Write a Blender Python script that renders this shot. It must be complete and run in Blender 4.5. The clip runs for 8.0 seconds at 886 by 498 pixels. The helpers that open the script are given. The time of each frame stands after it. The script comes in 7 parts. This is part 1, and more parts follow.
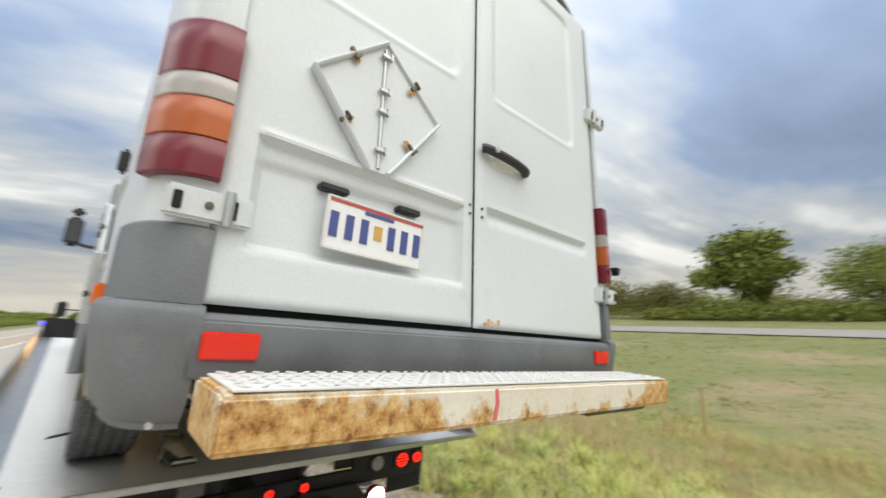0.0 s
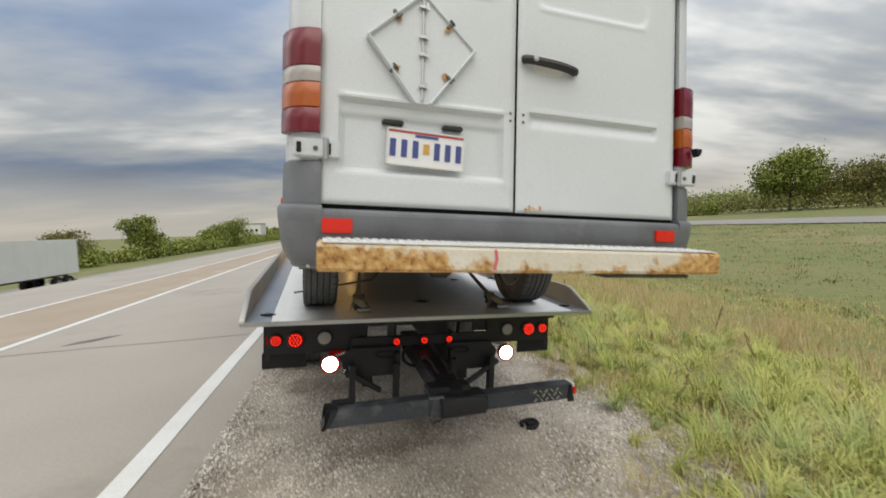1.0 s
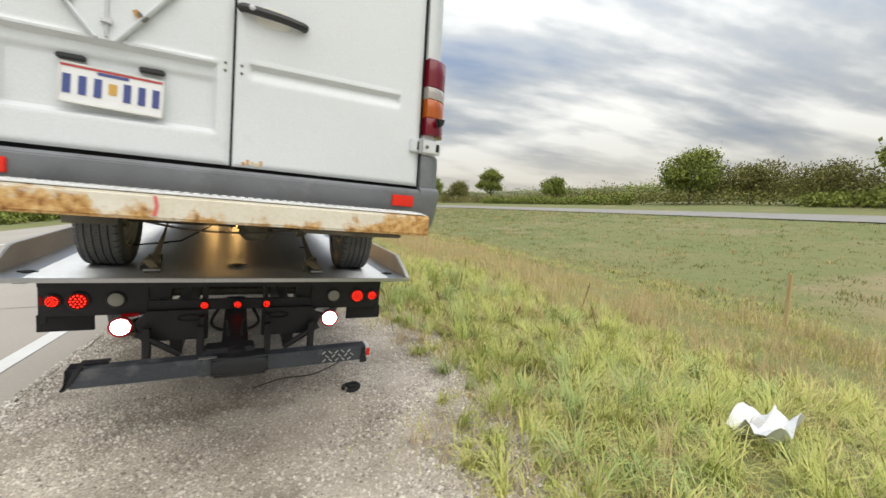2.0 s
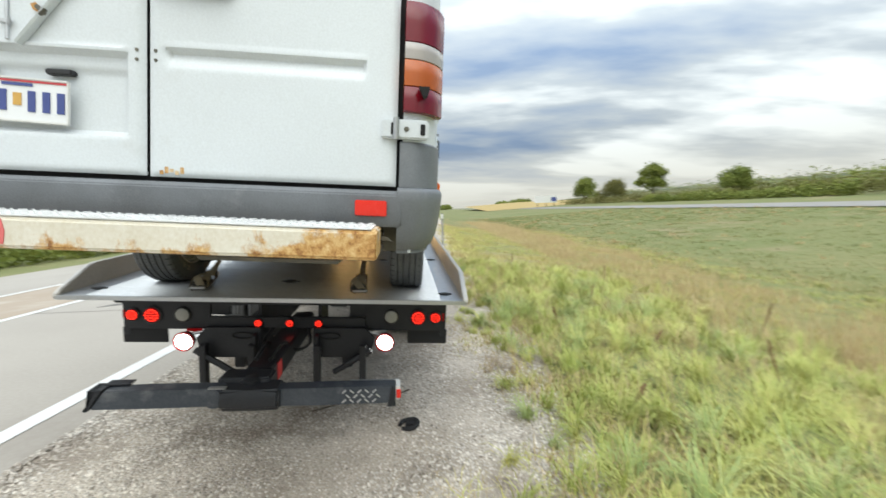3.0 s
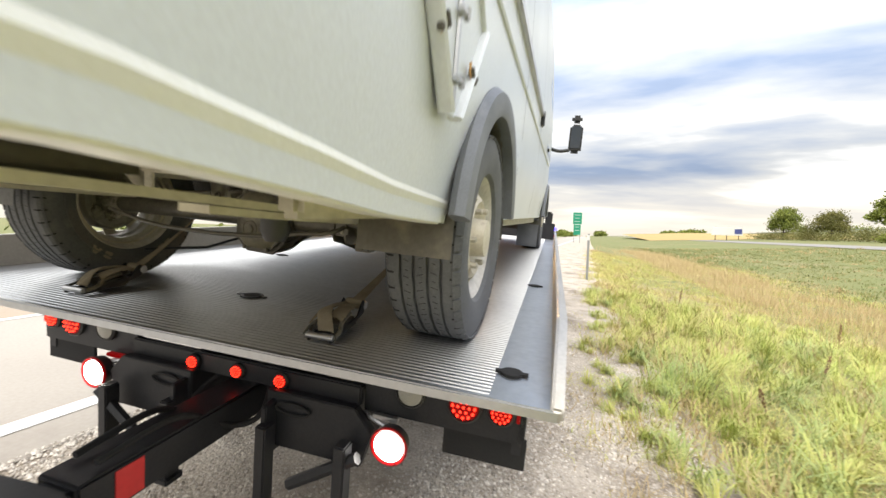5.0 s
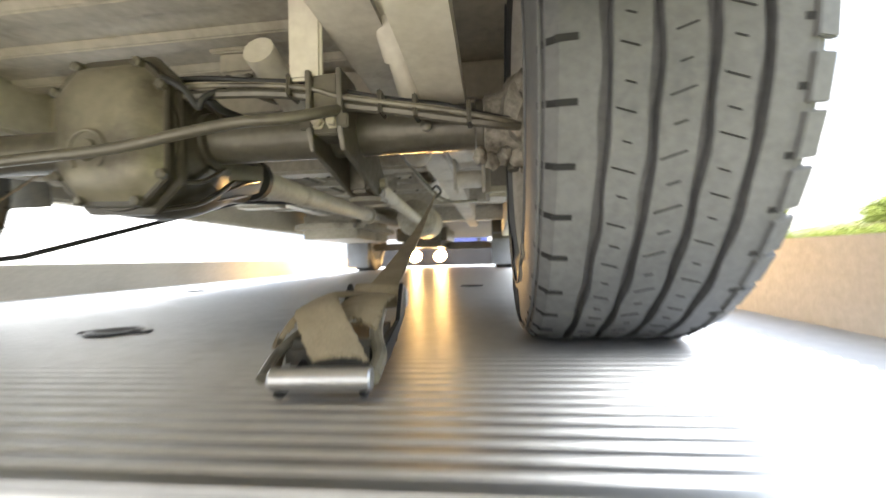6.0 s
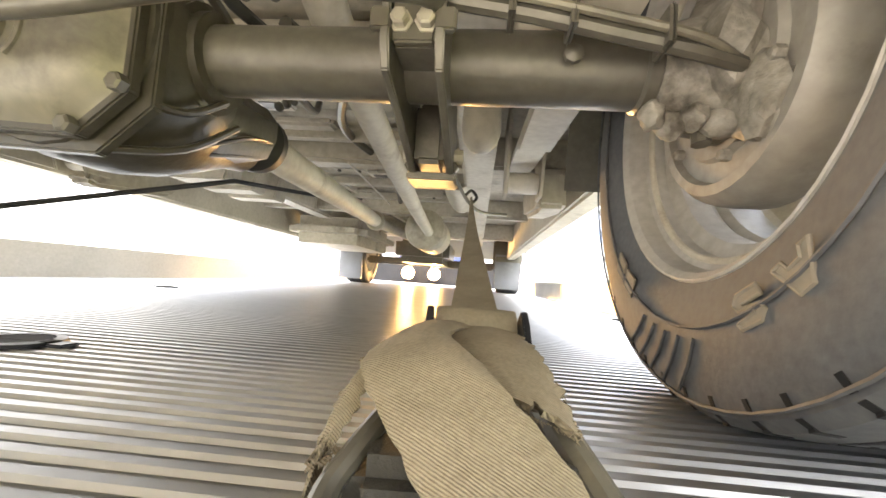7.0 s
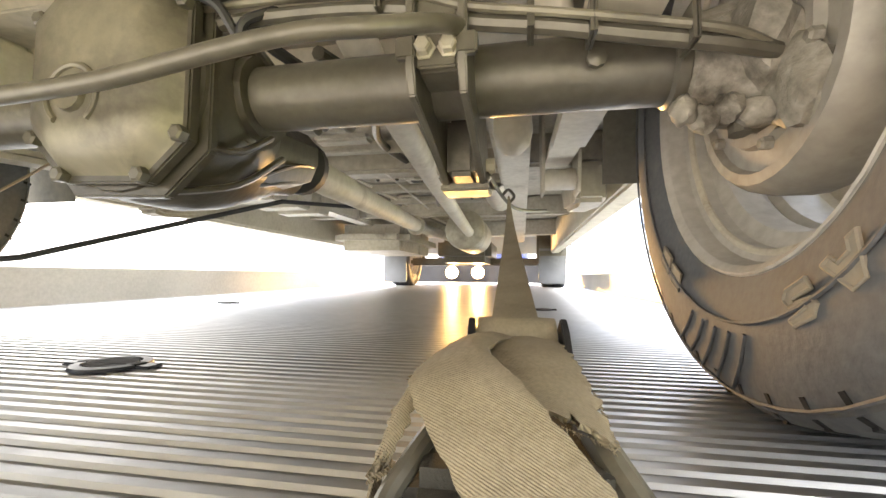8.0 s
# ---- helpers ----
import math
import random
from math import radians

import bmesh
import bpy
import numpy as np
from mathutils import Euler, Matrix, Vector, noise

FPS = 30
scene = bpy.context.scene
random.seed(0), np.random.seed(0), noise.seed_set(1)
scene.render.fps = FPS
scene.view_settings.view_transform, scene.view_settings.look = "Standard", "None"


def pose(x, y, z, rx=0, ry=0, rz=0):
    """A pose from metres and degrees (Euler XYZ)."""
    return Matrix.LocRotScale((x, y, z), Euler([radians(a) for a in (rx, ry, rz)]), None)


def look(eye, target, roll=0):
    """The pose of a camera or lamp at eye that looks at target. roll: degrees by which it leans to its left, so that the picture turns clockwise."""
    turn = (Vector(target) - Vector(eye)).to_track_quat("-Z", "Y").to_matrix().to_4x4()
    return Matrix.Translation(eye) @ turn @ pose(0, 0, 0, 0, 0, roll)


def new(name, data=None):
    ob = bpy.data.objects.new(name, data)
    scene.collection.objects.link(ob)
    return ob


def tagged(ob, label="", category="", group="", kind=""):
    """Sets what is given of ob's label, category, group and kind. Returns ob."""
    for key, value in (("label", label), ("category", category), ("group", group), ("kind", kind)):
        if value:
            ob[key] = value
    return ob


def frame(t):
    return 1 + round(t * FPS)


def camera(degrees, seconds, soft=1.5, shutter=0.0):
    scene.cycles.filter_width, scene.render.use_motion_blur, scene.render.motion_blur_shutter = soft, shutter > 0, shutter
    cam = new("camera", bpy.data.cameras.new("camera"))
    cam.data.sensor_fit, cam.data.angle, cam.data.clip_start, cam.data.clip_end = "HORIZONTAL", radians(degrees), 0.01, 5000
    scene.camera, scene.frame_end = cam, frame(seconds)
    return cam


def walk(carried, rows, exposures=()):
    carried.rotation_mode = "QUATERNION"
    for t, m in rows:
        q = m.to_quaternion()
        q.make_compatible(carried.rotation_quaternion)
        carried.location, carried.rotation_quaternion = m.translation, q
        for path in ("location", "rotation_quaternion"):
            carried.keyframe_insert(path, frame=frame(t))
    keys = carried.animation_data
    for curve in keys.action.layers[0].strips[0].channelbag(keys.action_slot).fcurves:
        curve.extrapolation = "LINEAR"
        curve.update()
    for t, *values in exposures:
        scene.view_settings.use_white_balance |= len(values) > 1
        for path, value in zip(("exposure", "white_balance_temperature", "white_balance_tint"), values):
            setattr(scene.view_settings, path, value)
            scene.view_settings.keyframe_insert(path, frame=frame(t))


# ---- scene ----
# ---- camera ----
cam = camera(94.8, 8.0, soft=1.5, shutter=0.3)
PATH = [
    (0, (-0.704, -2.129, 1.689), (0.504, -0.572, 2.028), 0.29),
    (0.5, (-0.595, -2.471, 1.716), (-0.036, -0.561, 1.92), -1.8),
    (1, (-0.489, -2.721, 1.62), (-0.048, -0.774, 1.507), -2.24),
    (1.5, (-0.142, -2.988, 1.563), (0.495, -1.102, 1.366), 0.12),
    (1.7, (0.059, -3.06, 1.549), (0.816, -1.221, 1.334), 0.94),
    (2.8, (0.992, -2.671, 1.477), (1.275, -0.705, 1.24), -1.21),
    (3, (1.11, -2.531, 1.522), (1.141, -0.54, 1.328), -1.85),
    (3.5, (1.281, -2.178, 1.541), (0.866, -0.228, 1.384), -1.06),
    (4, (1.5, -1.778, 1.431), (0.887, 0.11, 1.189), 2.24),
    (4.5, (1.476, -1.342, 1.362), (0.763, 0.519, 1.193), 2.1),
    (4.6, (1.469, -1.249, 1.364), (0.784, 0.627, 1.245), 2.2),
    (4.7, (1.451, -1.159, 1.386), (0.793, 0.726, 1.276), 2.5),
    (5.8, (0.859, -0.28, 1.061), (0.269, 1.629, 1.144), -4.62),
    (6, (0.768, -0.198, 1.076), (0.419, 1.766, 1.225), -5.24),
    (6.2, (0.693, -0.094, 1.105), (0.53, 1.881, 1.372), -3.89),
    (6.5, (0.616, 0.007, 1.097), (0.482, 1.99, 1.32), 0.22),
    (7, (0.589, 0.028, 1.087), (0.309, 1.993, 1.329), 0.33),
    (7.5, (0.596, 0.017, 1.093), (0.149, 1.95, 1.349), -0.99),
    (8, (0.597, 0.012, 1.099), (0.113, 1.937, 1.337), -3.08),
]

EXPOSURES = [(0.0, -0.6, 6750, 7), (0.5, -1.05, 6700, 7), (1.0, -0.95, 6800, 8), (1.7, -0.78, 6900, 9), (2.8, -0.27, 6250, 2), (3.2, -0.58, 6500, 6), (3.6, -0.62, 6800, 10), (4.1, -0.46, 6950, 12), (4.7, -0.12, 6850, 10), (5.2, 0.35, 6900, 11), (5.6, 1.3, 6800, 12), (6.0, 1.8, 6500, 9), (6.6, 2.4, 6850, 12), (7.0, 2.5, 6900, 12), (8.0, 2.42, 6900, 12)]
walk(cam, [(t, look(e, a, r)) for t, e, a, r in PATH], EXPOSURES)

# ---- sky and sun ----
SUN_ELEVATION, SUN_AZIMUTH = radians(70), radians(145)   # behind the camera, over the grass


def build_world():
    world = bpy.data.worlds.new("overcast_sky")
    scene.world = world
    world.use_nodes = True
    nt = world.node_tree
    nt.nodes.clear()
    N, L = nt.nodes.new, nt.links.new
    out, bg = N("ShaderNodeOutputWorld"), N("ShaderNodeBackground")
    sky = N("ShaderNodeTexSky")
    sky.sky_type, sky.sun_disc = "NISHITA", False
    sky.sun_elevation, sky.sun_rotation = SUN_ELEVATION, SUN_AZIMUTH
    sky.air_density, sky.dust_density = 1.0, 2.0
    dim = N("ShaderNodeVectorMath"); dim.operation = "SCALE"; dim.inputs[3].default_value = 0.10
    L(sky.outputs[0], dim.inputs[0])
    tc, sep = N("ShaderNodeTexCoord"), N("ShaderNodeSeparateXYZ")
    L(tc.outputs["Generated"], sep.inputs[0])
    up = N("ShaderNodeMath"); up.operation = "MAXIMUM"; up.inputs[1].default_value = 0.0
    L(sep.outputs[2], up.inputs[0])
    lift = N("ShaderNodeMath"); lift.inputs[1].default_value = 0.16
    L(up.outputs[0], lift.inputs[0])
    flat = N("ShaderNodeVectorMath"); flat.operation = "DIVIDE"
    comb = N("ShaderNodeCombineXYZ")
    for n in range(3):
        L(lift.outputs[0], comb.inputs[n])
    L(tc.outputs["Generated"], flat.inputs[0]); L(comb.outputs[0], flat.inputs[1])
    # bands of cloud that run across the road, and finer shreds
    mp = N("ShaderNodeMapping"); mp.inputs["Rotation"].default_value[2] = radians(24); mp.inputs["Scale"].default_value = (0.42, 0.85, 0.0)
    L(flat.outputs[0], mp.inputs[0])
    n1 = N("ShaderNodeTexNoise"); n1.inputs["Scale"].default_value = 0.62; n1.inputs["Detail"].default_value = 5; n1.inputs["Roughness"].default_value = 0.5; n1.inputs["Distortion"].default_value = 0.5
    n2 = N("ShaderNodeTexNoise"); n2.inputs["Scale"].default_value = 2.0; n2.inputs["Detail"].default_value = 6; n2.inputs["Roughness"].default_value = 0.55
    L(mp.outputs[0], n1.inputs[0]); L(mp.outputs[0], n2.inputs[0])
    mix = N("ShaderNodeMix"); mix.inputs[0].default_value = 0.24
    L(n1.outputs[0], mix.inputs[2]); L(n2.outputs[0], mix.inputs[3])
    ramp = N("ShaderNodeValToRGB")
    e = ramp.color_ramp.elements
    e[0].position, e[0].color = 0.345, (0.21, 0.28, 0.43, 1)
    e[1].position, e[1].color = 0.555, (1.46, 1.46, 1.44, 1)
    m = e.new(0.43); m.color = (0.35, 0.45, 0.65, 1)
    m = e.new(0.495); m.color = (0.72, 0.76, 0.81, 1)
    L(mix.outputs[0], ramp.inputs[0])
    # the pale strip over the horizon
    low = N("ShaderNodeMapRange"); low.inputs[1].default_value = 0.0; low.inputs[2].default_value = 0.14; low.inputs[3].default_value = 0.92; low.inputs[4].default_value = 0.0
    L(up.outputs[0], low.inputs[0])
    pale = N("ShaderNodeMix"); pale.data_type = "RGBA"; pale.inputs[7].default_value = (1.78, 1.68, 1.50, 1)
    L(low.outputs[0], pale.inputs[0]); L(ramp.outputs[0], pale.inputs[6])
    both = N("ShaderNodeMix"); both.data_type = "RGBA"; both.inputs[0].default_value = 0.88
    L(dim.outputs[0], both.inputs[6]); L(pale.outputs[2], both.inputs[7])
    # an overcast sky is brightest overhead
    zen = N("ShaderNodeMath"); zen.operation = "MULTIPLY_ADD"; zen.inputs[1].default_value, zen.inputs[2].default_value = 2.9, 0.62
    L(up.outputs[0], zen.inputs[0]); L(zen.outputs[0], bg.inputs[1])
    L(both.outputs[2], bg.inputs[0]); L(bg.outputs[0], out.inputs[0])


build_world()
sun = new("sun", bpy.data.lights.new("sun", "SUN"))
sun.data.energy, sun.data.angle, sun.data.color = 1.6, radians(70), (1.0, 0.96, 0.90)
sun.matrix_basis = look((0, 0, 60), Vector((0, 0, 60)) - Vector((math.sin(SUN_AZIMUTH) * math.cos(SUN_ELEVATION), math.cos(SUN_AZIMUTH) * math.cos(SUN_ELEVATION), math.sin(SUN_ELEVATION))))

# the truck stands on the sloping shoulder, nose up: its own axes in the world
TRUCK = Matrix(((0.9943, -0.0782, 0.0731, 0), (0.0813, 0.9959, -0.0395, 0), (-0.0697, 0.0453, 0.9965, 0), (0, 0, 0, 1)))


# ---- materials ----
def material(name, color, rough=0.6, metal=0.0, second=None, amount=0.5, scale=6.0, fine=60.0, bump=0.1, depth=0.004, third=None, third_at=(0.62, 0.72), rough_var=0.15, spec=0.5, stretch=(1, 1, 1), emit=None, glow=0.0, island=0.0, per_object=0.0, weave=0.0):
    """Two scales of colour, a worn or dirty third colour in patches, fine relief."""
    m = bpy.data.materials.new(name)
    m.use_nodes = True
    nt = m.node_tree
    N, L = nt.nodes.new, nt.links.new
    b = nt.nodes["Principled BSDF"]
    b.inputs["Metallic"].default_value = metal
    b.inputs["Specular IOR Level"].default_value = spec
    tc, mp = N("ShaderNodeTexCoord"), N("ShaderNodeMapping")
    mp.inputs["Scale"].default_value = stretch
    L(tc.outputs["Object"], mp.inputs[0])
    big, small = N("ShaderNodeTexNoise"), N("ShaderNodeTexNoise")
    big.inputs["Scale"].default_value, big.inputs["Detail"].default_value = scale, 5
    small.inputs["Scale"].default_value, small.inputs["Detail"].default_value = fine, 4
    L(mp.outputs[0], big.inputs[0]); L(mp.outputs[0], small.inputs[0])
    second = second or tuple(c * 0.8 for c in color)
    mx = N("ShaderNodeMix"); mx.data_type = "RGBA"
    mx.inputs[6].default_value, mx.inputs[7].default_value = (*color, 1), (*second, 1)
    add = N("ShaderNodeMath"); add.operation = "MULTIPLY_ADD"; add.inputs[1].default_value = 0.45
    L(small.outputs[0], add.inputs[0])
    half = N("ShaderNodeMath"); half.operation = "MULTIPLY"; half.inputs[1].default_value = 0.55
    L(big.outputs[0], half.inputs[0]); L(half.outputs[0], add.inputs[2])
    rng = N("ShaderNodeMapRange"); rng.inputs[1].default_value, rng.inputs[2].default_value, rng.inputs[4].default_value = 0.36, 0.64, amount
    L(add.outputs[0], rng.inputs[0])
    fac = rng.outputs[0]
    if island or per_object:
        src = N("ShaderNodeNewGeometry").outputs["Random Per Island"] if island else N("ShaderNodeObjectInfo").outputs["Random"]
        j = N("ShaderNodeMath"); j.operation = "MULTIPLY_ADD"; j.inputs[1].default_value = island or per_object
        L(src, j.inputs[0]); L(fac, j.inputs[2]); fac = j.outputs[0]
    L(fac, mx.inputs[0])
    col = mx.outputs[2]
    if third:
        spots = N("ShaderNodeTexNoise"); spots.inputs["Scale"].default_value, spots.inputs["Detail"].default_value = scale * 0.8, 7
        spots.inputs["Roughness"].default_value = 0.65
        off = N("ShaderNodeVectorMath"); off.inputs[1].default_value = (3.7, 1.9, 8.3)
        L(mp.outputs[0], off.inputs[0]); L(off.outputs[0], spots.inputs[0])
        mr = N("ShaderNodeMapRange"); mr.inputs[1].default_value, mr.inputs[2].default_value = third_at
        L(spots.outputs[0], mr.inputs[0])
        mx2 = N("ShaderNodeMix"); mx2.data_type = "RGBA"; mx2.inputs[7].default_value = (*third, 1)
        L(mr.outputs[0], mx2.inputs[0]); L(col, mx2.inputs[6]); col = mx2.outputs[2]
    if weave:
        rib = N("ShaderNodeTexWave"); rib.wave_type, rib.bands_direction = "BANDS", "DIAGONAL"
        rib.inputs["Scale"].default_value, rib.inputs["Distortion"].default_value = weave, 1.5
        L(mp.outputs[0], rib.inputs[0])
        dk = N("ShaderNodeMapRange"); dk.inputs[3].default_value, dk.inputs[4].default_value = 0.88, 1.04
        L(rib.outputs["Fac"], dk.inputs[0])
        sc = N("ShaderNodeVectorMath"); sc.operation = "SCALE"
        L(col, sc.inputs[0]); L(dk.outputs[0], sc.inputs[3]); col = sc.outputs[0]
    L(col, b.inputs["Base Color"])
    rr = N("ShaderNodeMapRange"); rr.inputs[3].default_value, rr.inputs[4].default_value = max(0.02, rough - rough_var), min(1, rough + rough_var)
    L(add.outputs[0], rr.inputs[0]); L(rr.outputs[0], b.inputs["Roughness"])
    if bump:
        bp = N("ShaderNodeBump"); bp.inputs["Strength"].default_value, bp.inputs["Distance"].default_value = bump, depth
        height = small.outputs[0]
        if weave:
            rows_ = N("ShaderNodeTexWave"); rows_.wave_type, rows_.bands_direction = "BANDS", "DIAGONAL"
            rows_.inputs["Scale"].default_value, rows_.inputs["Distortion"].default_value = weave, 1.5
            L(mp.outputs[0], rows_.inputs[0])
            hs = N("ShaderNodeMath"); hs.operation = "MULTIPLY_ADD"; hs.inputs[1].default_value = 0.5
            L(rows_.outputs["Fac"], hs.inputs[0]); L(height, hs.inputs[2]); height = hs.outputs[0]
        L(height, bp.inputs["Height"]); L(bp.outputs[0], b.inputs["Normal"])
    if glow:
        b.inputs["Emission Color"].default_value, b.inputs["Emission Strength"].default_value = (*(emit or color), 1), glow
    return m


def glass(name, color=(1, 1, 1), rough=0.03):
    m = bpy.data.materials.new(name)
    m.use_nodes = True
    b = m.node_tree.nodes["Principled BSDF"]
    b.inputs["Base Color"].default_value, b.inputs["Roughness"].default_value = (*color, 1), rough
    b.inputs["Transmission Weight"].default_value = 0.0
    b.inputs["Specular IOR Level"].default_value = 0.8
    return m


WHITE = material("van_white_paint", (0.67, 0.70, 0.72), 0.32, second=(0.58, 0.60, 0.61), amount=0.9, scale=1.3, fine=140, bump=0.012, third=(0.47, 0.46, 0.43), third_at=(0.62, 0.84))
WHITE_LOW = material("van_white_dusty", (0.80, 0.80, 0.755), 0.36, second=(0.70, 0.69, 0.62), amount=0.8, scale=2.2, fine=160, bump=0.02, third=(0.52, 0.47, 0.38), third_at=(0.68, 0.82))
GREY = material("grey_plastic", (0.185, 0.195, 0.21), 0.5, second=(0.115, 0.12, 0.128), amount=1.0, scale=5, fine=300, bump=0.15, depth=0.001, third=(0.26, 0.26, 0.265), third_at=(0.58, 0.76))
BLACK = material("black_plastic", (0.02, 0.02, 0.022), 0.5, second=(0.035, 0.035, 0.035), fine=200, bump=0.1, depth=0.001)
SEAM = material("door_seam", (0.012, 0.012, 0.012), 0.9, bump=0)
STEEL_BLACK = material("black_painted_steel", (0.012, 0.013, 0.016), 0.45, second=(0.026, 0.026, 0.029), amount=0.8, scale=5, fine=90, bump=0.12, third=(0.10, 0.082, 0.065), third_at=(0.66, 0.78), spec=0.35)
STEEL_BLUE = material("worn_blue_black_steel", (0.022, 0.028, 0.038), 0.36, second=(0.055, 0.06, 0.07), amount=0.8, scale=4, fine=70, bump=0.12, third=(0.16, 0.16, 0.165), third_at=(0.57, 0.72))
STEEL = material("bare_steel", (0.55, 0.55, 0.55), 0.35, 0.9, second=(0.4, 0.4, 0.4), fine=120, bump=0.1)
ALU = material("deck_aluminium", (0.53, 0.54, 0.55), 0.40, 1.0, second=(0.42, 0.43, 0.44), amount=0.8, scale=2.5, fine=40, bump=0.05, third=(0.36, 0.35, 0.335), third_at=(0.58, 0.80), rough_var=0.08)
RAIL = material("rail_aluminium", (0.50, 0.475, 0.435), 0.45, 0.6, second=(0.36, 0.34, 0.305), amount=0.7, scale=3, fine=90, bump=0.08)
RUBBER = material("tyre_rubber", (0.080, 0.082, 0.085), 0.75, second=(0.135, 0.136, 0.137), amount=0.9, scale=9, fine=120, bump=0.3, depth=0.002, third=(0.185, 0.178, 0.16), third_at=(0.60, 0.80))
RUBBER_DARK = material("dark_rubber", (0.016, 0.016, 0.017), 0.8, second=(0.032, 0.032, 0.032), fine=120, bump=0.2, depth=0.002, spec=0.3)
UNDER = material("dusty_underbody_steel", (0.50, 0.46, 0.37), 0.55, 0.1, second=(0.33, 0.30, 0.235), amount=0.9, scale=4.5, fine=45, bump=0.25, depth=0.004, third=(0.13, 0.112, 0.085), third_at=(0.56, 0.74))
UNDER_DARK = material("dark_underbody_steel", (0.135, 0.124, 0.098), 0.38, 0.25, second=(0.085, 0.078, 0.062), amount=0.9, scale=6, fine=70, bump=0.22, depth=0.003, third=(0.26, 0.23, 0.165), third_at=(0.58, 0.78))
UNDER_BLACK = material("oily_cast_iron", (0.060, 0.054, 0.043), 0.36, 0.2, second=(0.095, 0.085, 0.065), amount=0.9, scale=7, fine=80, bump=0.3, depth=0.003, third=(0.20, 0.17, 0.12), third_at=(0.60, 0.78))
COVER = material("dusty_pressed_cover", (0.235, 0.215, 0.16), 0.42, 0.15, second=(0.155, 0.14, 0.105), amount=0.9, scale=7, fine=60, bump=0.15, depth=0.003, third=(0.06, 0.052, 0.04), third_at=(0.46, 0.64))
UNDER_PALE = material("pale_underbody_primer", (0.66, 0.62, 0.52), 0.6, second=(0.50, 0.46, 0.375), amount=0.9, scale=6, fine=60, bump=0.2, depth=0.003, third=(0.28, 0.235, 0.165), third_at=(0.58, 0.74))
RIM = material("cream_wheel_rim", (0.62, 0.57, 0.46), 0.5, second=(0.46, 0.40, 0.30), amount=0.8, scale=12, fine=120, bump=0.15, third=(0.25, 0.18, 0.11), third_at=(0.60, 0.74))
RIM_IN = material("grey_wheel_inside", (0.58, 0.55, 0.50), 0.5, 0.1, second=(0.40, 0.37, 0.32), amount=0.9, scale=9, fine=70, bump=0.2, third=(0.24, 0.21, 0.17), third_at=(0.62, 0.80))
HUB = material("crusted_hub_casting", (0.37, 0.34, 0.29), 0.65, 0.1, second=(0.18, 0.165, 0.135), amount=1.0, scale=16, fine=110, bump=0.45, depth=0.005, third=(0.09, 0.078, 0.06), third_at=(0.52, 0.66))


def rusted_paint(name):
    """Chipped cream paint that rusts from the lower edge and the two ends of the step."""
    m = material(name, (0.76, 0.72, 0.63), 0.55, second=(0.62, 0.55, 0.42), amount=0.8, scale=7, fine=90, bump=0.3, depth=0.003)
    nt = m.node_tree
    N, L = nt.nodes.new, nt.links.new
    b = nt.nodes["Principled BSDF"]
    paint = b.inputs["Base Color"].links[0].from_socket
    tc, sep = N("ShaderNodeTexCoord"), N("ShaderNodeSeparateXYZ")
    L(tc.outputs["Object"], sep.inputs[0])
    blot, grit = N("ShaderNodeTexNoise"), N("ShaderNodeTexNoise")
    blot.inputs["Scale"].default_value, blot.inputs["Detail"].default_value, blot.inputs["Roughness"].default_value = 11, 9, 0.68
    grit.inputs["Scale"].default_value, grit.inputs["Detail"].default_value, grit.inputs["Roughness"].default_value = 38, 6, 0.7
    L(tc.outputs["Object"], blot.inputs[0]); L(tc.outputs["Object"], grit.inputs[0])
    low = N("ShaderNodeMapRange"); low.inputs[1].default_value, low.inputs[2].default_value, low.inputs[3].default_value, low.inputs[4].default_value = 0.497, 0.575, 0.15, -0.13
    L(sep.outputs[2], low.inputs[0])
    far = N("ShaderNodeMath"); far.operation = "ABSOLUTE"; L(sep.outputs[0], far.inputs[0])
    ends = N("ShaderNodeMapRange"); ends.inputs[1].default_value, ends.inputs[2].default_value, ends.inputs[3].default_value, ends.inputs[4].default_value = 0.36, 0.64, 0.0, 0.24
    L(far.outputs[0], ends.inputs[0])
    a1, a2 = N("ShaderNodeMath"), N("ShaderNodeMath")
    L(blot.outputs[0], a1.inputs[0]); L(low.outputs[0], a1.inputs[1]); L(a1.outputs[0], a2.inputs[0]); L(ends.outputs[0], a2.inputs[1])
    mask = N("ShaderNodeMapRange"); mask.inputs[1].default_value, mask.inputs[2].default_value = 0.53, 0.63
    L(a2.outputs[0], mask.inputs[0])
    ramp = N("ShaderNodeValToRGB"); e = ramp.color_ramp.elements
    e[0].position, e[0].color = 0.34, (0.22, 0.085, 0.022, 1)
    e[1].position, e[1].color = 0.70, (0.74, 0.57, 0.32, 1)
    k = e.new(0.46); k.color = (0.50, 0.27, 0.085, 1)
    k = e.new(0.57); k.color = (0.63, 0.41, 0.17, 1)
    L(grit.outputs[0], ramp.inputs[0])
    mx = N("ShaderNodeMix"); mx.data_type = "RGBA"
    L(mask.outputs[0], mx.inputs[0]); L(paint, mx.inputs[6]); L(ramp.outputs[0], mx.inputs[7]); L(mx.outputs[2], b.inputs["Base Color"])
    bp = N("ShaderNodeBump"); bp.inputs["Strength"].default_value, bp.inputs["Distance"].default_value = 0.5, 0.004
    hm = N("ShaderNodeMath"); hm.operation = "MULTIPLY"
    L(grit.outputs[0], hm.inputs[0]); L(mask.outputs[0], hm.inputs[1]); L(hm.outputs[0], bp.inputs["Height"]); L(bp.outputs[0], b.inputs["Normal"])
    return m


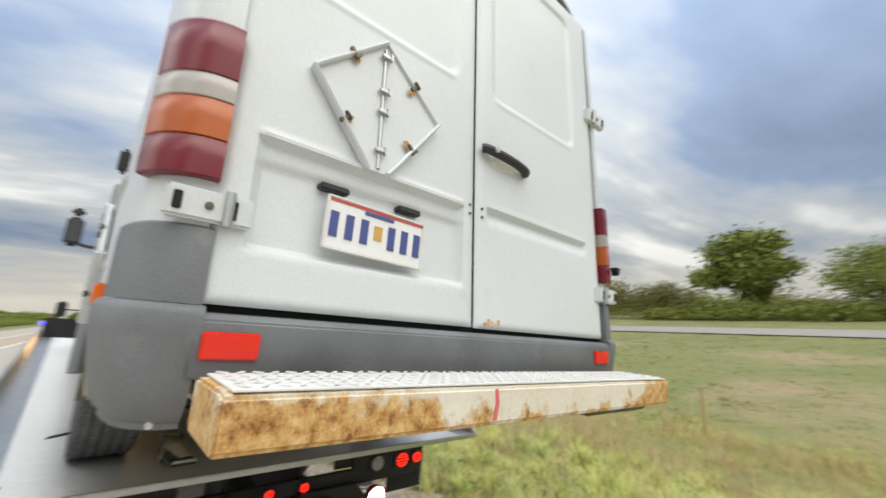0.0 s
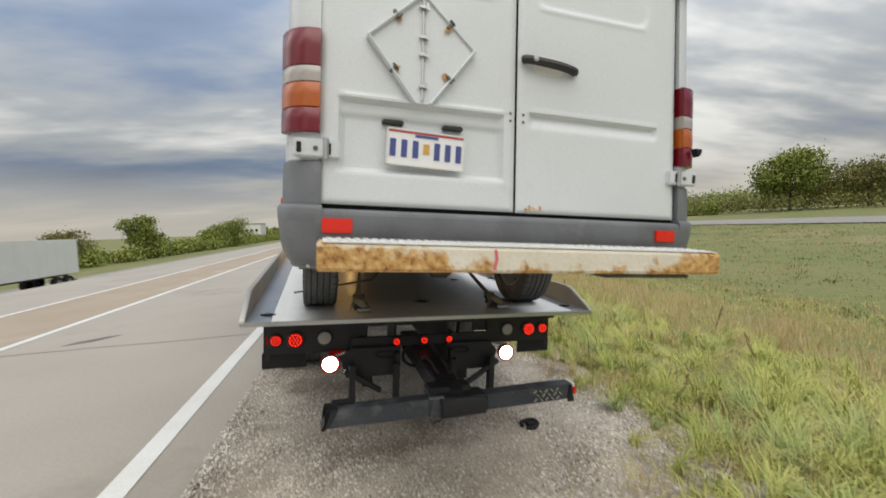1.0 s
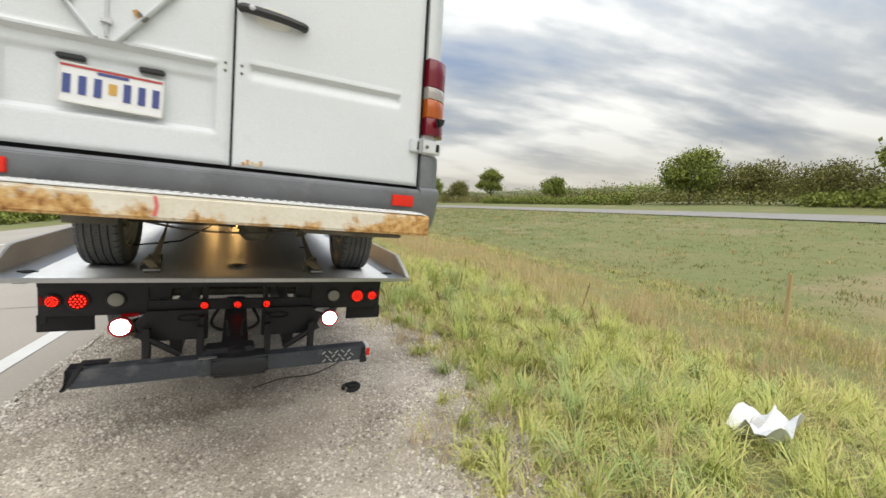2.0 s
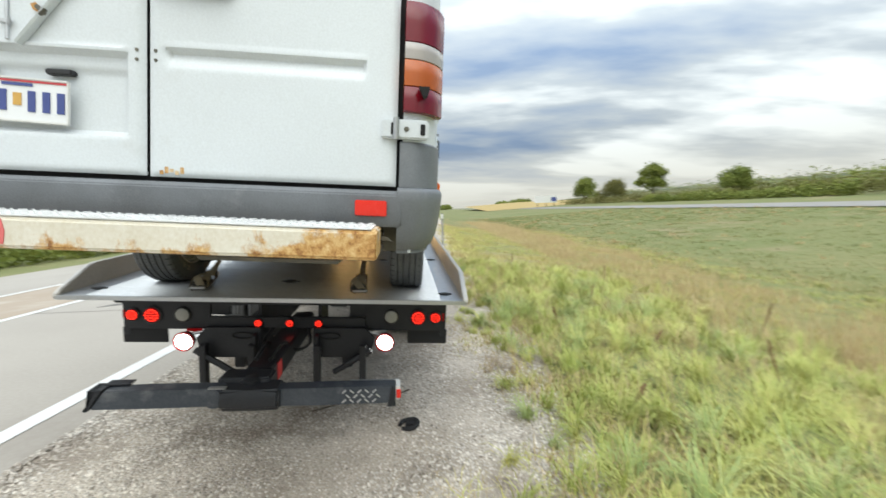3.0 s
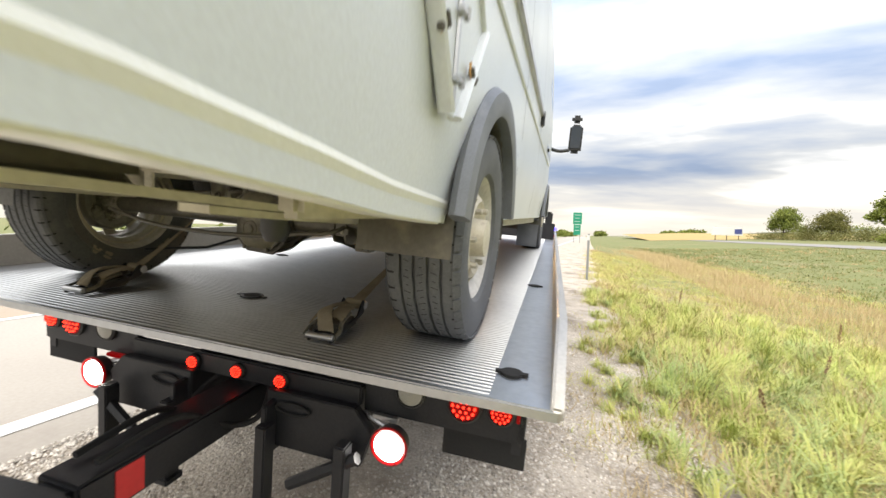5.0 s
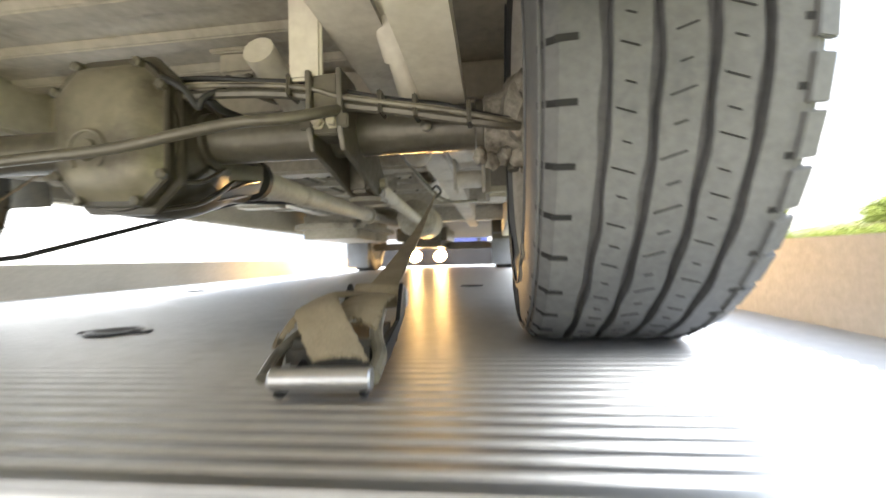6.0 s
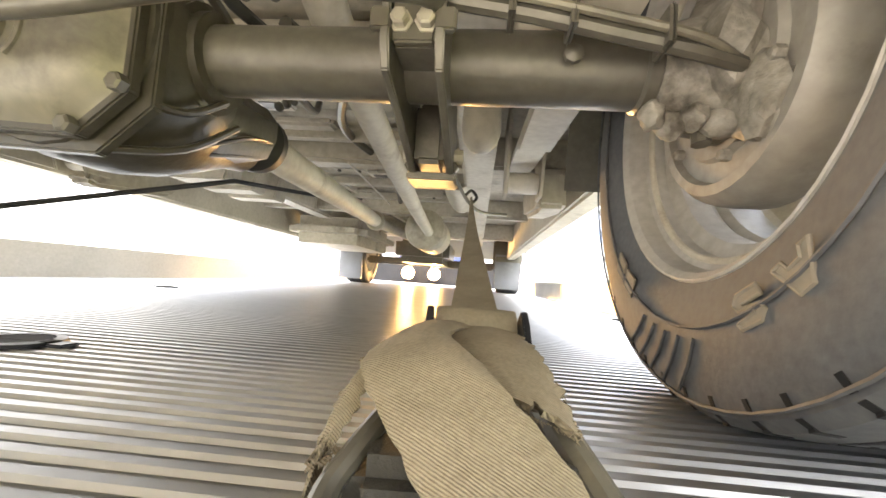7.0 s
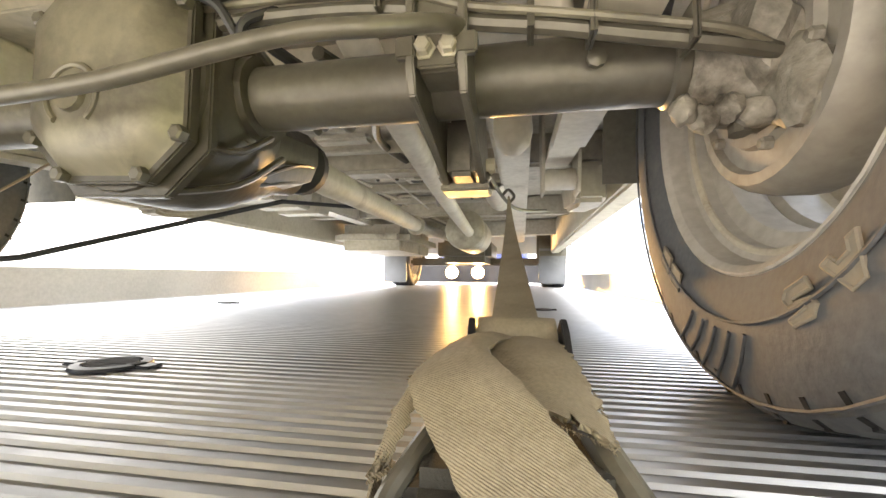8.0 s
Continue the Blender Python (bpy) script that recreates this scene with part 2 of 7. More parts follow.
STEP = rusted_paint("chipped_white_step_paint")
DRUM = material("worn_brake_drum", (0.40, 0.375, 0.33), 0.5, 0.2, second=(0.27, 0.25, 0.215), amount=0.9, scale=8, fine=60, bump=0.15, depth=0.002, third=(0.17, 0.15, 0.12), third_at=(0.60, 0.78))
STEP_TOP = material("white_tread_plate", (0.80, 0.80, 0.80), 0.45, second=(0.62, 0.61, 0.58), amount=0.7, scale=9, fine=90, bump=0.2)
RUST = material("rust_on_paint", (0.58, 0.33, 0.11), 0.85, second=(0.34, 0.15, 0.04), amount=0.9, scale=16, fine=110, bump=0.6, depth=0.004, third=(0.70, 0.56, 0.36), third_at=(0.50, 0.64))
RED_LENS = material("dark_red_lens", (0.17, 0.006, 0.014), 0.18, second=(0.12, 0.004, 0.010), fine=300, bump=0.1, depth=0.001, spec=0.45)
AMBER_LENS = material("amber_lens", (0.44, 0.10, 0.010), 0.2, second=(0.30, 0.06, 0.008), fine=300, bump=0.1, depth=0.001, spec=0.45)
CLEAR_LENS = material("clear_lens", (0.40, 0.36, 0.33), 0.15, second=(0.28, 0.25, 0.225), fine=260, bump=0.15, depth=0.001, spec=0.7)
REFLECTOR = material("red_reflector", (0.80, 0.03, 0.015), 0.25, second=(0.66, 0.02, 0.012), fine=400, bump=0.15, depth=0.001)
MARKER = material("orange_marker_lens", (0.80, 0.16, 0.01), 0.25, second=(0.66, 0.12, 0.01), fine=300, bump=0.1, depth=0.001)
LED_RED = material("lit_red_lamp", (0.16, 0.002, 0.003), 0.3, emit=(1.0, 0.003, 0.004), glow=0.14, bump=0, spec=0.2)
LED_DOT = material("lit_red_led", (0.5, 0.01, 0.01), 0.3, emit=(1.0, 0.034, 0.016), glow=4.5, bump=0, spec=0.1)
WORK = material("lit_work_lamp", (1, 1, 1), 0.3, emit=(1.0, 0.98, 0.94), glow=60.0, bump=0)
WARM = material("lit_warm_lamp", (1, 0.8, 0.5), 0.3, emit=(1.0, 0.58, 0.20), glow=500.0, bump=0)
BLUE_STROBE = material("lit_blue_strobe", (0.1, 0.1, 1), 0.3, emit=(0.10, 0.08, 1.0), glow=4.0, bump=0)
LENS_PALE = material("unlit_reverse_lens", (0.36, 0.35, 0.31), 0.25, second=(0.28, 0.27, 0.24), fine=300, bump=0.2, depth=0.001)
PLATE = material("plate_white", (0.80, 0.80, 0.80), 0.4, second=(0.70, 0.71, 0.72), scale=12, fine=200, bump=0.03)
PLATE_BLUE = material("plate_blue", (0.06, 0.08, 0.26), 0.45, bump=0)
PLATE_RED = material("plate_red", (0.55, 0.05, 0.06), 0.45, bump=0)
PLATE_GOLD = material("plate_gold", (0.62, 0.36, 0.08), 0.45, bump=0)
RED_PAINT = material("red_paint", (0.60, 0.03, 0.03), 0.4, second=(0.45, 0.02, 0.02), bump=0.05)
MUD = material("dried_dust_on_rubber", (0.30, 0.26, 0.20), 0.9, second=(0.20, 0.175, 0.14), fine=150, bump=0.2, depth=0.002)
WHITE_TAPE = material("white_tape", (0.75, 0.74, 0.72), 0.4, second=(0.62, 0.61, 0.58), bump=0.05)
PINK = material("pink_mark", (0.72, 0.16, 0.16), 0.6, bump=0)
WEB = material("khaki_webbing", (0.36, 0.30, 0.205), 0.9, second=(0.25, 0.205, 0.135), amount=0.9, scale=25, fine=350, bump=0.5, depth=0.002, weave=250.0)
WEB_DARK = material("dark_webbing", (0.05, 0.047, 0.04), 0.9, second=(0.08, 0.075, 0.06), fine=300, bump=0.4)
GLASS = glass("dark_window_glass", (0.015, 0.018, 0.02))
MIRROR = glass("mirror_glass", (0.05, 0.055, 0.06), 0.05)
PAINT_BLUE = material("blue_car_paint", (0.016, 0.05, 0.21), 0.22, second=(0.012, 0.04, 0.17), fine=200, bump=0.0)
PAINT_MAROON = material("maroon_car_paint", (0.30, 0.02, 0.05), 0.25, second=(0.24, 0.015, 0.04), fine=200, bump=0.0)
PAINT_TRAILER = material("trailer_white", (0.72, 0.72, 0.70), 0.45, second=(0.60, 0.60, 0.57), scale=0.8, fine=8, bump=0.05)
SIGN_GREEN = material("sign_green", (0.0, 0.26, 0.15), 0.4, second=(0.0, 0.20, 0.12), scale=2, bump=0)
GALV = material("galvanised_post", (0.32, 0.33, 0.33), 0.5, 0.5, bump=0.1)
CONCRETE = material("road_concrete", (0.40, 0.36, 0.31), 0.85, second=(0.33, 0.295, 0.25), amount=0.8, scale=0.5, fine=34, bump=0.25, depth=0.004, third=(0.28, 0.245, 0.205), third_at=(0.58, 0.72))
TAN_STRIP = material("tan_road_strip", (0.38, 0.31, 0.24), 0.9, second=(0.34, 0.265, 0.19), amount=0.9, scale=0.8, fine=30, bump=0.3, depth=0.004, third=(0.46, 0.40, 0.33), third_at=(0.55, 0.72))
ASPHALT = material("pale_asphalt", (0.30, 0.28, 0.255), 0.9, second=(0.23, 0.215, 0.195), amount=0.8, scale=0.7, fine=45, bump=0.3, depth=0.004)
LINE = material("road_line_paint", (0.76, 0.75, 0.72), 0.6, second=(0.62, 0.60, 0.56), amount=0.7, scale=2, fine=60, bump=0.2, third=(0.40, 0.37, 0.33), third_at=(0.64, 0.76))
GRAVEL = material("gravel_bed", (0.61, 0.535, 0.44), 0.95, second=(0.30, 0.25, 0.195), amount=1.0, scale=1.5, fine=55, bump=1.0, depth=0.02, third=(0.24, 0.195, 0.15), third_at=(0.52, 0.66))
STONES = material("gravel_stones", (0.88, 0.81, 0.71), 0.9, second=(0.19, 0.155, 0.12), amount=0.3, scale=1.5, fine=80, bump=0.3, island=0.8, third=(0.36, 0.30, 0.24), third_at=(0.54, 0.70))
TURF = material("turf_ground", (0.14, 0.165, 0.045), 0.95, second=(0.21, 0.195, 0.075), amount=0.9, scale=0.13, fine=2.5, bump=1.0, depth=0.08, third=(0.28, 0.22, 0.115), third_at=(0.55, 0.68))
BLADE = material("grass_blades", (0.32, 0.42, 0.09), 0.8, second=(0.66, 0.58, 0.22), amount=0.8, scale=1.3, fine=4.0, bump=0, island=0.5, spec=0.2)
TUFT = material("tuft_blades", (0.31, 0.415, 0.085), 0.7, second=(0.62, 0.57, 0.20), amount=0.6, scale=1.1, fine=4.0, bump=0, island=0.5, spec=0.3)
TUFT_BLUE = material("bluish_tuft_blades", (0.26, 0.37, 0.11), 0.6, second=(0.48, 0.50, 0.20), amount=0.5, scale=2.0, fine=6.0, bump=0, island=0.5, spec=0.35)
FAR_BLADE = material("far_grass_blades", (0.125, 0.165, 0.042), 0.85, second=(0.23, 0.225, 0.075), amount=0.7, scale=0.25, fine=1.0, bump=0, island=0.3, spec=0.2)
WEED = material("brown_weeds", (0.48, 0.345, 0.19), 0.85, second=(0.62, 0.50, 0.28), amount=0.6, scale=0.5, fine=3, bump=0, island=0.6, spec=0.2)
DOCK = material("dark_seed_heads", (0.17, 0.085, 0.045), 0.9, second=(0.26, 0.14, 0.07), fine=60, bump=0.3)
STRAW = material("dry_grass", (0.56, 0.45, 0.25), 0.85, second=(0.40, 0.29, 0.14), amount=0.3, scale=0.6, fine=3, bump=0, island=0.7, spec=0.2)
LEAF = material("tree_leaves", (0.125, 0.175, 0.04), 0.7, second=(0.31, 0.32, 0.075), amount=0.5, scale=0.22, fine=1.2, bump=0, island=0.4, spec=0.2)
LEAF_BROWN = material("autumn_leaves", (0.13, 0.14, 0.045), 0.75, second=(0.25, 0.22, 0.075), amount=0.5, scale=0.22, fine=1.2, bump=0, island=0.4, spec=0.2)
BARK = material("bark", (0.11, 0.085, 0.06), 0.9, second=(0.07, 0.055, 0.04), fine=20, bump=0.5, depth=0.02)
RIDGE = material("far_woods", (0.10, 0.12, 0.05), 0.95, second=(0.19, 0.175, 0.075), amount=0.9, scale=0.03, fine=0.25, bump=1.0, depth=2.0, third=(0.07, 0.085, 0.04), third_at=(0.5, 0.62))
TAR = material("road_tar", (0.12, 0.11, 0.10), 0.8, second=(0.20, 0.185, 0.165), fine=30, bump=0.3)
FIELD = material("ripe_field", (0.42, 0.30, 0.11), 0.95, second=(0.32, 0.24, 0.09), scale=0.1, fine=1.5, bump=0.5, depth=0.05)
LITTER = material("white_litter", (0.75, 0.75, 0.75), 0.6, second=(0.6, 0.6, 0.6), bump=0.2)


# ---- building helpers ----
def face(bm, verts):
    try:
        return bm.faces.new(verts)
    except ValueError:
        return None


def box(bm, x0, x1, y0, y1, z0, z1, bevel=0.0, m=None):
    got = bmesh.ops.create_cube(bm, size=1, matrix=Matrix.Translation(((x0 + x1) / 2, (y0 + y1) / 2, (z0 + z1) / 2)) @ Matrix.Diagonal((abs(x1 - x0), abs(y1 - y0), abs(z1 - z0), 1)))["verts"]
    if m is not None:
        bmesh.ops.transform(bm, matrix=m, verts=got)
    if bevel:
        edges = list({e for v in got for e in v.link_edges})
        bmesh.ops.bevel(bm, geom=edges, offset=bevel, segments=2, affect="EDGES", clamp_overlap=True)
    return bm


def basis(d):
    d = Vector(d).normalized()
    a = d.cross(Vector((0, 0, 1)) if abs(d.z) < 0.9 else Vector((1, 0, 0))).normalized()
    return d, a, d.cross(a)


def loft(bm, loops, closed=True, caps=True):
    rings = [[bm.verts.new(p) for p in loop] for loop in loops]
    n = len(rings[0])
    for a, b in zip(rings, rings[1:]):
        for i in range(n if closed else n - 1):
            face(bm, (a[i], a[(i + 1) % n], b[(i + 1) % n], b[i]))
    if caps and closed:
        face(bm, rings[0][::-1]); face(bm, rings[-1])
    return rings


def tube(bm, pts, r, n=10, caps=True, flat=1.0):
    pts = [Vector(p) for p in pts]
    loops, a = [], None
    for i, p in enumerate(pts):
        d = (pts[min(i + 1, len(pts) - 1)] - pts[max(i - 1, 0)]).normalized()
        if a is None:
            a = basis(d)[1]
        a = (a - d * a.dot(d)).normalized()
        b = d.cross(a)
        rad = r[i] if isinstance(r, (list, tuple)) else r
        loops.append([p + a * rad * math.cos(2 * math.pi * k / n) + b * rad * flat * math.sin(2 * math.pi * k / n) for k in range(n)])
    loft(bm, loops, caps=caps)
    return bm


def smooth_path(pts, steps=6):
    pts = [Vector(p) for p in pts]
    out = []
    for i in range(len(pts) - 1):
        p0, p1, p2, p3 = pts[max(i - 1, 0)], pts[i], pts[i + 1], pts[min(i + 2, len(pts) - 1)]
        for k in range(steps):
            t = k / steps
            out.append(0.5 * ((2 * p1) + (p2 - p0) * t + (2 * p0 - 5 * p1 + 4 * p2 - p3) * t * t + (3 * p1 - p0 - 3 * p2 + p3) * t ** 3))
    return out + [pts[-1]]


def lathe(bm, profile, center, axis, n=32, caps=True):
    """profile: (radius, distance along the axis)."""
    d, a, b = basis(axis)
    c = Vector(center)
    loft(bm, [[c + d * h + (a * math.cos(2 * math.pi * k / n) + b * math.sin(2 * math.pi * k / n)) * r for k in range(n)] for r, h in profile], caps=caps)
    return bm


def prism(bm, poly, axis, a0, a1, bevel=0.0):
    """poly: corners in the two other axes (in x, y, z order), drawn out along the axis."""
    def at(p, v):
        q = list(p)
        q.insert("xyz".index(axis), v)
        return q
    rings = loft(bm, [[at(p, a0) for p in poly], [at(p, a1) for p in poly]])
    if bevel:
        edges = list({e for r in rings for v in r for e in v.link_edges})
        bmesh.ops.bevel(bm, geom=edges, offset=bevel, segments=2, affect="EDGES", clamp_overlap=True)
    return bm


def thicken(bm, thickness):
    bm.normal_update()
    bmesh.ops.solidify(bm, geom=bm.faces[:], thickness=thickness)


def sheet(bm, cols, rows, at):
    """A grid of cols x rows points, each at at(u, v), u and v from 0 to 1."""
    g = [[bm.verts.new(at(i / (cols - 1), j / (rows - 1))) for j in range(rows)] for i in range(cols)]
    for i in range(cols - 1):
        for j in range(rows - 1):
            face(bm, (g[i][j], g[i + 1][j], g[i + 1][j + 1], g[i][j + 1]))
    return g


def B():
    return bmesh.new()


def smoothstep(a, b, x):
    t = min(1, max(0, (x - a) / (b - a)))
    return t * t * (3 - 2 * t)


def finish(bm, name, mat, smooth=True, angle=35):
    bmesh.ops.recalc_face_normals(bm, faces=bm.faces)
    me = bpy.data.meshes.new(name)
    for f in bm.faces:
        f.smooth = smooth
    if smooth:
        for e in bm.edges:
            if len(e.link_faces) == 2 and e.calc_face_angle(0) > radians(angle):
                e.smooth = False
    bm.to_mesh(me)
    bm.free()
    me.materials.append(mat)
    return me


def thing(name, label, category, m=None, group="", kind=""):
    """An Empty that parents the parts of a thing."""
    ob = new(name)
    ob.empty_display_size = 0.2
    ob.matrix_basis = m if m is not None else Matrix()
    return tagged(ob, label, category, group, kind)


ORIGIN = {}


def on_truck(name, label, category, x, y, z, group=""):
    """A thing on the truck, whose parts are built in the truck's axes."""
    ob = thing(name, label, category, TRUCK @ Matrix.Translation((x, y, z)), group)
    ORIGIN[ob] = Vector((x, y, z))
    return ob


def part(name, bm, mat, parent, label="", smooth=True, angle=35):
    top = parent
    while top.parent:
        top = top.parent
    if top in ORIGIN:
        bmesh.ops.translate(bm, vec=-ORIGIN[top], verts=bm.verts)
    ob = new(name, finish(bm, name, mat, smooth, angle))
    ob.parent = parent
    if label:
        ob["label"] = label
    return ob


def single(name, bm, mat, label, category, m=None, group="", kind="", smooth=True, angle=35):
    ob = new(name, finish(bm, name, mat, smooth, angle))
    if m is not None:
        ob.matrix_basis = m
    return tagged(ob, label, category, group, kind)


def raw(name, verts, faces, mat):
    """A mesh from arrays, for blades, leaves and stones."""
    me = bpy.data.meshes.new(name)
    verts, faces = np.asarray(verts, np.float32), np.asarray(faces, np.int32)
    k = faces.shape[1]
    me.vertices.add(len(verts)); me.vertices.foreach_set("co", verts.ravel())
    me.loops.add(faces.size); me.loops.foreach_set("vertex_index", faces.ravel())
    me.polygons.add(len(faces))
    me.polygons.foreach_set("loop_start", np.arange(0, faces.size, k, dtype=np.int32))
    me.update(calc_edges=True)
    me.materials.append(mat)
    return me


# ---- ground, road, shoulder ----
PROFILE = [(-4000, -1.0), (-60, -2.4), (-40, -2.6), (-25, -2.35), (-18, -1.8), (-15, -0.75), (-13, -0.25), (-12, -0.08), (-8.6, -0.03), (-5.75, 0.0), (-1.7, 0.0), (0.9, -0.05), (1.8, -0.1), (3, -0.26), (6, -0.7), (12, -1.0), (25, -0.5), (40, 0.4), (53, 0.9), (60, 1.35), (72, 2.1), (120, 3.0), (300, 4.6), (4000, 7.0)]


def ground_z(x):
    for (a, za), (b, zb) in zip(PROFILE, PROFILE[1:]):
        if x <= b:
            return za + (zb - za) * (x - a) / (b - a)
    return PROFILE[-1][1]


def build_ground():
    bm = B()
    xs = sorted({*[p[0] for p in PROFILE], *[i * 0.5 for i in range(-40, 41)], *[i * 4 for i in range(5, 20)], *[-i * 4 for i in range(5, 20)]})
    ys = [-2000, -400, -100, -40] + [i * 1.0 - 20 for i in range(0, 60)] + [45, 60, 80, 110, 160, 240, 400, 800, 1600, 4000]
    g = []
    for y in ys:
        row = []
        for x in xs:
            z = ground_z(x)
            if -12.4 < x < 2.9 or 41 < x < 54:
                z -= 0.10
            elif abs(x) < 60 and abs(y) < 60:
                z += 0.05 * noise.noise(Vector((x * 0.5, y * 0.5, 0)))
            row.append(bm.verts.new((x, y, z)))
        g.append(row)
    for a, b in zip(g, g[1:]):
        for i in range(len(xs) - 1):
            face(bm, (a[i], a[i + 1], b[i + 1], b[i]))
    single("ground", bm, TURF, "rough grassland beside a highway with dry patches", "ground", kind="structure")

    def strip(name, x0, x1, mat, label, cat, lift=0.0, y0=-300, y1=2500, parent=None, step=25):
        bm = B()
        cols = [x0, x1] if x1 - x0 < 1 else [x0 + (x1 - x0) * k / 6 for k in range(7)]
        for p in PROFILE:
            if x0 < p[0] < x1:
                cols.append(p[0])
        cols = sorted(set(cols))
        rows = [y0, -60, -20] + [k * step for k in range(0, 9)] + [400, 900, y1]
        g = [[bm.verts.new((x, y, ground_z(x) + lift)) for x in cols] for y in rows]
        for a, b in zip(g, g[1:]):
            for i in range(len(cols) - 1):
                face(bm, (a[i], a[i + 1], b[i + 1], b[i]))
        return single(name, bm, mat, label, cat, kind="structure")

    strip("road", -12.0, -1.55, CONCRETE, "worn beige concrete highway with two lanes", "road")
    strip("road_line_1", -2.12, -1.95, LINE, "solid white painted edge line", "road line", 0.006)
    strip("road_line_2", -5.83, -5.68, LINE, "solid white painted lane line", "road line", 0.006)
    strip("rumble_strip", -8.08, -5.86, TAN_STRIP, "worn tan strip between two painted lines", "road strip", 0.003)
    strip("road_line_3", -8.25, -8.11, LINE, "thin white painted edge line", "road line", 0.006)
    strip("road_far", 42.5, 52.5, ASPHALT, "distant pale asphalt side road beyond the grass", "road", 0.03)
    strip("road_opposite", -29, -21, ASPHALT, "opposite carriageway beyond the grass median", "road", 0.03)

    # joints across the concrete slabs
    for k in range(-3, 12):
        bm = B()
        y0 = 4.3 + 6.1 * k
        g = []
        for i in range(40):
            x = -5.8 + 4.2 * i / 39
            y = y0 + 0.05 * noise.noise(Vector((x * 0.8, k, 0))) + 0.02 * noise.noise(Vector((x * 4, k, 3)))
            w = 0.012 + 0.008 * noise.noise(Vector((x * 3, k, 7)))
            g.append([bm.verts.new((x, y + s * w, ground_z(x) + 0.003)) for s in (-1, 1)])
        for a, b in zip(g, g[1:]):
            face(bm, (a[0], a[1], b[1], b[0]))
        single("road_joint", bm, TAR, "dark tarred joint across the concrete road", "road joint", kind="structure")
    bm = B()
    prism(bm, [(-4.9, 4.6), (-4.55, 4.75), (-4.3, 5.1), (-4.5, 5.05), (-4.8, 4.8)], "z", 0.002, 0.005)
    single("tar_patch", bm, TAR, "small dark tar patch on the road", "tar patch", kind="structure")

    # shoulder: an uneven edge towards the grass
    bm = B()
    rows = [-60, -30] + [k * 0.4 - 14 for k in range(0, 130)] + [45, 70, 120, 400]
    g = []
    for y in rows:
        edge = 2.45 + 0.22 * noise.noise(Vector((0.3, y * 0.6, 2))) + 0.12 * noise.noise(Vector((4, y * 1.9, 2)))
        if y > 2:
            edge -= min(0.35, (y - 2) * 0.05)
        row = []
        for k in range(9):
            x = -1.78 + (edge + 1.78) * k / 8
            z = ground_z(x) + (0.004 if k else 0.0) + 0.012 * noise.noise(Vector((x * 2, y * 2, 5))) - (0.13 if k == 8 else 0) - (0.02 if k == 0 else 0)
            row.append(bm.verts.new((x, y, z)))
        g.append(row)
    for a, b in zip(g, g[1:]):
        for i in range(8):
            face(bm, (a[i], a[i + 1], b[i + 1], b[i]))
    single("shoulder", bm, GRAVEL, "brownish grey gravel road shoulder thinning out into grass", "shoulder", kind="structure")

    # loose stones
    rng = np.random.default_rng(4)
    n = 150000
    y = np.clip(rng.normal(0.1, 2.4, n), -12, 14)
    x = -1.6 + (3.75 - np.clip((y - 2) * 0.05, 0, 0.35)) * rng.random(n)
    r = 0.0030 + 0.0125 * rng.random(n) ** 3.4
    octa = np.array([(1, 0, -0.1), (0, 1, -0.1), (-1, 0, -0.1), (0, -1, -0.1), (0, 0, 0.75)], float)
    tri = np.array([(0, 1, 4), (1, 2, 4), (2, 3, 4), (3, 0, 4)])
    jit = 1 + 0.6 * (rng.random((n, 5, 3)) - 0.5)
    ang = rng.random(n) * 6.28
    c, s = np.cos(ang)[:, None], np.sin(ang)[:, None]
    P = octa[None] * jit * r[:, None, None]
    P[:, 4, :2] += (rng.random((n, 2)) - 0.5) * r[:, None]
    P = np.stack([P[..., 0] * c - P[..., 1] * s, P[..., 0] * s + P[..., 1] * c, P[..., 2]], -1)
    gz = np.interp(x, [p[0] for p in PROFILE], [p[1] for p in PROFILE])
    P += np.stack([x, y, gz + 0.004 + 0 * r], -1)[:, None]
    F = (tri[None] + 5 * np.arange(n)[:, None, None]).reshape(-1, 3)
    tagged(new("gravel", raw("gravel", P.reshape(-1, 3), F, STONES)), "loose grey and pale gravel stones", "gravel", kind="stuff")


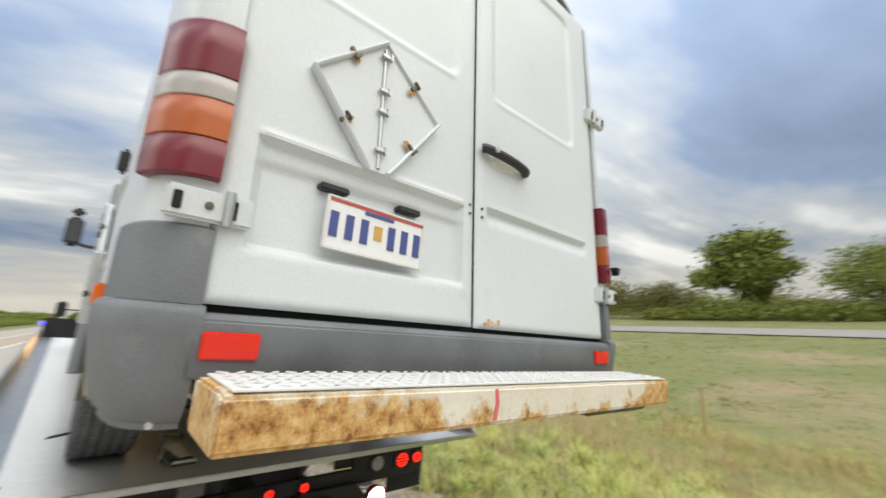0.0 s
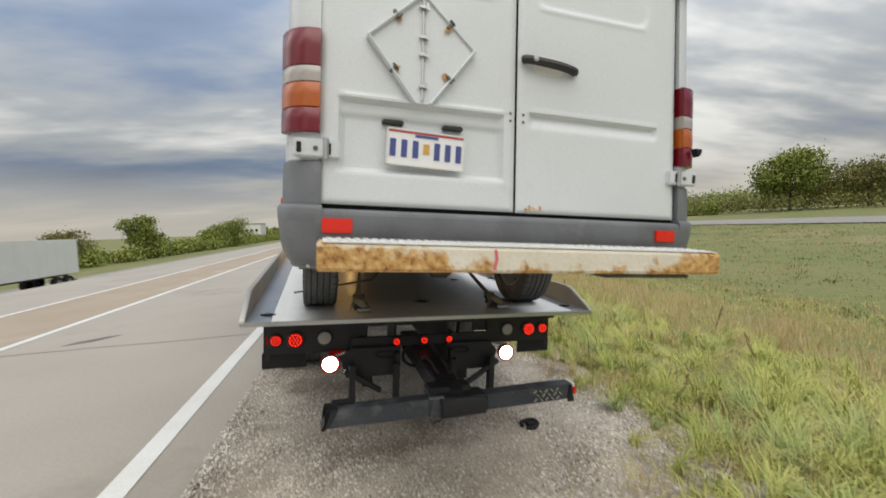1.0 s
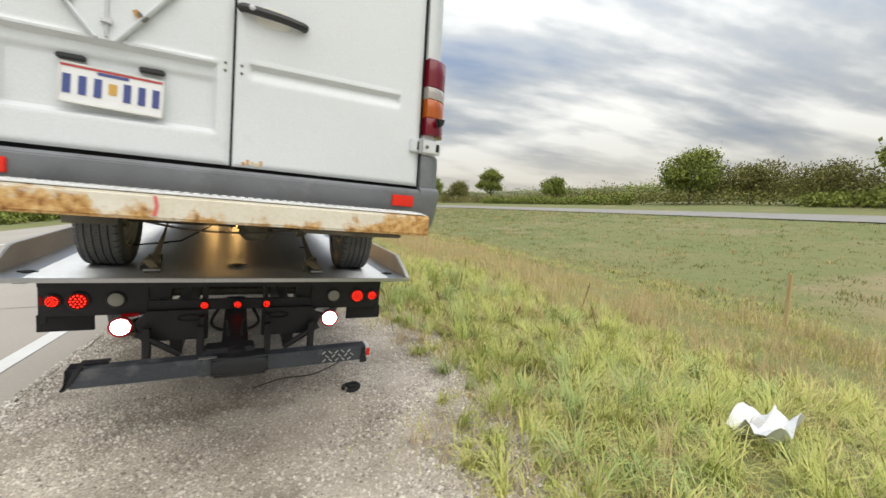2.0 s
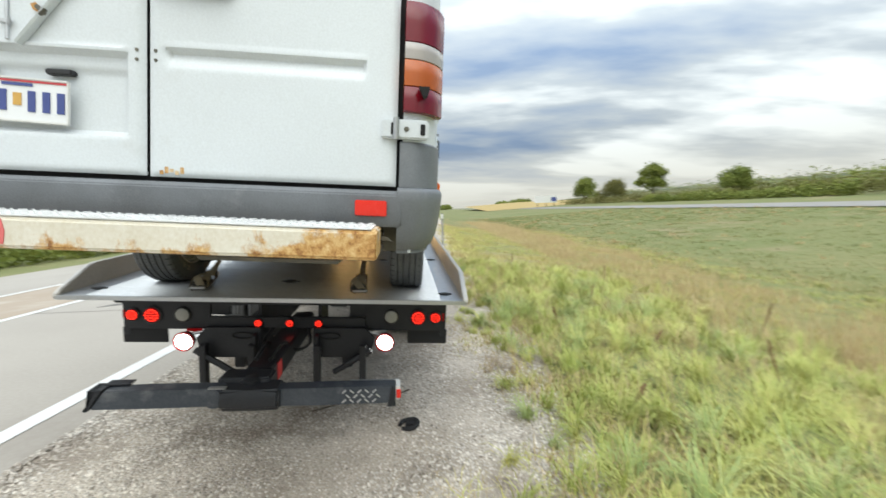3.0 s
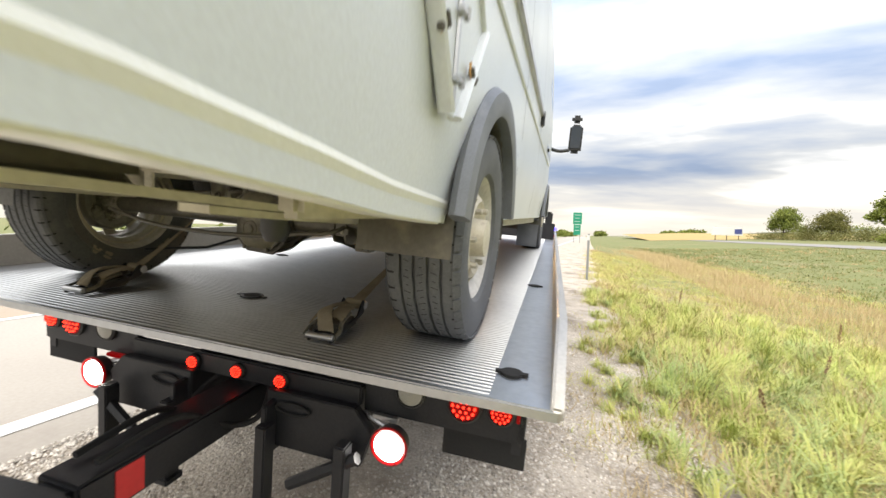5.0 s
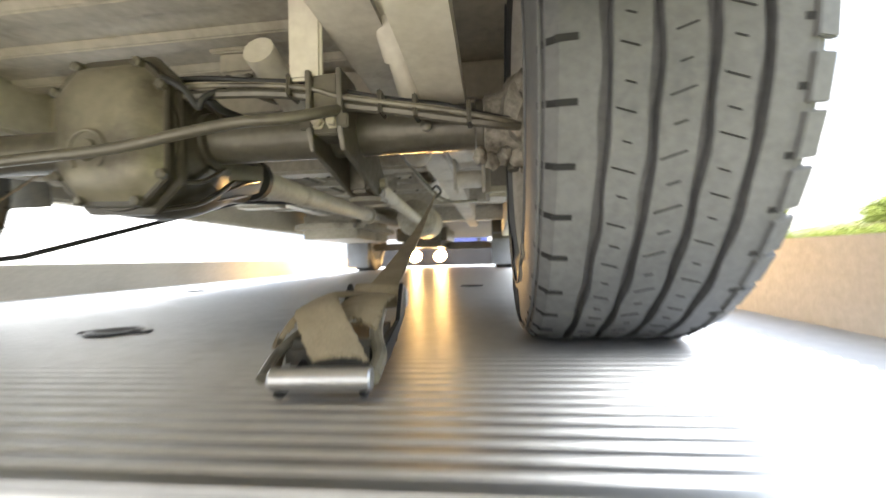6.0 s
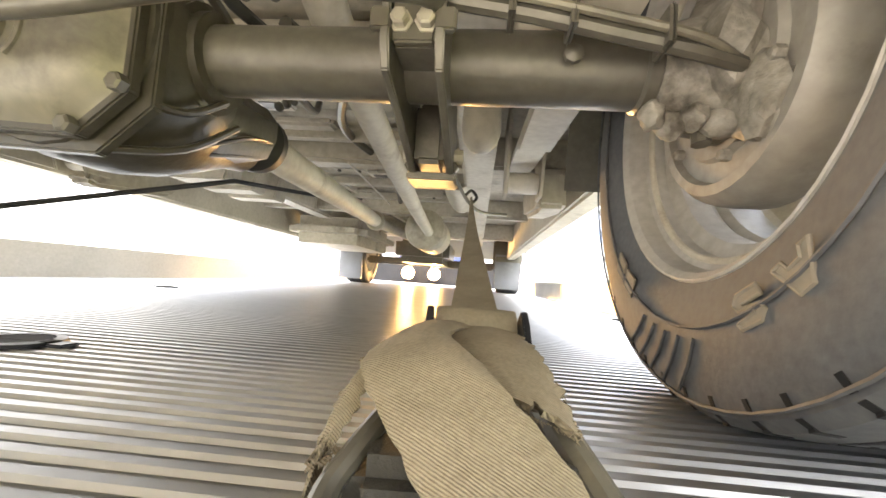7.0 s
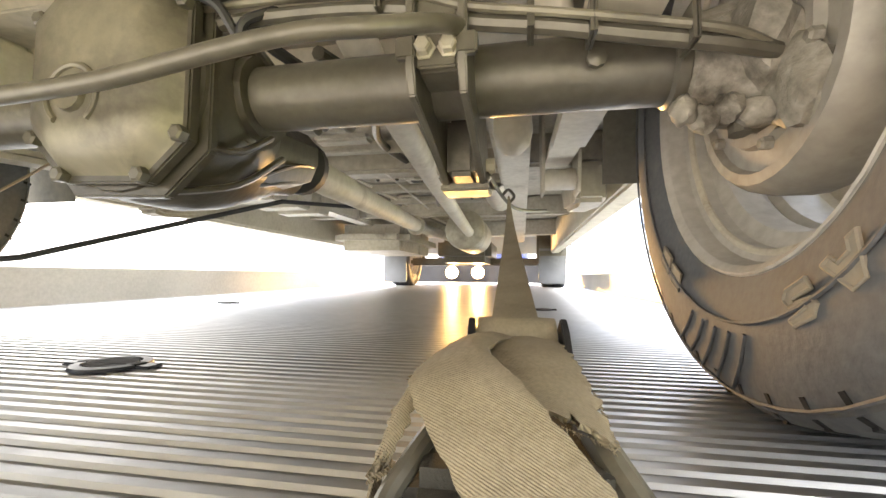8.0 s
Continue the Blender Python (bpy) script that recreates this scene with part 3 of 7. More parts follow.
def blades(name, mat, label, n, xr, yr, height, width, seed, lean=0.5, clump=0.55, bias=1.8, skip=None):
    rng = np.random.default_rng(seed)
    m = int(n * 0.06)
    cy = yr[0] + (yr[1] - yr[0]) * rng.random(m) ** bias
    cx = xr[0] + (xr[1] - xr[0]) * rng.random(m) ** 1.3
    ch = (0.4 + rng.random(m)) * (0.75 + 0.5 * np.sin(cx * 1.9 + 2 * np.sin(cy * 0.8)) * np.cos(cy * 1.3 + cx * 0.4))
    pick = rng.integers(0, m, n)
    loose = rng.random(n) > clump
    spread = np.where(loose, 0.9, 0.10) * (1 + cy[pick] * 0.03)
    x = cx[pick] + rng.normal(0, 1, n) * spread
    y = cy[pick] + rng.normal(0, 1, n) * spread
    edge = 1.42 + 0.2 * np.sin(y * 1.3) + 0.12 * np.sin(y * 3.7 + 1) - np.clip((y - 2) * 0.05, 0, 0.35)
    patch = 0.25 * np.sin(x * 3.1 + y * 1.7) + 0.2 * np.sin(y * 5.3 - x * 2)
    patch = patch + 0.3 * np.sin(y * 2.1 + 1.7 * np.sin(x * 2.3)) * np.sin(x * 1.9 + 0.6)
    inward = np.clip((x - edge + 0.45 + patch) / 1.15, 0, 1)
    keep = (rng.random(n) < inward ** 1.9 + 0.03) & (x > edge - 0.75)
    x, y, ch, inward = x[keep], y[keep], ch[pick][keep], inward[keep]
    n = len(x)
    h = height * ch * (0.5 + rng.random(n)) * (0.3 + 0.7 * inward)
    w = width * (0.6 + 0.8 * rng.random(n)) * (1 + np.clip(y, 0, 60) * 0.03)
    a, b = rng.random(n) * 6.28, rng.random(n) * 6.28
    d = np.stack([np.cos(a), np.sin(a), 0 * a], -1)
    side = np.stack([np.cos(b), np.sin(b), 0 * b], -1) * w[:, None]
    base = np.stack([x, y, np.interp(x, [p[0] for p in PROFILE], [p[1] for p in PROFILE]) - 0.03], -1)
    ln = lean * (0.3 + rng.random(n))
    mid = base + d * (h * ln * 0.3)[:, None] + np.stack([0 * h, 0 * h, h * 0.6], -1)
    tip = base + d * (h * ln)[:, None] + np.stack([0 * h, 0 * h, h * (1 - 0.3 * ln)], -1)
    V = np.stack([base - side, base + side, mid + side * 0.75, mid - side * 0.75, tip], 1).reshape(-1, 3)
    k = 5 * np.arange(n)[:, None]
    F = np.concatenate([k + [0, 1, 2], k + [0, 2, 3], k + [3, 2, 4]])
    return tagged(new(name, raw(name, V, F, mat)), label, "grass", kind="stuff")


def tufts(name, mat, label, count, per, xr, yr, length, width, seed, bias=1.3):
    """Clumps of long blades that rise together, arch over and hang at the tips."""
    rng = np.random.default_rng(seed)
    cy = yr[0] + (yr[1] - yr[0]) * rng.random(count) ** bias
    cx = xr[0] + (xr[1] - xr[0]) * rng.random(count) ** 1.2
    edge = 1.45 + 0.2 * np.sin(cy * 1.3) + 0.12 * np.sin(cy * 3.7 + 1) - np.clip((cy - 2) * 0.05, 0, 0.35)
    ok = cx > edge + 0.35 * (rng.random(count) - 0.3)
    cx, cy, edge = cx[ok], cy[ok], edge[ok]
    size = (0.45 + 0.9 * rng.random(len(cx)) ** 1.6) * np.clip(0.45 + (cx - edge) * 0.5, 0.45, 1)
    wind = rng.random(len(cx)) * 6.28
    pick = np.repeat(np.arange(len(cx)), per)
    n = len(pick)
    a = wind[pick] + rng.normal(0, 1.1, n)
    L = length * size[pick] * (0.45 + 0.75 * rng.random(n))
    lean = 0.25 + 0.75 * rng.random(n)
    d = np.stack([np.cos(a), np.sin(a), 0 * a], -1)
    side = np.stack([-np.sin(a), np.cos(a), 0 * a], -1)
    off = rng.normal(0, 0.045, (n, 2)) * size[pick][:, None]
    x, y = cx[pick] + off[:, 0], cy[pick] + off[:, 1]
    base = np.stack([x, y, np.interp(x, [p[0] for p in PROFILE], [p[1] for p in PROFILE]) - 0.02], -1)
    w = width * (0.6 + 0.8 * rng.random(n))
    rows = []
    for f, ww in ((0.0, 0.8), (0.38, 1.0), (0.72, 0.7)):
        c = base + d * (L * lean * f ** 1.5)[:, None] + np.stack([0 * L, 0 * L, L * (f - 0.62 * lean * f ** 2.2)], -1)
        rows += [c - side * (w * ww)[:, None], c + side * (w * ww)[:, None]]
    rows.append(base + d * (L * lean)[:, None] + np.stack([0 * L, 0 * L, L * (1 - 0.78 * lean)], -1))
    V = np.stack(rows, 1).reshape(-1, 3)
    k = 7 * np.arange(n)[:, None]
    F = np.concatenate([k + q for q in ([0, 1, 3], [0, 3, 2], [2, 3, 5], [2, 5, 4], [4, 5, 6])])
    return tagged(new(name, raw(name, V, F, mat)), label, "grass", kind="stuff")


build_ground()
tufts("grass_tufts", TUFT, "arching green grass tufts along the gravel edge", 900, 60, (1.3, 6.5), (-3.5, 10), 0.44, 0.0029, 12)
tufts("bluish_tufts", TUFT_BLUE, "bluish green grass clumps in the verge", 110, 60, (1.5, 5.5), (-3, 8), 0.48, 0.0036, 18)
tufts("straw_tufts", STRAW, "bent dry stems among the green tufts", 420, 22, (1.3, 7), (-3.5, 12), 0.55, 0.0022, 19)
blades("grass", BLADE, "long green roadside grass", 170000, (1.2, 12), (-4, 38), 0.15, 0.0034, 11, lean=1.1, clump=0.75)
blades("dry_grass", STRAW, "dry straw-coloured grass among the green", 110000, (1.1, 13), (-4, 42), 0.17, 0.0028, 13, lean=1.0, clump=0.85)
blades("edge_tufts", WEED, "dry brown tufts thinning out over the gravel", 16000, (0.95, 3.2), (-3, 12), 0.13, 0.0030, 17, lean=1.2, clump=0.97, bias=1.2)
blades("far_grass", FAR_BLADE, "rough grass on the slope towards the far road", 140000, (10, 42), (-12, 90), 0.11, 0.009, 15, bias=1.2, lean=0.9)
blades("far_dry_grass", STRAW, "dry grass patches on the slope", 9000, (9, 42), (-12, 90), 0.25, 0.010, 16, clump=0.9, bias=1.2)
blades("weeds", WEED, "tall brown weed stalks in the verge", 46000, (6.0, 9.8), (-2, 60), 0.38, 0.0036, 14, lean=0.4, clump=0.8, bias=1.1)


# ---- trees ----
def crown_mesh(lobes, count, size, seed, mat):
    rng = np.random.default_rng(seed)
    vol = np.array([l[3] * l[4] * l[5] for l in lobes]) ** 0.67
    pick = rng.choice(len(lobes), count, p=vol / vol.sum())
    L = np.array(lobes)[pick]
    d = rng.normal(0, 1, (count, 3)); d /= np.linalg.norm(d, axis=1)[:, None]
    rad = (0.35 + 0.65 * rng.random(count) ** 0.5) * (1 + 0.25 * rng.normal(0, 1, count))
    c = L[:, :3] + d * L[:, 3:6] * rad[:, None]
    s = size * (0.5 + rng.random(count))
    u = rng.normal(0, 1, (count, 3)); u /= np.linalg.norm(u, axis=1)[:, None]
    v = np.cross(u, rng.normal(0, 1, (count, 3))); v /= np.linalg.norm(v, axis=1)[:, None]
    u, v = u * s[:, None], v * s[:, None] * 0.7
    V = np.stack([c - u, c - v * 0.8, c + u * 0.9, c + v], 1).reshape(-1, 3)
    F = 4 * np.arange(count)[:, None] + [0, 1, 2, 3]
    return raw("crown", V, F, mat)


def tree(x, y, height, width, seed, mat=None, label="leafy green tree beyond the field", count=5200, open_crown=0.0):
    mat = mat or LEAF
    rng = random.Random(seed)
    z = ground_z(x) - 0.1
    ob = thing("tree", label, "tree", Matrix.Translation((x, y, z)), group="roadside trees")
    bm = B()
    lobes = []
    tube(bm, [(0, 0, 0), (0.1, 0, height * 0.25), (rng.uniform(-.3, .3), rng.uniform(-.3, .3), height * 0.55), (rng.uniform(-.6, .6), 0, height * 0.82)], [height * 0.028, height * 0.022, height * 0.015, height * 0.004], 8)
    for k in range(9):
        a = k * 2.4 + rng.uniform(-.4, .4)
        h0 = height * (0.22 + 0.055 * k)
        reach = width * 0.5 * rng.uniform(0.45, 0.95) * (1.0 - 0.045 * k)
        end = Vector((math.cos(a) * reach, math.sin(a) * reach, h0 + height * rng.uniform(0.10, 0.22)))
        tube(bm, [(0, 0, h0), end * 0.5 + Vector((0, 0, h0 * 0.5)), end], [height * 0.012, height * 0.008, height * 0.003], 6)
        r = width * rng.uniform(0.14, 0.24) * (1 - open_crown * 0.3)
        lobes.append((end.x, end.y, min(end.z, height * 0.95), r, r, r * rng.uniform(0.6, 0.9)))
    lobes.append((0, 0, height * 0.82, width * 0.22, width * 0.22, height * 0.16))
    lobes.append((0, 0, height * 0.5, width * 0.3, width * 0.3, height * 0.2))
    part("trunk", bm, BARK, ob)
    c = new("crown", crown_mesh(lobes, int(count * 1.5), 0.05 + height * 0.017, seed, mat))
    c.parent = ob
    return ob


def hedge(name, label, spans, mat, seed, size=0.4):
    """A far belt of bushes: spans of x, y0, y1, height."""
    rng = random.Random(seed)
    lobes, n = [], 0
    for x, y0, y1, h in spans:
        y = y0
        while y < y1:
            r = h * rng.uniform(0.45, 0.75)
            hh = h * rng.uniform(0.65, 1.15)
            xx = x + rng.uniform(-1, 1) * h * 0.5
            lobes.append((xx, y, ground_z(xx) + hh * 0.42, r, r * 1.2, hh * 0.5))
            y += r * rng.uniform(0.7, 1.3)
    ob = new(name, crown_mesh(lobes, min(40000, 420 * len(lobes)), size, seed, mat))
    return tagged(ob, label, "bushes", kind="stuff")


tree(70, 50, 9.6, 13.0, 1, LEAF, "broad green tree beyond the far road", 6500)
tree(74, 42, 6.8, 11.0, 2, LEAF_BROWN, "browning tree beside the broad green one", 5000)
tree(71, 30, 5.6, 11.0, 3, LEAF_BROWN)
tree(70, 17, 13.0, 14.0, 31, LEAF, "broad green tree beyond the far road", 9000)
tree(72, 3, 9.0, 15.0, 32, LEAF, "broad green tree beyond the far road", 5200)
tree(71, -14, 9.0, 12.0, 33, LEAF_BROWN)
tree(70, 90, 7.5, 8.0, 4, LEAF)
tree(72, 130, 12.5, 11.0, 5, LEAF, open_crown=0.5)
tree(71, 156, 9.0, 12.0, 6, LEAF_BROWN)
tree(69, 183, 12.0, 13.0, 7, LEAF)
hedge("bushes_right", "dark belt of bushes beyond the far road", [(68, -60, 210, 3.0), (76, -60, 210, 4.4)], LEAF_BROWN, 21, 0.19)
hedge("bushes_right_green", "green bushes along the far field", [(66, -50, 30, 2.8), (66, 60, 125, 2.4)], LEAF, 22, 0.19)
hedge("woods_far_right", "distant woods on a low rise", [(260, 60, 700, 14), (300, 60, 700, 18)], LEAF, 23, 0.9)
tree(-41, 90, 8.8, 8.5, 8, LEAF, "open-crowned tree beyond the opposite carriageway", 3600, 0.6)
tree(-44, 72, 6.0, 7.5, 9, LEAF_BROWN, "pale bushy tree beyond the opposite carriageway", 2600)
tree(-40, 150, 9.5, 13.0, 10, LEAF, "dark round tree beyond the opposite carriageway", 4200)
hedge("bushes_left", "green bushes beyond the opposite carriageway", [(-40, 20, 130, 3.0), (-42, 100, 330, 3.6), (-46, -30, 60, 3.6)], LEAF, 24, 0.3)
hedge("woods_far_left", "distant woods at the end of the road", [(-90, 300, 900, 9), (-30, 700, 900, 8)], LEAF, 25, 1.2)
hedge("woods_horizon", "low distant woods along the horizon", [(30, 1100, 1200, 14), (200, 900, 1300, 14), (-60, 1000, 1200, 14)], LEAF, 26, 2.0)


# ---- roadside objects ----
def build_ridge():
    """The low wooded ridge that closes the view beyond the fields."""
    line = smooth_path([(520, -500, 13), (430, -60, 14), (300, 260, 16), (235, 460, 13), (200, 760, 8), (150, 1150, 4)], 14)
    bm = B()
    g = []
    for i, p in enumerate(line):
        h = p.z + 2.2 * noise.noise(Vector((i * 0.9, 0, 0))) + 1.2 * noise.noise(Vector((i * 2.3, 4, 0)))
        g.append([bm.verts.new((p.x + d * 60, p.y + d * 20, f * h + 2)) for d, f in ((-0.9, 0.0), (-0.6, 0.45), (-0.3, 0.8), (0.0, 1.0), (0.5, 0.0))])
    for a, b in zip(g, g[1:]):
        for i in range(4):
            face(bm, (a[i], a[i + 1], b[i + 1], b[i]))
    single("backdrop", bm, RIDGE, "distant wooded ridge beyond the fields", "ridge", kind="structure")


build_ridge()


def build_roadside():
    # distant exit sign: panels on two posts
    ob = thing("road_sign", "tall green highway exit sign on two posts", "sign", Matrix.Translation((-0.6, 76, -0.05)))
    for dx in (-0.5, 0.5):
        bm = B(); box(bm, dx - 0.05, dx + 0.05, 0.03, 0.12, 0, 5.2)
        part("post", bm, GALV, ob)
    bm = B(); box(bm, -0.75, 0.75, -0.02, 0.02, 3.3, 5.4, 0.01); p = part("upper_panel", bm, SIGN_GREEN, ob)
    bm = B(); box(bm, -0.6, 0.6, -0.02, 0.02, 1.4, 3.22, 0.01); q = part("lower_panel", bm, SIGN_GREEN, ob)
    for par, z, w in ((p, 4.95, .5), (p, 4.4, .42), (p, 3.8, .5), (q, 2.8, .3), (q, 2.2, .4)):
        bm = B(); box(bm, -w, w, -0.03, -0.024, z - 0.035, z + 0.035); part("lettering", bm, WHITE_TAPE, par)
    # slim delineator post at the shoulder
    ob = thing("delineator_post", "slim grey metal roadside marker post", "post", Matrix.Translation((1.35, 12.6, ground_z(1.35))))
    bm = B(); box(bm, -0.035, 0.035, -0.012, 0.012, -0.1, 1.45, 0.004); part("post", bm, GALV, ob)
    bm = B(); box(bm, -0.04, 0.04, -0.02, -0.0125, 1.25, 1.42, 0.003); part("reflector", bm, WHITE_TAPE, ob)
    ob = thing("wooden_stake", "thin weathered wooden stake in the grass", "stake", Matrix.Translation((9.9, 1.9, ground_z(9.9))))
    bm = B(); box(bm, -0.04, 0.04, -0.03, 0.03, -0.1, 1.1, 0.008); part("post", bm, STRAW, ob)
    # dark seed stalks in the verge
    for k, (x, y, h, lean, turn) in enumerate(((5.3, 7.6, 0.62, 22, 60), (4.0, 5.1, 0.45, 35, 50), (3.8, 2.5, 0.42, 62, 40), (2.9, 3.4, 0.30, 20, 200), (3.3, 9.5, 0.5, 8, 0), (4.6, 1.4, 0.6, 30, 80), (6.0, 3.5, 0.7, 15, 300), (2.6, 0.6, 0.34, 50, 30))):
        bm = B()
        tube(bm, [(0, 0, -0.05), (0.005, 0, h * 0.5), (0, 0.01, h)], [0.005, 0.004, 0.002], 6)
        rng = random.Random(k)
        for i in range(60):
            f = 0.42 + 0.56 * i / 60
            a = rng.uniform(0, 6.28)
            r = 0.022 * math.sin(math.pi * (f - 0.38) / 0.66) * rng.uniform(0.5, 1)
            q = Vector((r * math.cos(a), r * math.sin(a), h * f))
            tube(bm, [q * 0.98, q + Vector((0, 0, 0.012))], [0.006, 0.002], 4)
        single("dock_stalk", bm, DOCK, "dark brown seed stalk standing in the grass", "weed", Matrix.Translation((x, y, ground_z(x))) @ pose(0, 0, 0, 0, 0, turn) @ pose(0, 0, 0, 0, lean, 0), group="seed stalks")
    # billboard beyond the far road
    ob = thing("billboard", "pale roadside billboard in front of a ripe field", "billboard", Matrix.Translation((56, 200, 1.15)) @ pose(0, 0, 0, 0, 0, -15))
    bm = B(); box(bm, -5.4, 5.4, -0.15, 0.15, 2.0, 5.5, 0.03); p = part("panel", bm, WHITE_TAPE, ob)
    bm = B(); box(bm, 2.6, 5.1, -0.2, -0.16, 2.6, 4.6); part("picture_field", bm, PLATE_BLUE, p)
    for dx in (-4, 0, 4):
        bm = B(); box(bm, dx - .15, dx + .15, 0.16, .4, -.5, 5.4); part("post", bm, BARK, ob)
    bm = B()
    sheet(bm, 20, 6, lambda u, v: (28 + 200 * u, 206 + 170 * v, ground_z(28 + 200 * u) + 0.1 + 3.4 * v))
    single("field", bm, FIELD, "golden ripe crop field in the distance", "field", kind="structure")
    # far white building
    ob = thing("distant_building", "far pale flat-roofed building beside the road", "building", Matrix.Translation((-58, 265, -2.5)))
    bm = B(); box(bm, -6, 6, -8, 8, 0, 9.5, 0.05); part("wall", bm, PAINT_TRAILER, ob)
    bm = B(); box(bm, -6.3, 6.3, -8.3, 8.3, 9.5, 10, 0.05); part("roof", bm, GALV, ob)
    for k in range(4):
        bm = B(); box(bm, -5 + 2.7 * k, -3.6 + 2.7 * k, -8.06, -8.01, 5, 6.5); part("window", bm, GLASS, ob)
    # things lying on the shoulder and verge
    bm = B()
    tube(bm, smooth_path([(-.07, 0, .02), (-.05, .06, .02), (.03, .06, .03), (.06, .0, .03), (.02, -.05, .02), (-.05, -.04, .015)], 5), 0.016, 8)
    box(bm, -.03, .06, -.03, .04, 0.0, 0.035, 0.01)
    single("rubber_scrap", bm, RUBBER_DARK, "black curled scrap of tyre rubber on the gravel", "debris", Matrix.Translation((0.87, 0.30, -0.05)))
    bm = B()
    tube(bm, smooth_path([(0, 0, 0.01), (.25, .02, .015), (.5, -.05, .01), (.8, .05, .012)], 6), 0.006, 6)
    single("twig", bm, BARK, "thin dark twig on the gravel", "debris", Matrix.Translation((0.1, 0.5, -0.01)) @ pose(0, 0, 0, 0, 0, 20))
    bm = B()
    sheet(bm, 12, 9, lambda u, v: (0.42 * (u - .5), 0.22 * (v - .5) * (1 + .3 * math.sin(5 * u)), 0.12 + 0.05 * math.sin(9 * u + 4 * v) + .03 * math.cos(13 * v)))
    thicken(bm, 0.004)
    single("litter", bm, LITTER, "crumpled white plastic litter in the grass", "litter", Matrix.Translation((3.95, -1.12, ground_z(3.95) + 0.03)) @ Matrix.Scale(1.35, 4))


build_roadside()


# ---- tow truck (in its own axes: y ahead, deck's rear edge at y = 0) ----
DECK_Z = 1.02


def round_lamp(parent, x, y, z, r, mat, name="tail_lamp", dots=True):
    bm = B(); lathe(bm, [(r * 1.15, 0.02), (r * 1.15, -0.008), (r * 0.98, -0.014), (r * 0.9, 0.0)], (x, y, z), (0, 1, 0), 24)
    ring = part(name, bm, BLACK, parent)
    bm = B(); lathe(bm, [(r * 0.97, -0.004), (r * 0.9, -0.012), (r * 0.5, -0.019), (0.001, -0.021)], (x, y, z), (0, 1, 0), 24, caps=False)
    part("lens", bm, mat, ring)
    if dots:
        bm = B()
        for rad, k in ((0.0, 1), (0.36, 6), (0.70, 12)):
            for i in range(k):
                a = 2 * math.pi * i / k
                px, pz = x + r * rad * math.cos(a), z + r * rad * math.sin(a)
                lathe(bm, [(r * 0.10, -0.012), (r * 0.085, -0.0225), (0.001, -0.024)], (px, y, pz), (0, 1, 0), 8, caps=False)
        tagged(part("led_cluster", bm, LED_DOT, ring), kind="stuff")
    return ring


def tyre_mesh(bm, c, axis, R, half, rim_r, n=72, grooves=True, lugs=False):
    """A tyre: sidewalls, shoulders, and a tread with four grooves."""
    w = half
    prof = [(rim_r, -w * 0.80), (rim_r + 0.012, -w * 0.92), (rim_r + (R - rim_r) * 0.45, -w * 1.02), (R - 0.035, -w * 0.99), (R - 0.012, -w * 0.93), (R - 0.004, -w * 0.84)]
    if grooves:
        for g in (-0.52, -0.18, 0.18, 0.52):
            prof += [(R - 0.001, (g - 0.045) * w), (R - 0.013, (g - 0.036) * w), (R - 0.013, (g + 0.036) * w), (R - 0.001, (g + 0.045) * w)]
    prof += [(R - 0.004, w * 0.84), (R - 0.012, w * 0.93), (R - 0.035, w * 0.99), (rim_r + (R - rim_r) * 0.45, w * 1.02), (rim_r + 0.012, w * 0.92), (rim_r, w * 0.80)]
    if grooves:
        n = 120
    lathe(bm, prof, c, axis, n, caps=False)
    if grooves:
        # the grooves run in a zigzag
        for k, v in enumerate(bm.verts):
            ring, i = divmod(k, n)
            if 6 <= ring < len(prof) - 6:
                v.co.x += 0.0007 * (1, -0.2, -1, 0.5)[i % 4] + 0.0009 * math.sin(i * 5.1 + ring)
    return bm


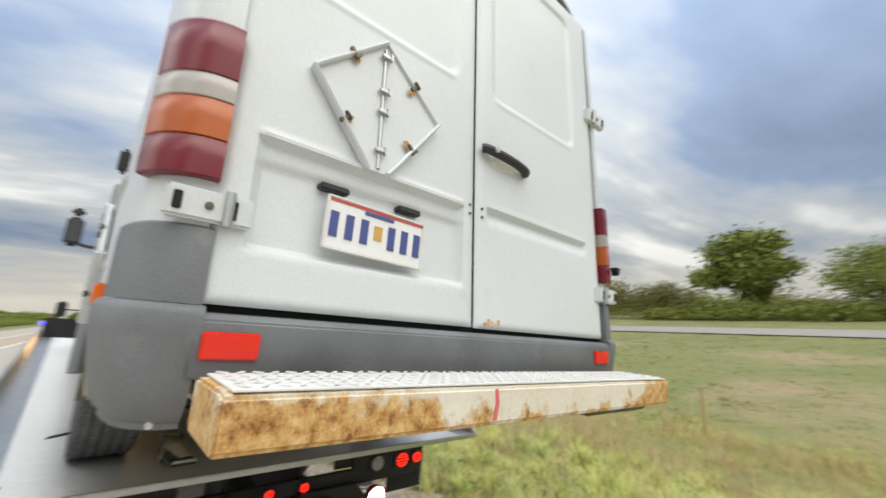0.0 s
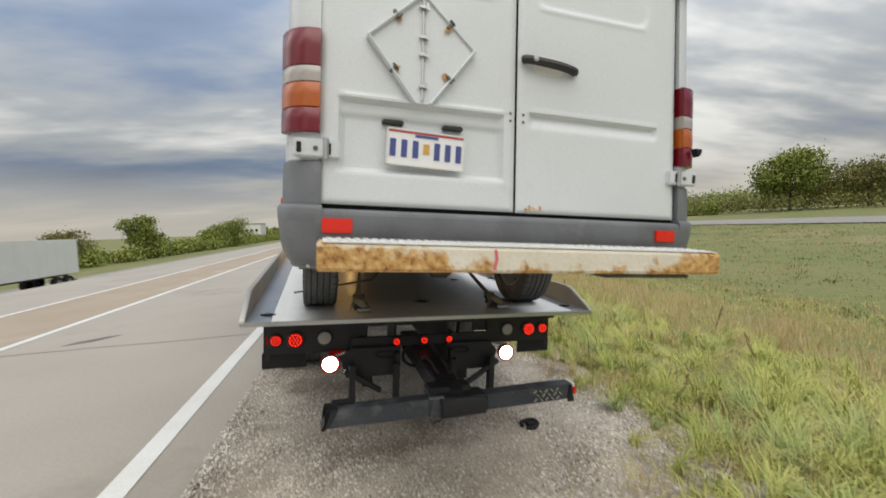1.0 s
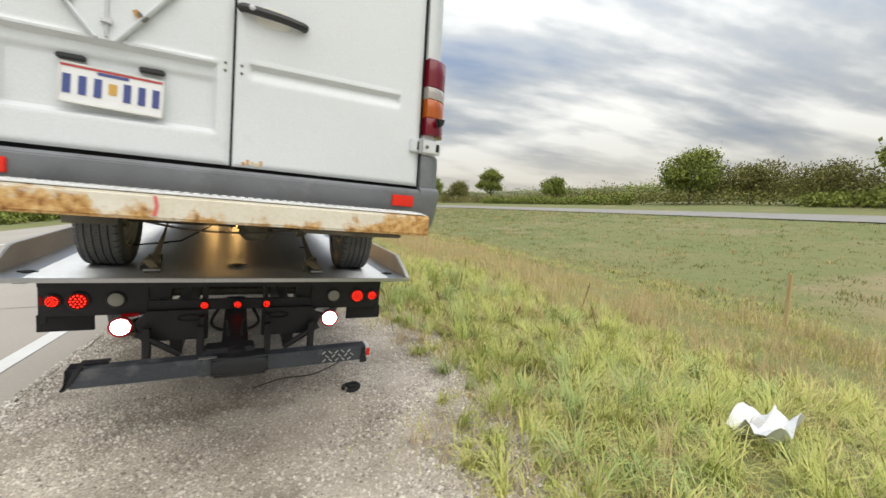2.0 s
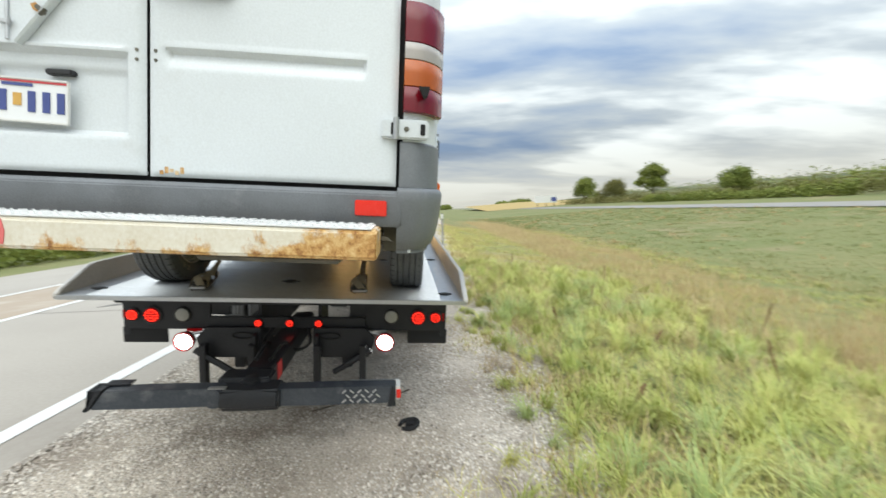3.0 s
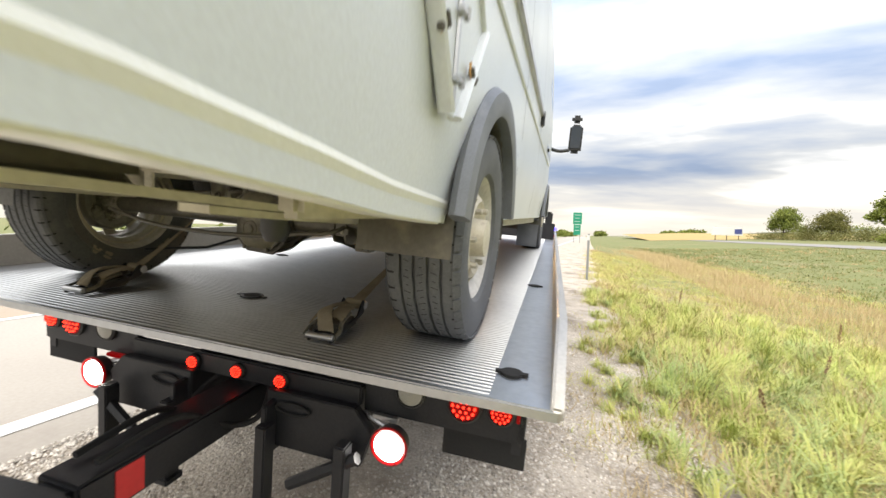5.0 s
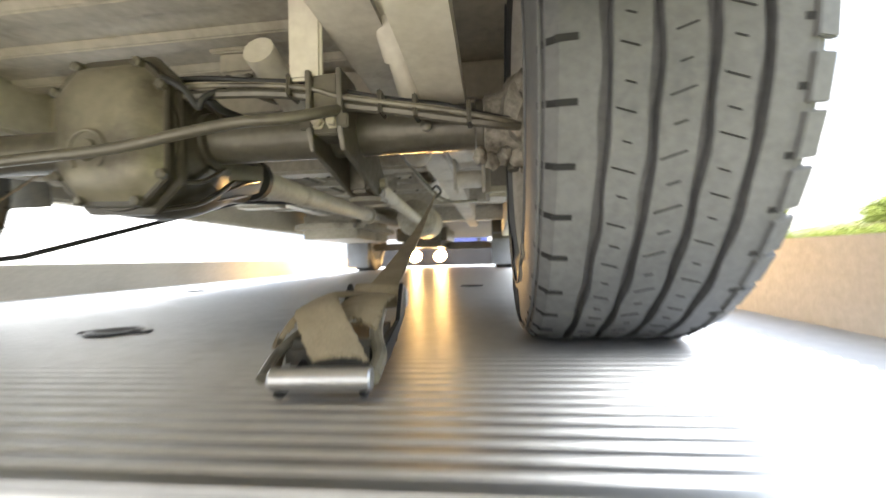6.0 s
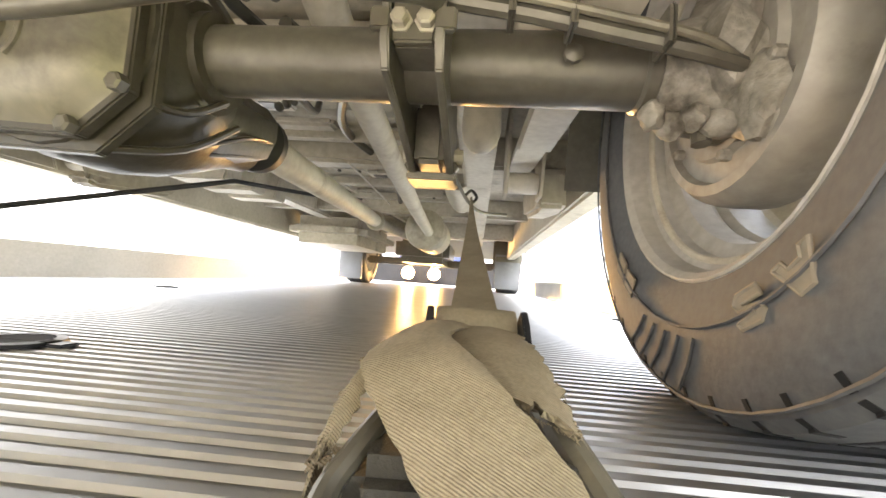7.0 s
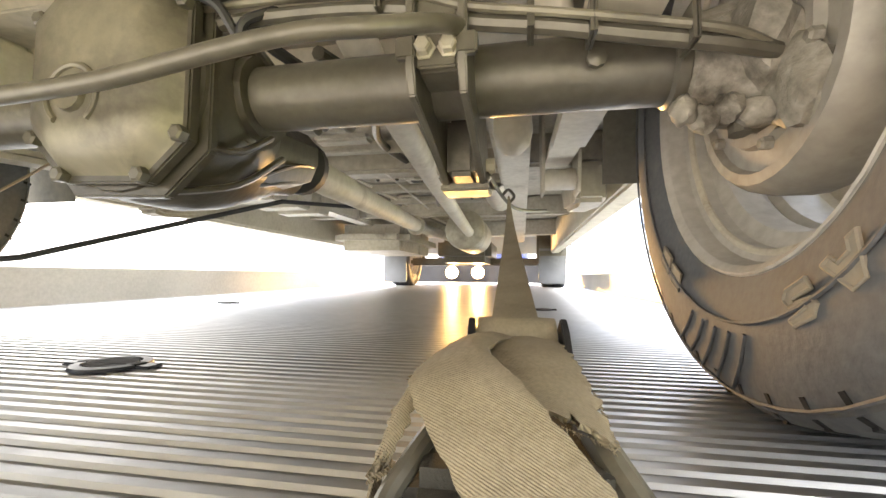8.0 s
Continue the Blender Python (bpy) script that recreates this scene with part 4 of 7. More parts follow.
def tread_cuts(t, x, y, z, R, half, side):
    """Cross cuts in the tread, notches along the shoulders, and the raised marks of the sidewalls."""
    rng = random.Random(5)
    bm, sh = B(), B()
    for k in range(90):
        a = 2 * math.pi * k / 90
        for j, (g0, g1) in enumerate(((-0.47, -0.23), (-0.13, 0.13), (0.23, 0.47))):
            m = Matrix.Translation((x, y, z)) @ pose(0, 0, 0, math.degrees(a) + 2.0 * j + rng.uniform(-.4, .4), 0, 0) @ Matrix.Translation(((g0 + g1) / 2 * half, 0, R - 0.0008)) @ pose(0, 0, 0, 0, 0, 18 if j % 2 else -18)
            w = (g1 - g0) / 2 * half * (0.9 if (k + j) % 2 else 0.45)
            box(bm, -w * rng.uniform(.5, 1), w * rng.uniform(.4, 1), -0.0008, 0.0008, -0.003, 0.0003, 0, m)
    for k in range(44):
        a = 360 / 44 * k + rng.uniform(-.5, .5)
        for s in (-1, 1):
            for c, dr, rot, ln in (((0.79, 0.0034, 4, 0.009), (0.885, 0.0080, 38, 0.0055), (0.955, 0.021, 73, 0.006)) if s != side else ((0.80, 0.0036, 6, 0.007), (0.89, 0.0080, 38, 0.005))):
                m = Matrix.Translation((x, y, z)) @ pose(0, 0, 0, a, 0, 0) @ Matrix.Translation((s * half * c, 0, R - dr)) @ pose(0, 0, 0, 0, s * rot, 0)
                box(sh, -ln, ln, -0.0028, 0.0028, -0.006, 0.0007, 0, m)
    # raised blocks along the outer shoulder
    bl = B()
    for k in range(48):
        m = Matrix.Translation((x, y, z)) @ pose(0, 0, 0, 7.5 * k + rng.uniform(-.3, .3), 0, 0) @ Matrix.Translation((side * half * 0.90, 0, R - 0.0055)) @ pose(0, 0, 0, 0, side * 24, 0)
        box(bl, -0.012, 0.012, -0.018, 0.018 + rng.uniform(0, .002), -0.006, 0.0008, 0.001, m)
    tagged(part("shoulder_block", bl, RUBBER, t), kind="stuff")
    tagged(part("tread_cut", bm, SEAM, t, smooth=False), kind="stuff")
    tagged(part("shoulder_notch", sh, SEAM, t, smooth=False), kind="stuff")
    # ribs and raised pads on the inner sidewall
    bm = B()
    for k in range(10):
        a = math.radians(-96 + 6 * k) if k < 5 else math.radians(100 + 5 * k)
        r0, r1 = R - 0.075, R - 0.022
        tube(bm, [(x - side * half * 1.02, y + math.cos(a) * r0, z + math.sin(a) * r0), (x - side * half * 1.012, y + math.cos(a + .05) * (r0 + r1) / 2, z + math.sin(a + .05) * (r0 + r1) / 2), (x - side * half * 0.985, y + math.cos(a + .12) * r1, z + math.sin(a + .12) * r1)], 0.0022, 6)
    for r in (R - 0.085, R - 0.016):
        tube(bm, [(x - side * half * (1.022 if r < R - .05 else 0.965), y + math.cos(q) * r, z + math.sin(q) * r) for q in [2 * math.pi * i / 60 for i in range(61)]], 0.0018, 5)
    part("sidewall_rib", bm, RUBBER, t)
    # outlined raised marks on the inner sidewall
    bent = [(-.016, .008), (-.012, .013), (.010, .013), (.016, .007), (.012, .001), (-.004, -.001), (-.006, -.005), (.015, -.005), (.013, -.013), (-.010, -.013), (-.016, -.007), (-.012, -.001), (.004, .001), (.006, .005), (-.016, .008)]
    wedge = [(-.018, -.012), (-.006, .014), (.006, .014), (.018, -.012), (.009, -.012), (.006, -.005), (-.006, -.005), (-.009, -.012), (-.018, -.012)]
    bar = [(-.016, -.010), (-.012, .012), (.016, .010), (.012, -.012), (-.016, -.010)]
    for a, shape in ((-114, bent), (-126, wedge), (-58, bar), (-49, bar), (120, bar), (129, bar)):
        m = Matrix.Translation((x - side * half * 1.018, y, z)) @ pose(0, 0, 0, a, 0, 0) @ Matrix.Translation((0, R - 0.088, 0))
        bm = B(); tube(bm, [m @ Vector((0, 1.05 * q, -1.05 * p)) for p, q in shape], 0.0018, 6)
        prism(bm, [(1.05 * q, -1.05 * p) for p, q in shape[:-1]], "x", -0.0006, 0.0006)
        bmesh.ops.transform(bm, matrix=m, verts=bm.verts[-2 * len(shape) + 2:])
        part("raised_mark", bm, MUD, t, "dusty raised sidewall mark")


def road_wheel(parent, x, y, z, R, half, rim_r, side, name="wheel", rim=None, lugs=8):
    """side: +1 when the outer face looks to +x."""
    bm = B(); tyre_mesh(bm, (x, y, z), (1, 0, 0), R, half, rim_r)
    t = part(name, bm, RUBBER, parent, angle=28)
    if name == "wheel" and rim is RIM:
        tread_cuts(t, x, y, z, R, half, side)
    bm = B(); s = side
    inner = [(0.015, .90), (0.008, .93), (0.001, .87), (-0.003, .68), (-0.013, .63), (-0.015, .47), (-0.032, .40), (-0.034, .14), (-0.028, .06), (-0.036, -.02), (-0.038, -.30), (-0.030, -.55), (0.0, -.80), (0.012, -.86)]
    lathe(bm, [(rim_r + a, -s * half * b) for a, b in inner] + [(rim_r + min(0.011, a + 0.006), -s * half * b) for a, b in inner[::-1]], (x, y, z), (1, 0, 0), 48, caps=False)
    part("rim_barrel", bm, RIM_IN, t)
    if rim is RIM:
        bm = B()
        for rr, dx in ((rim_r + 0.012, 0.87), (rim_r - 0.012, 0.62), (rim_r - 0.026, 0.30)):
            tube(bm, [(x - s * half * dx, y + math.cos(q) * rr, z + math.sin(q) * rr) for q in [2 * math.pi * i / 60 for i in range(61)]], 0.0045, 8)
        part("rim_lip", bm, RIM, t, "worn tan rim lip")
    bm = B()
    o = s * half * 0.35
    n = 60
    lathe(bm, [(rim_r - 0.03, o), (rim_r * 0.83, o + s * 0.016), (rim_r * 0.66, o + s * 0.04), (rim_r * 0.60, o + s * 0.045), (rim_r * 0.42, o + s * 0.03), (rim_r * 0.32, o + s * 0.02), (rim_r * 0.30, o + s * 0.075), (0.001, o + s * 0.08)], (x, y, z), (1, 0, 0), n, caps=False)
    # ventilation holes go through the disc
    bm.faces.ensure_lookup_table()
    bmesh.ops.delete(bm, geom=[f for i, f in enumerate(bm.faces) if n <= i < 2 * n and (i % n) % 6 in (0, 1, 2)], context="FACES")
    thicken(bm, 0.004)
    d = part("wheel_disc", bm, rim or RIM, t)
    for k in range(6):
        a = 2 * math.pi * k / 6
        bm = B(); lathe(bm, [(0.011, 0), (0.011, 0.03), (0.006, 0.034)], (x + o + s * 0.028, y + math.cos(a) * rim_r * 0.5, z + math.sin(a) * rim_r * 0.5), (s, 0, 0), 6)
        part("wheel_nut", bm, UNDER, d)
    return t


def build_truck():
    t = on_truck("tow_truck", "black rollback tow truck with an aluminium deck and lit red lamps", "tow truck", 0, 3.3, 0.0)
    # deck plate, planks with ribs
    bm = B(); box(bm, -1.225, 1.225, 0.0, 6.7, 0.985, 1.013, 0.004); deck = part("deck", bm, ALU, t, "bright ribbed aluminium deck")
    plank = B()
    for k in range(10):
        y = 0.02 + k * 0.02
        prism(plank, [(y, 1.0125), (y + 0.0030, 1.0160), (y + 0.0115, 1.0160), (y + 0.0145, 1.0125)], "x", -1.06, 1.06)
    first = part("deck_plank", plank, ALU, deck, smooth=False)
    for k in range(1, 33):
        ob = new("deck_plank", first.data)
        ob.parent, ob.location = deck, (0, 0.2 * k, 0)
    for x, y in ((0.0, 0.475), (-1.09, 0.17), (1.10, 0.17), (-0.62, 1.5), (0.62, 1.5), (1.1, 1.6)):
        bm = B(); lathe(bm, [(0.03, 1.0135 - DECK_Z), (0.03, 0.0012), (0.001, 0.0012)], (x, y, DECK_Z), (0, 0, 1), 16)
        box(bm, x - .045, x + .045, y - .008, y + .008, 1.014, DECK_Z + 0.0014)
        key = part("keyhole", bm, SEAM, deck)
        if x:
            continue
        bm = B(); lathe(bm, [(0.046, 0.0), (0.044, 0.004), (0.033, 0.005), (0.031, 0.0)], (x, y, 1.0165), (0, 0, 1), 20, caps=False); box(bm, x - 0.066, x - 0.044, y - 0.012, y + 0.012, 1.0145, 1.020, 0.002); box(bm, x + 0.044, x + 0.066, y - 0.012, y + 0.012, 1.0145, 1.020, 0.002)
        part("keyhole_ring", bm, STEEL_BLACK, key)
    for s in (-1, 1):
        bm = B()
        prism(bm, [(0.0, 1.016), (0.02, 1.035), (0.27, 1.148), (0.32, 1.155), (6.65, 1.155), (6.65, 0.984), (0.004, 0.984)], "x", s * 1.205, s * 1.235, 0.006)
        part("side_rail", bm, RAIL, t)
        bm = B(); box(bm, s * 1.16, s * 1.2345, 0.36, 6.6, 0.90, 0.982, 0.004); part("side_beam", bm, STEEL_BLACK, t)
        for y in (0.5, 1.9, 3.4, 5.0):
            bm = B(); box(bm, s * 1.2355, s * 1.246, y, y + 0.13, 0.955, 1.005, 0.004); part("side_marker", bm, LED_RED, t)
    # headboard
    bm = B(); box(bm, -1.2, 1.2, 6.66, 6.72, 1.0, 1.30, 0.01); hb = part("headboard", bm, STEEL_BLACK, t)
    for x in (-0.6, 0.0, 0.6):
        bm = B(); box(bm, x - .03, x + .03, 6.67, 6.73, 1.3, 2.3, 0.008); part("headboard_post", bm, STEEL_BLACK, hb)
    bm = B(); box(bm, -0.63, 0.63, 6.67, 6.73, 2.3, 2.38, 0.008); part("headboard_bar", bm, STEEL_BLACK, hb)
    for x in (-0.455, -0.04):
        bm = B(); lathe(bm, [(0.09, 0.02), (0.10, -0.03), (0.105, -0.16), (0.095, -0.16), (0.085, -0.03)], (x, 6.60, 1.175), (0, 1, 0), 20); l = part("work_lamp", bm, BLACK, hb)
        bm = B(); lathe(bm, [(0.082, -0.045), (0.06, -0.055), (0.001, -0.058)], (x, 6.60, 1.175), (0, 1, 0), 20, caps=False); part("lens", bm, WARM, l, "glowing warm lens")
    # tail board
    for s in (-1, 1):
        bm = B(); box(bm, s * 0.55, s * 1.135, 0.435, 0.46, 0.66, 0.875, 0.006); bd = part("lamp_board", bm, STEEL_BLACK, t)
        round_lamp(bd, s * 0.935, 0.43, 0.766, 0.056, LED_RED)
        round_lamp(bd, s * 1.065, 0.43, 0.768, 0.042, LED_RED)
        round_lamp(bd, s * 0.735, 0.43, 0.77, 0.05, LENS_PALE, "reverse_lamp", False)
        bm = B(); box(bm, s * 0.86, s * 1.16, 0.465, 0.478, 0.55, 0.665, 0.003); part("mud_flap", bm, RUBBER_DARK, t)
        bm = B(); box(bm, s * 1.10, s * 1.15, 0.46, 1.2, 0.60, 0.93, 0.008); part("side_skirt", bm, STEEL_BLACK, t)
        # lit flood lamp on its arm
        bm = B(); tube(bm, [(s * 0.56, 0.42, 0.66), (s * 0.66, 0.40, 0.64), (s * 0.69, 0.38, 0.61)], 0.012, 8); part("lamp_arm", bm, STEEL, t)
        bm = B(); lathe(bm, [(0.03, 0.06), (0.062, 0.03), (0.068, -0.01), (0.06, -0.016)], (s * 0.695, 0.36, 0.60), (0, 1, 0), 20); w = part("flood_lamp", bm, BLACK, t)
        bm = B(); lathe(bm, [(0.06, -0.012), (0.045, -0.022), (0.001, -0.026)], (s * 0.695, 0.36, 0.60), (0, 1, 0), 20, caps=False); part("lens", bm, WORK, w, "glaring white lens")
        bm = B(); tube(bm, [(s * 0.695 + 0.064 * math.cos(a), 0.345, 0.60 + 0.064 * math.sin(a)) for a in [i * math.pi / 12 for i in range(25)]], 0.006, 6); part("halo_ring", bm, LED_RED, w, "lit red ring round the lens")
        bm = B(); box(bm, s * 0.60, s * 0.70, 0.40, 0.425, 0.655, 0.672, 0.003); part("marker_strip", bm, LED_RED if s < 0 else STEEL, t)
        bm = B(); box(bm, s * 1.118, s * 1.130, 0.425, 0.436, 0.74, 0.80, 0.002); part("edge_marker", bm, LED_RED, bd)
    bm = B(); box(bm, -0.55, 0.55, 0.405, 0.44, 0.685, 0.765, 0.006); mid = part("centre_lamp_bar", bm, STEEL_BLACK, t)
    for x in (-0.208, 0.01, 0.213):
        round_lamp(mid, x, 0.402, 0.725, 0.028, LED_RED, "marker_lamp", True)
    bm = B(); box(bm, -1.1, 1.1, 0.30, 0.36, 0.885, 0.982, 0.006); part("deck_beam", bm, STEEL_BLACK, t)
    bm = B(); box(bm, -0.56, -0.42, 0.45, 0.47, 0.765, 0.884, 0.004); part("gusset_plate", bm, STEEL_BLACK, t)
    bm = B(); box(bm, 0.43, 0.56, 0.45, 0.47, 0.765, 0.884, 0.004); part("gusset_plate", bm, STEEL_BLACK, t)
    # frame: long rails, plates, legs
    for s in (-1, 1):
        bm = B(); box(bm, s * 0.30, s * 0.42, 0.36, 6.6, 0.86, 0.98, 0.006); part("deck_rail", bm, STEEL_BLACK, t)
        bm = B(); box(bm, s * 0.36, s * 0.44, 0.55, 9.6, 0.42 - 0.1, 0.62, 0.006); part("chassis_rail", bm, STEEL_BLACK, t)
        bm = B(); prism(bm, [(0.30, 0.46), (0.30, 0.66), (0.445, 0.68), (0.45, 0.88), (0.72, 0.88), (0.72, 0.46)], "x", s * 0.20, s * 0.225, 0.004); part("inner_plate", bm, STEEL_BLACK, t)
        bm = B(); prism(bm, [(s * 0.18, 0.48), (s * 0.58, 0.48), (s * 0.62, 0.62), (s * 0.55, 0.70), (s * 0.18, 0.70)], "y", 0.36, 0.40, 0.004); pl = part("rear_plate", bm, STEEL_BLACK, t)
        bm = B(); tube(bm, [(s * 0.30 + 0.07 * math.cos(a), 0.352, 0.645 + 0.022 * math.sin(a)) for a in [i * math.pi / 10 for i in range(21)]], 0.006, 6); part("slot_rim", bm, SEAM, pl)
        for x in (0.20, 0.52):
            bm = B(); box(bm, s * x, s * (x + 0.045), 0.27, 0.33, 0.27, 0.60, 0.005); part("stabiliser_leg", bm, STEEL_BLACK, t)
        bm = B(); tube(bm, [(s * 0.60, 0.30, 0.56), (s * 0.34, 0.29, 0.40)], 0.022, 6); part("brace", bm, STEEL_BLACK, t)
        bm = B(); box(bm, s * 0.19, s * 0.57, 0.26, 0.34, 0.255, 0.285, 0.005); part("stabiliser_foot", bm, STEEL_BLACK, t)
    # striped bar at the foot
    bm = B(); box(bm, 0.18, 0.50, 0.235, 0.262, 0.258, 0.292, 0.003); part("reflective_tape", bm, WHITE_TAPE, t, "white reflective tape")
    bm = B(); box(bm, 0.504, 0.80, 0.235, 0.262, 0.258, 0.292, 0.003); part("reflective_tape", bm, RED_PAINT, t, "red reflective tape")
    # wheel lift: boom and crossbar
    bm = B(); box(bm, -0.075, 0.075, -0.22, 0.9, 0.53, 0.66, 0.008); boom = part("lift_boom", bm, STEEL_BLACK, t)
    bm = B(); box(bm, -0.055, 0.055, -0.42, -0.2, 0.545, 0.645, 0.008); part("boom_end", bm, STEEL_BLACK, boom)
    for y in (-0.13,):
        bm = B(); box(bm, 0.06, 0.0785, y, y + 0.09, 0.54, 0.65, 0.004); part("red_band", bm, RED_PAINT, boom)
    tilt = pose(0.01, -0.40, 0.600, 0, -0.7, 1.0)

    def along(poly, x0, x1, bevel=0.006, cut0=0.0, cut1=0.0):
        """A bar along the crossbar; cut0 and cut1 slant its two ends (top against bottom)."""
        bm = B()
        rings = loft(bm, [[(x + c * (z + 0.045) / 0.09, y, z) for y, z in poly] for x, c in ((x0, cut0), (x0 + (x1 - x0) * 0.5, 0.0), (x1, cut1))])
        if bevel:
            bmesh.ops.bevel(bm, geom=list({e for r in (rings[0], rings[-1]) for v in r for e in v.link_edges}), offset=bevel, segments=2, affect="EDGES", clamp_overlap=True)
        bmesh.ops.transform(bm, matrix=tilt, verts=bm.verts)
        return bm
    arm = [(-0.052, -0.045), (-0.030, 0.043), (0.045, 0.045), (0.048, -0.045)]
    bar = part("lift_crossbar", along(arm, -0.752, -0.06, cut0=0.055), STEEL_BLUE, t, "worn blue-black steel crossbar")
    part("crossbar_half", along([(-0.056, -0.052), (-0.036, 0.036), (0.040, 0.038), (0.044, -0.050)], 0.05, 0.775), STEEL_BLUE, bar)
    # swollen pivot housing with a raised block behind it
    part("pivot_block", along([(-0.080, -0.050), (-0.086, -0.01), (-0.060, 0.044), (0.06, 0.05), (0.075, 0.0), (0.065, -0.068), (-0.055, -0.074)], -0.13, 0.17, 0.014), STEEL_BLACK, bar)
    part("pivot_cheek", along([(-0.066, -0.048), (-0.052, 0.048), (0.05, 0.050), (0.05, -0.05)], -0.20, -0.12, 0.010, 0.02), STEEL_BLUE, bar)
    part("pivot_cap", along([(0.02, 0.04), (0.03, 0.072), (0.15, 0.072), (0.16, 0.0), (0.02, 0.0)], -0.17, 0.10, 0.010), STEEL_BLACK, bar)
    bm = B(); lathe(bm, [(0.045, -0.08), (0.05, -0.07), (0.05, 0.066), (0.03, 0.074)], (0.01, -0.36, 0.60), (0, 0, 1), 20); part("pivot_pin", bm, STEEL_BLACK, bar)
    # bright worn edge on the cheek
    bm = B(); box(bm, -0.19, -0.10, -0.05, -0.02, 0.049, 0.0525, 0.001, tilt); part("worn_edge", bm, STEEL, bar, "bright worn steel edge")
    # left end: slanting cap and a flat tongue that points ahead
    part("end_cap", along([(-0.058, -0.051), (-0.036, 0.050), (0.052, 0.052), (0.055, -0.051)], -0.780, -0.753, 0.004, 0.055, 0.055), STEEL_BLACK, bar)
    bm = B(); box(bm, -0.722, -0.60, 0.02, 0.085, 0.046, 0.054, 0.003, tilt); part("end_tongue", bm, STEEL_BLACK, bar)
    # right end: pale open sleeve, drooping flap and reflector
    bm = B(); box(bm, 0.776, 0.800, -0.036, 0.05, -0.045, 0.036, 0.003, tilt); part("end_sleeve", bm, WHITE_TAPE, bar, "scuffed white sleeve end")
    bm = B(); box(bm, 0.52, 0.79, 0.046, 0.075, 0.016, 0.028, 0.003, tilt); part("sleeve_lip", bm, STEEL, bar)
    part("end_flap", along([(-0.066, -0.066), (-0.052, 0.034), (-0.038, 0.036), (-0.054, -0.066)], 0.735, 0.775, 0.003, 0.02, -0.01), STEEL_BLACK, bar)
    bm = B()
    for k in range(5):
        for j in range(3):
            m = tilt @ pose(0.50 + 0.040 * k + 0.02 * (j % 2), -0.0535 + 0.0055 * j, -0.034 + 0.024 * j, -12, 40 if (k + j) % 2 else -40, 0)
            box(bm, -0.013, 0.013, -0.003, 0.002, -0.0035, 0.0035, 0, m)
    part("tread_patch", bm, STEEL, bar, "raised steel tread marks")
    bm = B(); box(bm, 0.780, 0.803, -0.0425, -0.0365, -0.032, 0.018, 0.002, tilt); part("red_reflector", bm, REFLECTOR, bar)
    for x in (-0.10, 0.10):
        bm = B(); tube(bm, smooth_path([(x, 0.5, 0.7), (x * 1.6, 0.36, 0.60), (x * 0.8, 0.30, 0.56), (x * 0.5, 0.1, 0.69), (x * 0.4, -0.15, 0.68)], 6), 0.011, 8); part("hydraulic_hose", bm, RUBBER_DARK, t)
    # road wheels of the truck, on the ground below
    for y, duals in ((2.7, (0.84, 1.10)), (8.6, (1.02,))):
        for s in (-1, 1):
            for x in duals:
                gz = ground_z(s * x) + 0.0697 * s * x - 0.0453 * y + 0.02
                road_wheel(t, s * x, y, gz + 0.47, 0.47, 0.115, 0.27, s, rim=STEEL)
        bm = B(); tube(bm, [(-0.85, y, 0.40 - 0.0453 * y), (0.85, y, 0.40 - 0.0453 * y)], 0.07, 12); part("axle", bm, UNDER_DARK, t)
    # cab
    bm = B(); prism(bm, [(7.2, 0.5), (7.2, 2.35), (7.5, 2.5), (8.6, 2.48), (9.1, 1.75), (10.3, 1.55), (10.5, 1.3), (10.5, 0.45)], "x", -0.76, 0.76, 0.06); cab = part("cab", bm, PLATE_BLUE, t, "dark blue truck cab")
    for s in (-1, 1):
        bm = B(); prism(bm, [(7.75, 1.7), (7.75, 2.3), (8.5, 2.3), (8.85, 1.75)], "x", s * 0.761, s * 0.767); part("side_window", bm, GLASS, cab)
        bm = B(); box(bm, s * 0.98, s * 1.14, 8.75, 8.85, 1.22, 1.52, 0.03); mr = part("door_mirror", bm, BLACK, cab)
        bm = B(); tube(bm, [(s * 0.75, 8.8, 1.37), (s * 1.0, 8.8, 1.37)], 0.015, 6); part("mirror_arm", bm, BLACK, mr)
        bm = B(); lathe(bm, [(0.03, -.02), (0.03, .01), (0.001, .02)], (s * 1.22, 6.9, 1.2), (0, -1, 0), 12); part("strobe_lamp", bm, BLUE_STROBE, t, "flashing blue warning lamp")
    bm = B(); box(bm, -0.7, 0.7, 7.6, 7.85, 2.52, 2.64, 0.03); part("light_bar", bm, AMBER_LENS, cab)
    return t


build_truck()


# ---- the van on the deck ----
AX_Y, AX_Z = 0.47, 1.355          # rear axle
FR_Y = 4.47                       # front axle
ROOF = 3.52


def half_width(z):
    if z < 2.25:
        return 0.935 - 0.035 * smoothstep(1.75, 1.40, z)
    return 0.935 - 0.085 * ((z - 2.25) / (ROOF - 2.25)) ** 1.3


def rear_y(z):
    return -1.10 + 0.085 * (z - 1.71)


def arch_z(y, sill):
    for c in (AX_Y, FR_Y):
        r = 0.43
        if abs(y - c) < r:
            return max(sill, AX_Z - 0.02 + math.sqrt(r * r - (y - c) ** 2))
    return sill


def plan_pull(y):
    """How far the sides come in at the rear corner and the nose."""
    p = 0.0
    if y < -0.72:
        p += 0.075 * ((-0.72 - y) / 0.36) ** 2.2
    if y > 4.4:
        p += 0.12 * ((y - 4.4) / 1.0) ** 2
    return p


VX = -0.01


